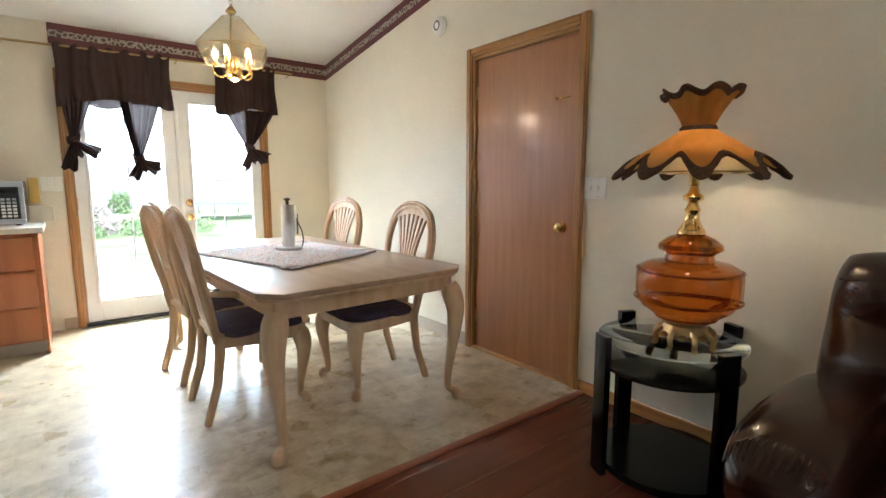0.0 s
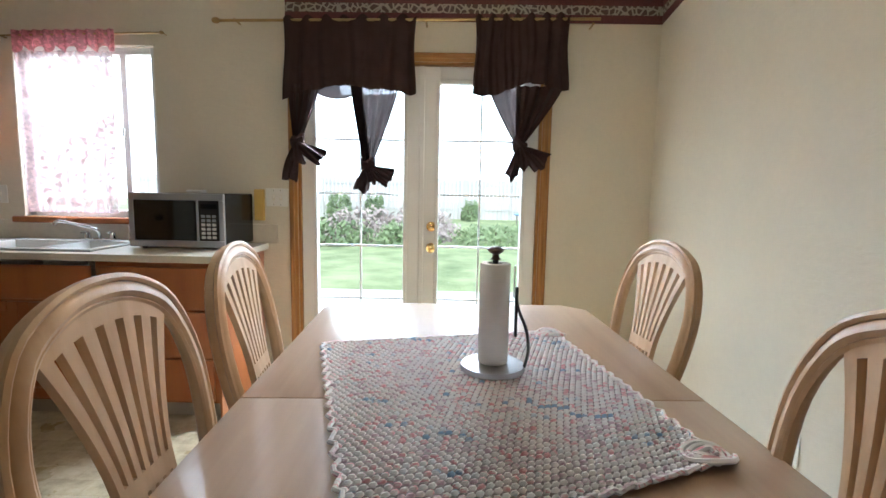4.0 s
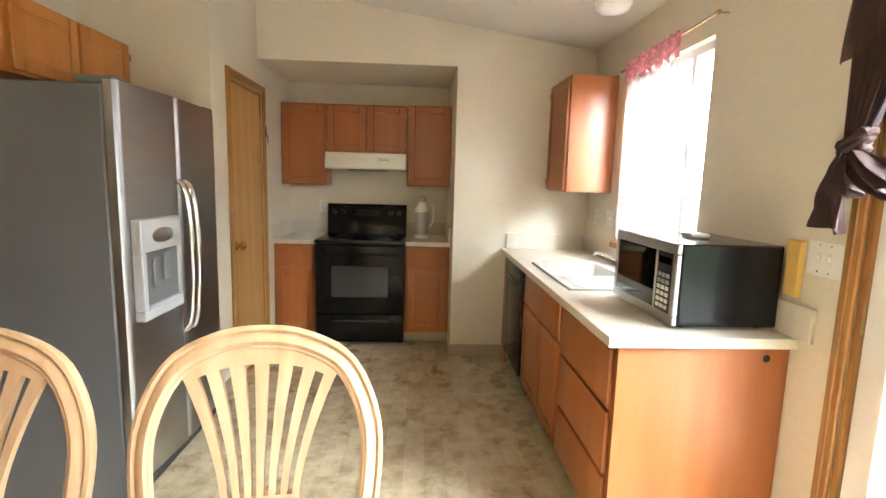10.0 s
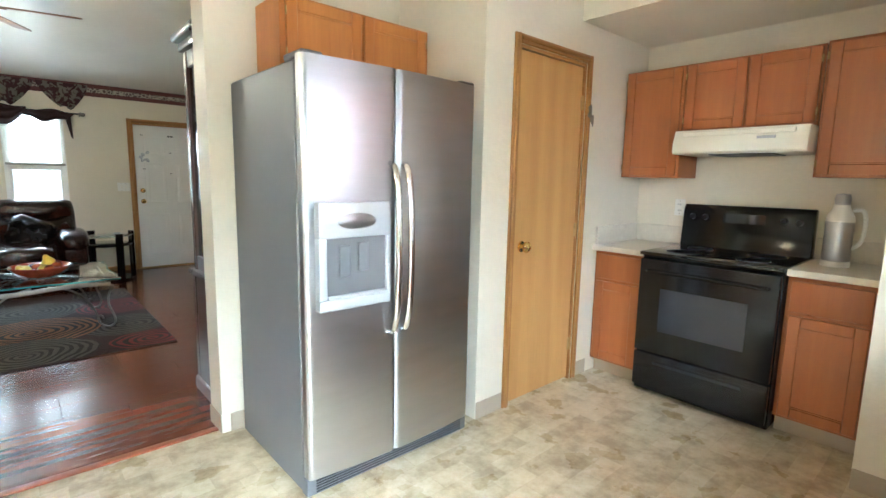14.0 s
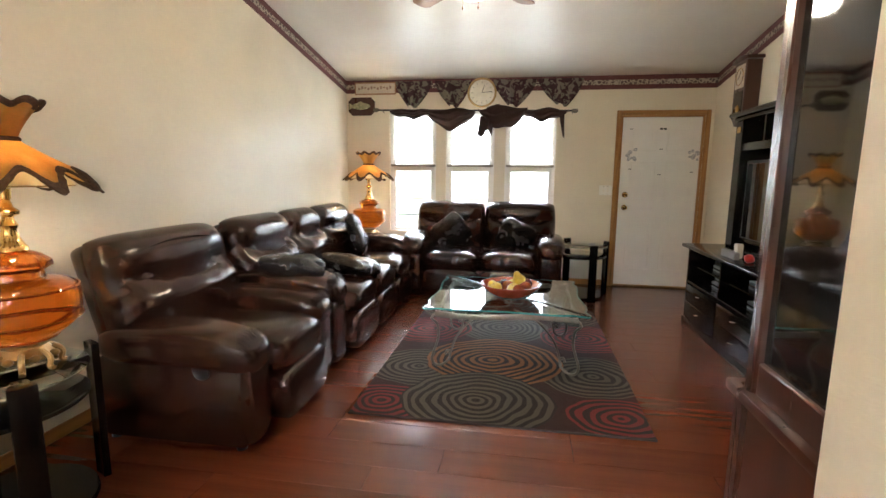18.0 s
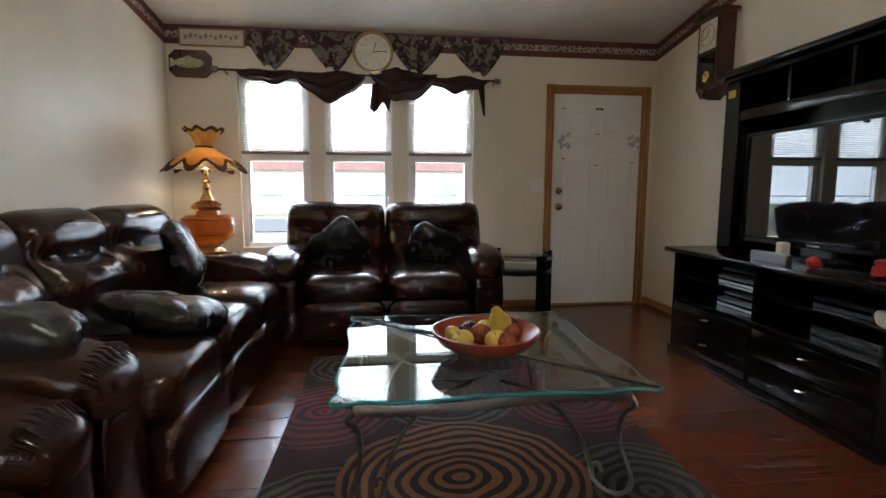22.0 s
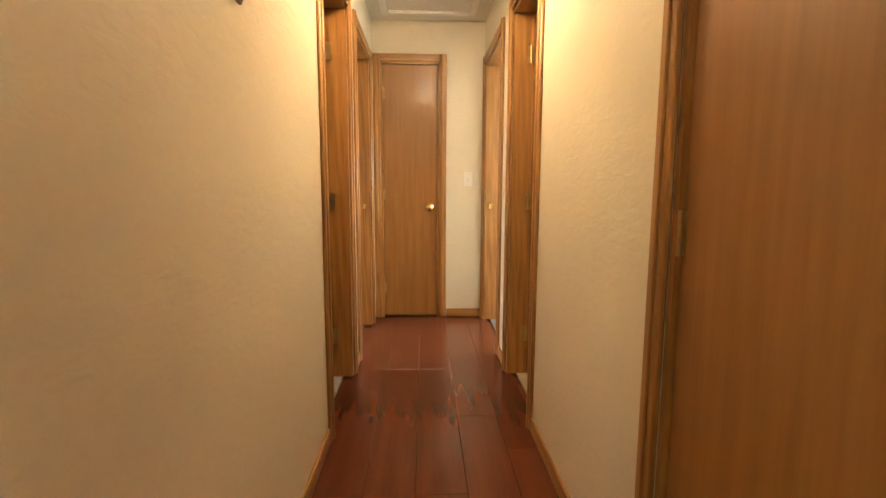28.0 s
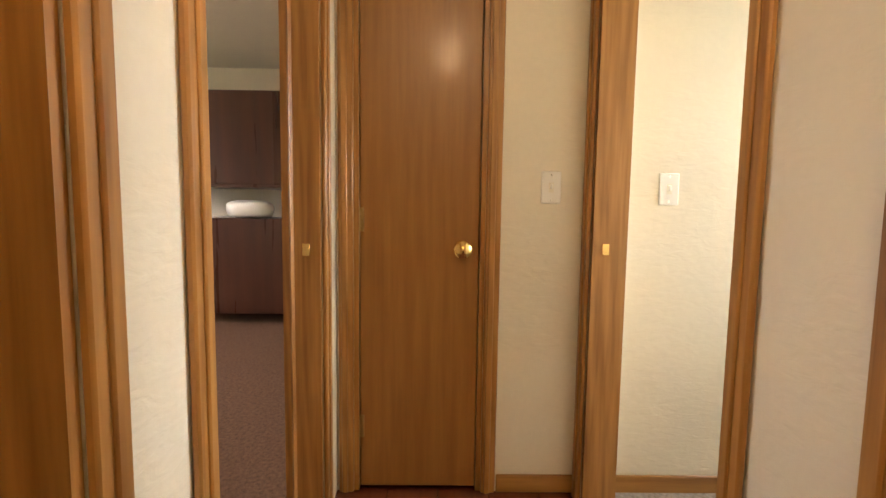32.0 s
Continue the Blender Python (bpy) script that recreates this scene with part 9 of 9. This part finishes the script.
for z in (0.3, 1.65):
    part("rail", box(M(), -16.5, 15.8, 27.96, 28.0, z, z + 0.09), FENCEW, fe)
for k in range(13):
    part("post", box(M(), -16.5 + k * 2.6, -16.4 + k * 2.6, 27.88, 27.97, -0.3, 2.05, 0.006), FENCEW, fe)


def shrub(name, label, cx, cy, r, h, seed, flower=False):
    o = thing(name, label, "shrub", pose(cx, cy, -0.2))
    r2 = random.Random(seed)
    b2 = M()
    for k in range(7):
        a = r2.uniform(0, 6.28)
        tube(b2, [(0, 0, 0), (0.3 * r * math.cos(a), 0.3 * r * math.sin(a), h * 0.4), (0.7 * r * math.cos(a), 0.7 * r * math.sin(a), h * r2.uniform(0.6, 0.9))], [0.03, 0.018, 0.006], 5)
    part("branches", b2, BARK, o)
    verts, faces = [], []
    for k in range(900):
        a, b, q = r2.uniform(0, 6.28), r2.uniform(0, 1), r2.uniform(0.45, 1.0) ** 0.5
        p = Vector((r * q * math.cos(a) * math.sqrt(1 - b * b * 0.8), r * q * math.sin(a) * math.sqrt(1 - b * b * 0.8), h * b * q + 0.05)) * (1 + 0.25 * noise.noise(Vector((a * 2, b * 3, seed))))
        s = r2.uniform(0.05, 0.11)
        d1 = Vector((r2.uniform(-1, 1), r2.uniform(-1, 1), r2.uniform(-1, 1))).normalized() * s
        d2 = d1.orthogonal().normalized() * s * 0.5
        i = len(verts)
        verts += [p - d1, p + d2, p + d1, p - d2]
        faces.append((i, i + 1, i + 2, i + 3))
    me = bpy.data.meshes.new("leaves")
    me.from_pydata(verts, [], faces)
    me.materials.append(flower or LEAF)
    lo = new("leaves", me)
    lo.parent = o
    tagged(lo, "small loose leaves", kind="stuff")


PALE = mat("pale_blossom", (0.34, 0.27, 0.24), 0.7, 0, 0.3, 3, 0.0, 30, (0.5, 0.42, 0.38))
shrub("garden_shrub", "low green juniper in the lawn bed", -2.5, 14.7, 1.3, 0.62, 2)
shrub("garden_shrub", "pale bare-twigged shrub behind the juniper", -1.7, 15.9, 1.3, 0.95, 1, PALE)
shrub("garden_shrub", "low grey-green shrub in the lawn bed", -0.2, 14.8, 0.9, 0.60, 3)
shrub("garden_shrub", "pale shrub in the lawn bed", 0.1, 15.9, 1.2, 0.95, 4, PALE)
shrub("garden_shrub", "low green shrub in the lawn bed", 2.3, 15.3, 1.2, 0.5, 5)
shrub("garden_shrub", "small green shrub by the fence", -4.8, 26.4, 0.7, 1.3, 6)
shrub("garden_shrub", "small green shrub by the fence", -3.0, 26.6, 0.6, 1.2, 7)
shrub("garden_shrub", "small green shrub by the fence", 2.0, 26.6, 0.5, 1.0, 8)
tr = thing("trampoline", "round trampoline with a blue pad on the lawn", "trampoline", pose(5.2, 20.5, -0.2))
part("pad", lathe(M(), [(1.35, 0.62), (1.7, 0.62), (1.7, 0.66), (1.35, 0.66), (1.35, 0.62)], 40), mat("blue_pad", (0.10, 0.22, 0.45), 0.5), tr)
part("mat", lathe(M(), [(0.0, 0.63), (1.35, 0.63), (1.35, 0.64), (0.0, 0.64)], 40), BLKP, tr)
for k in range(6):
    a = k * math.pi / 3
    part("leg", tube(M(), [(1.6 * math.cos(a), 1.6 * math.sin(a), 0.0), (1.6 * math.cos(a), 1.6 * math.sin(a), 0.63)], 0.025, 8), IRON, tr)
ns = thing("neighbour_house", "low pale house with a brown roof across the street", "house", pose(2.0, -34, -0.2))
part("wall", box(M(), -9, 9, -4, 4, 0, 2.7), SIDING, ns, smooth=False)
part("roof", prism(M(), [(-4.6, 2.6), (4.6, 2.6), (0, 4.6)], -9.4, 9.4, 0.0, Matrix(((0, 0, 1, 0), (1, 0, 0, 0), (0, 1, 0, 0), (0, 0, 0, 1)))), mat("brown_shingle", (0.22, 0.10, 0.07), 0.9, 0, 0.2, 4, 0.1), ns, smooth=False)
for x in (-6, -2, 4.5):
    w2 = part("window", box(M(), x, x + 1.4, 4.0, 4.05, 0.9, 2.1), mat("far_window", (0.45, 0.48, 0.52), 0.2) if x == -6 else bpy.data.materials["far_window"], ns)
    part("window_frame", box(box(M(), x - 0.08, x, 4.0, 4.08, 0.82, 2.18), x + 1.4, x + 1.48, 4.0, 4.08, 0.82, 2.18), WHITE, w2)
part("door", box(M(), 1.2, 2.1, 4.0, 4.06, 0.0, 2.05), WHITE, ns)

# bright overcast sky near the horizon, far beyond the fence and the street
def dome(u, v):
    a = 2 * math.pi * u
    return (75 * math.cos(a), 75 * math.sin(a), -2 + 42 * v)


struct("backdrop_sky", sheet(M(), dome, 64, 2, 0.05, closed_u=True), glow("hazy_sky", (0.94, 0.97, 1.0), 2.8), "white hazy sky down to the horizon", "sky")

# ---- floor planks, last ----
fl = tagged(new("floor_living"), "reddish brown laminate planks with a satin sheen", "floor", kind="structure")
PL, PW, GAP = 1.21, 0.192, 0.0012
plank_meshes = {}


def plank(x0, x1, y0, y1):
    key = (round(x1 - x0, 3), round(y1 - y0, 3))
    if key not in plank_meshes:
        plank_meshes[key] = mesh_of("plank", box(M(), 0, key[0] - GAP, 0, key[1] - GAP, -0.012, 0.0, 0.0012), PLANK, False)
    ob = new("plank", plank_meshes[key])
    ob.parent = fl
    ob.location = (x0, y0, 0.0)


def lay(x0, x1, y0, y1, seed):
    rr = random.Random(seed)
    y = y0
    while y < y1 - 0.02:
        yy = min(y + PW, y1)
        x = x0 - rr.choice((0.0, 0.3, 0.6, 0.9))
        while x < x1 - 0.01:
            a, b = max(x, x0), min(x + PL, x1)
            if b - a > 0.02:
                plank(a, b, y, yy)
            x += PL
        y = yy


lay(XT, XR, YF, HL, 1)
lay(-6.26, XR, HL, HR + 0.03, 2)
lay(-1.96, XR, HR + 0.03, 1.045, 3)
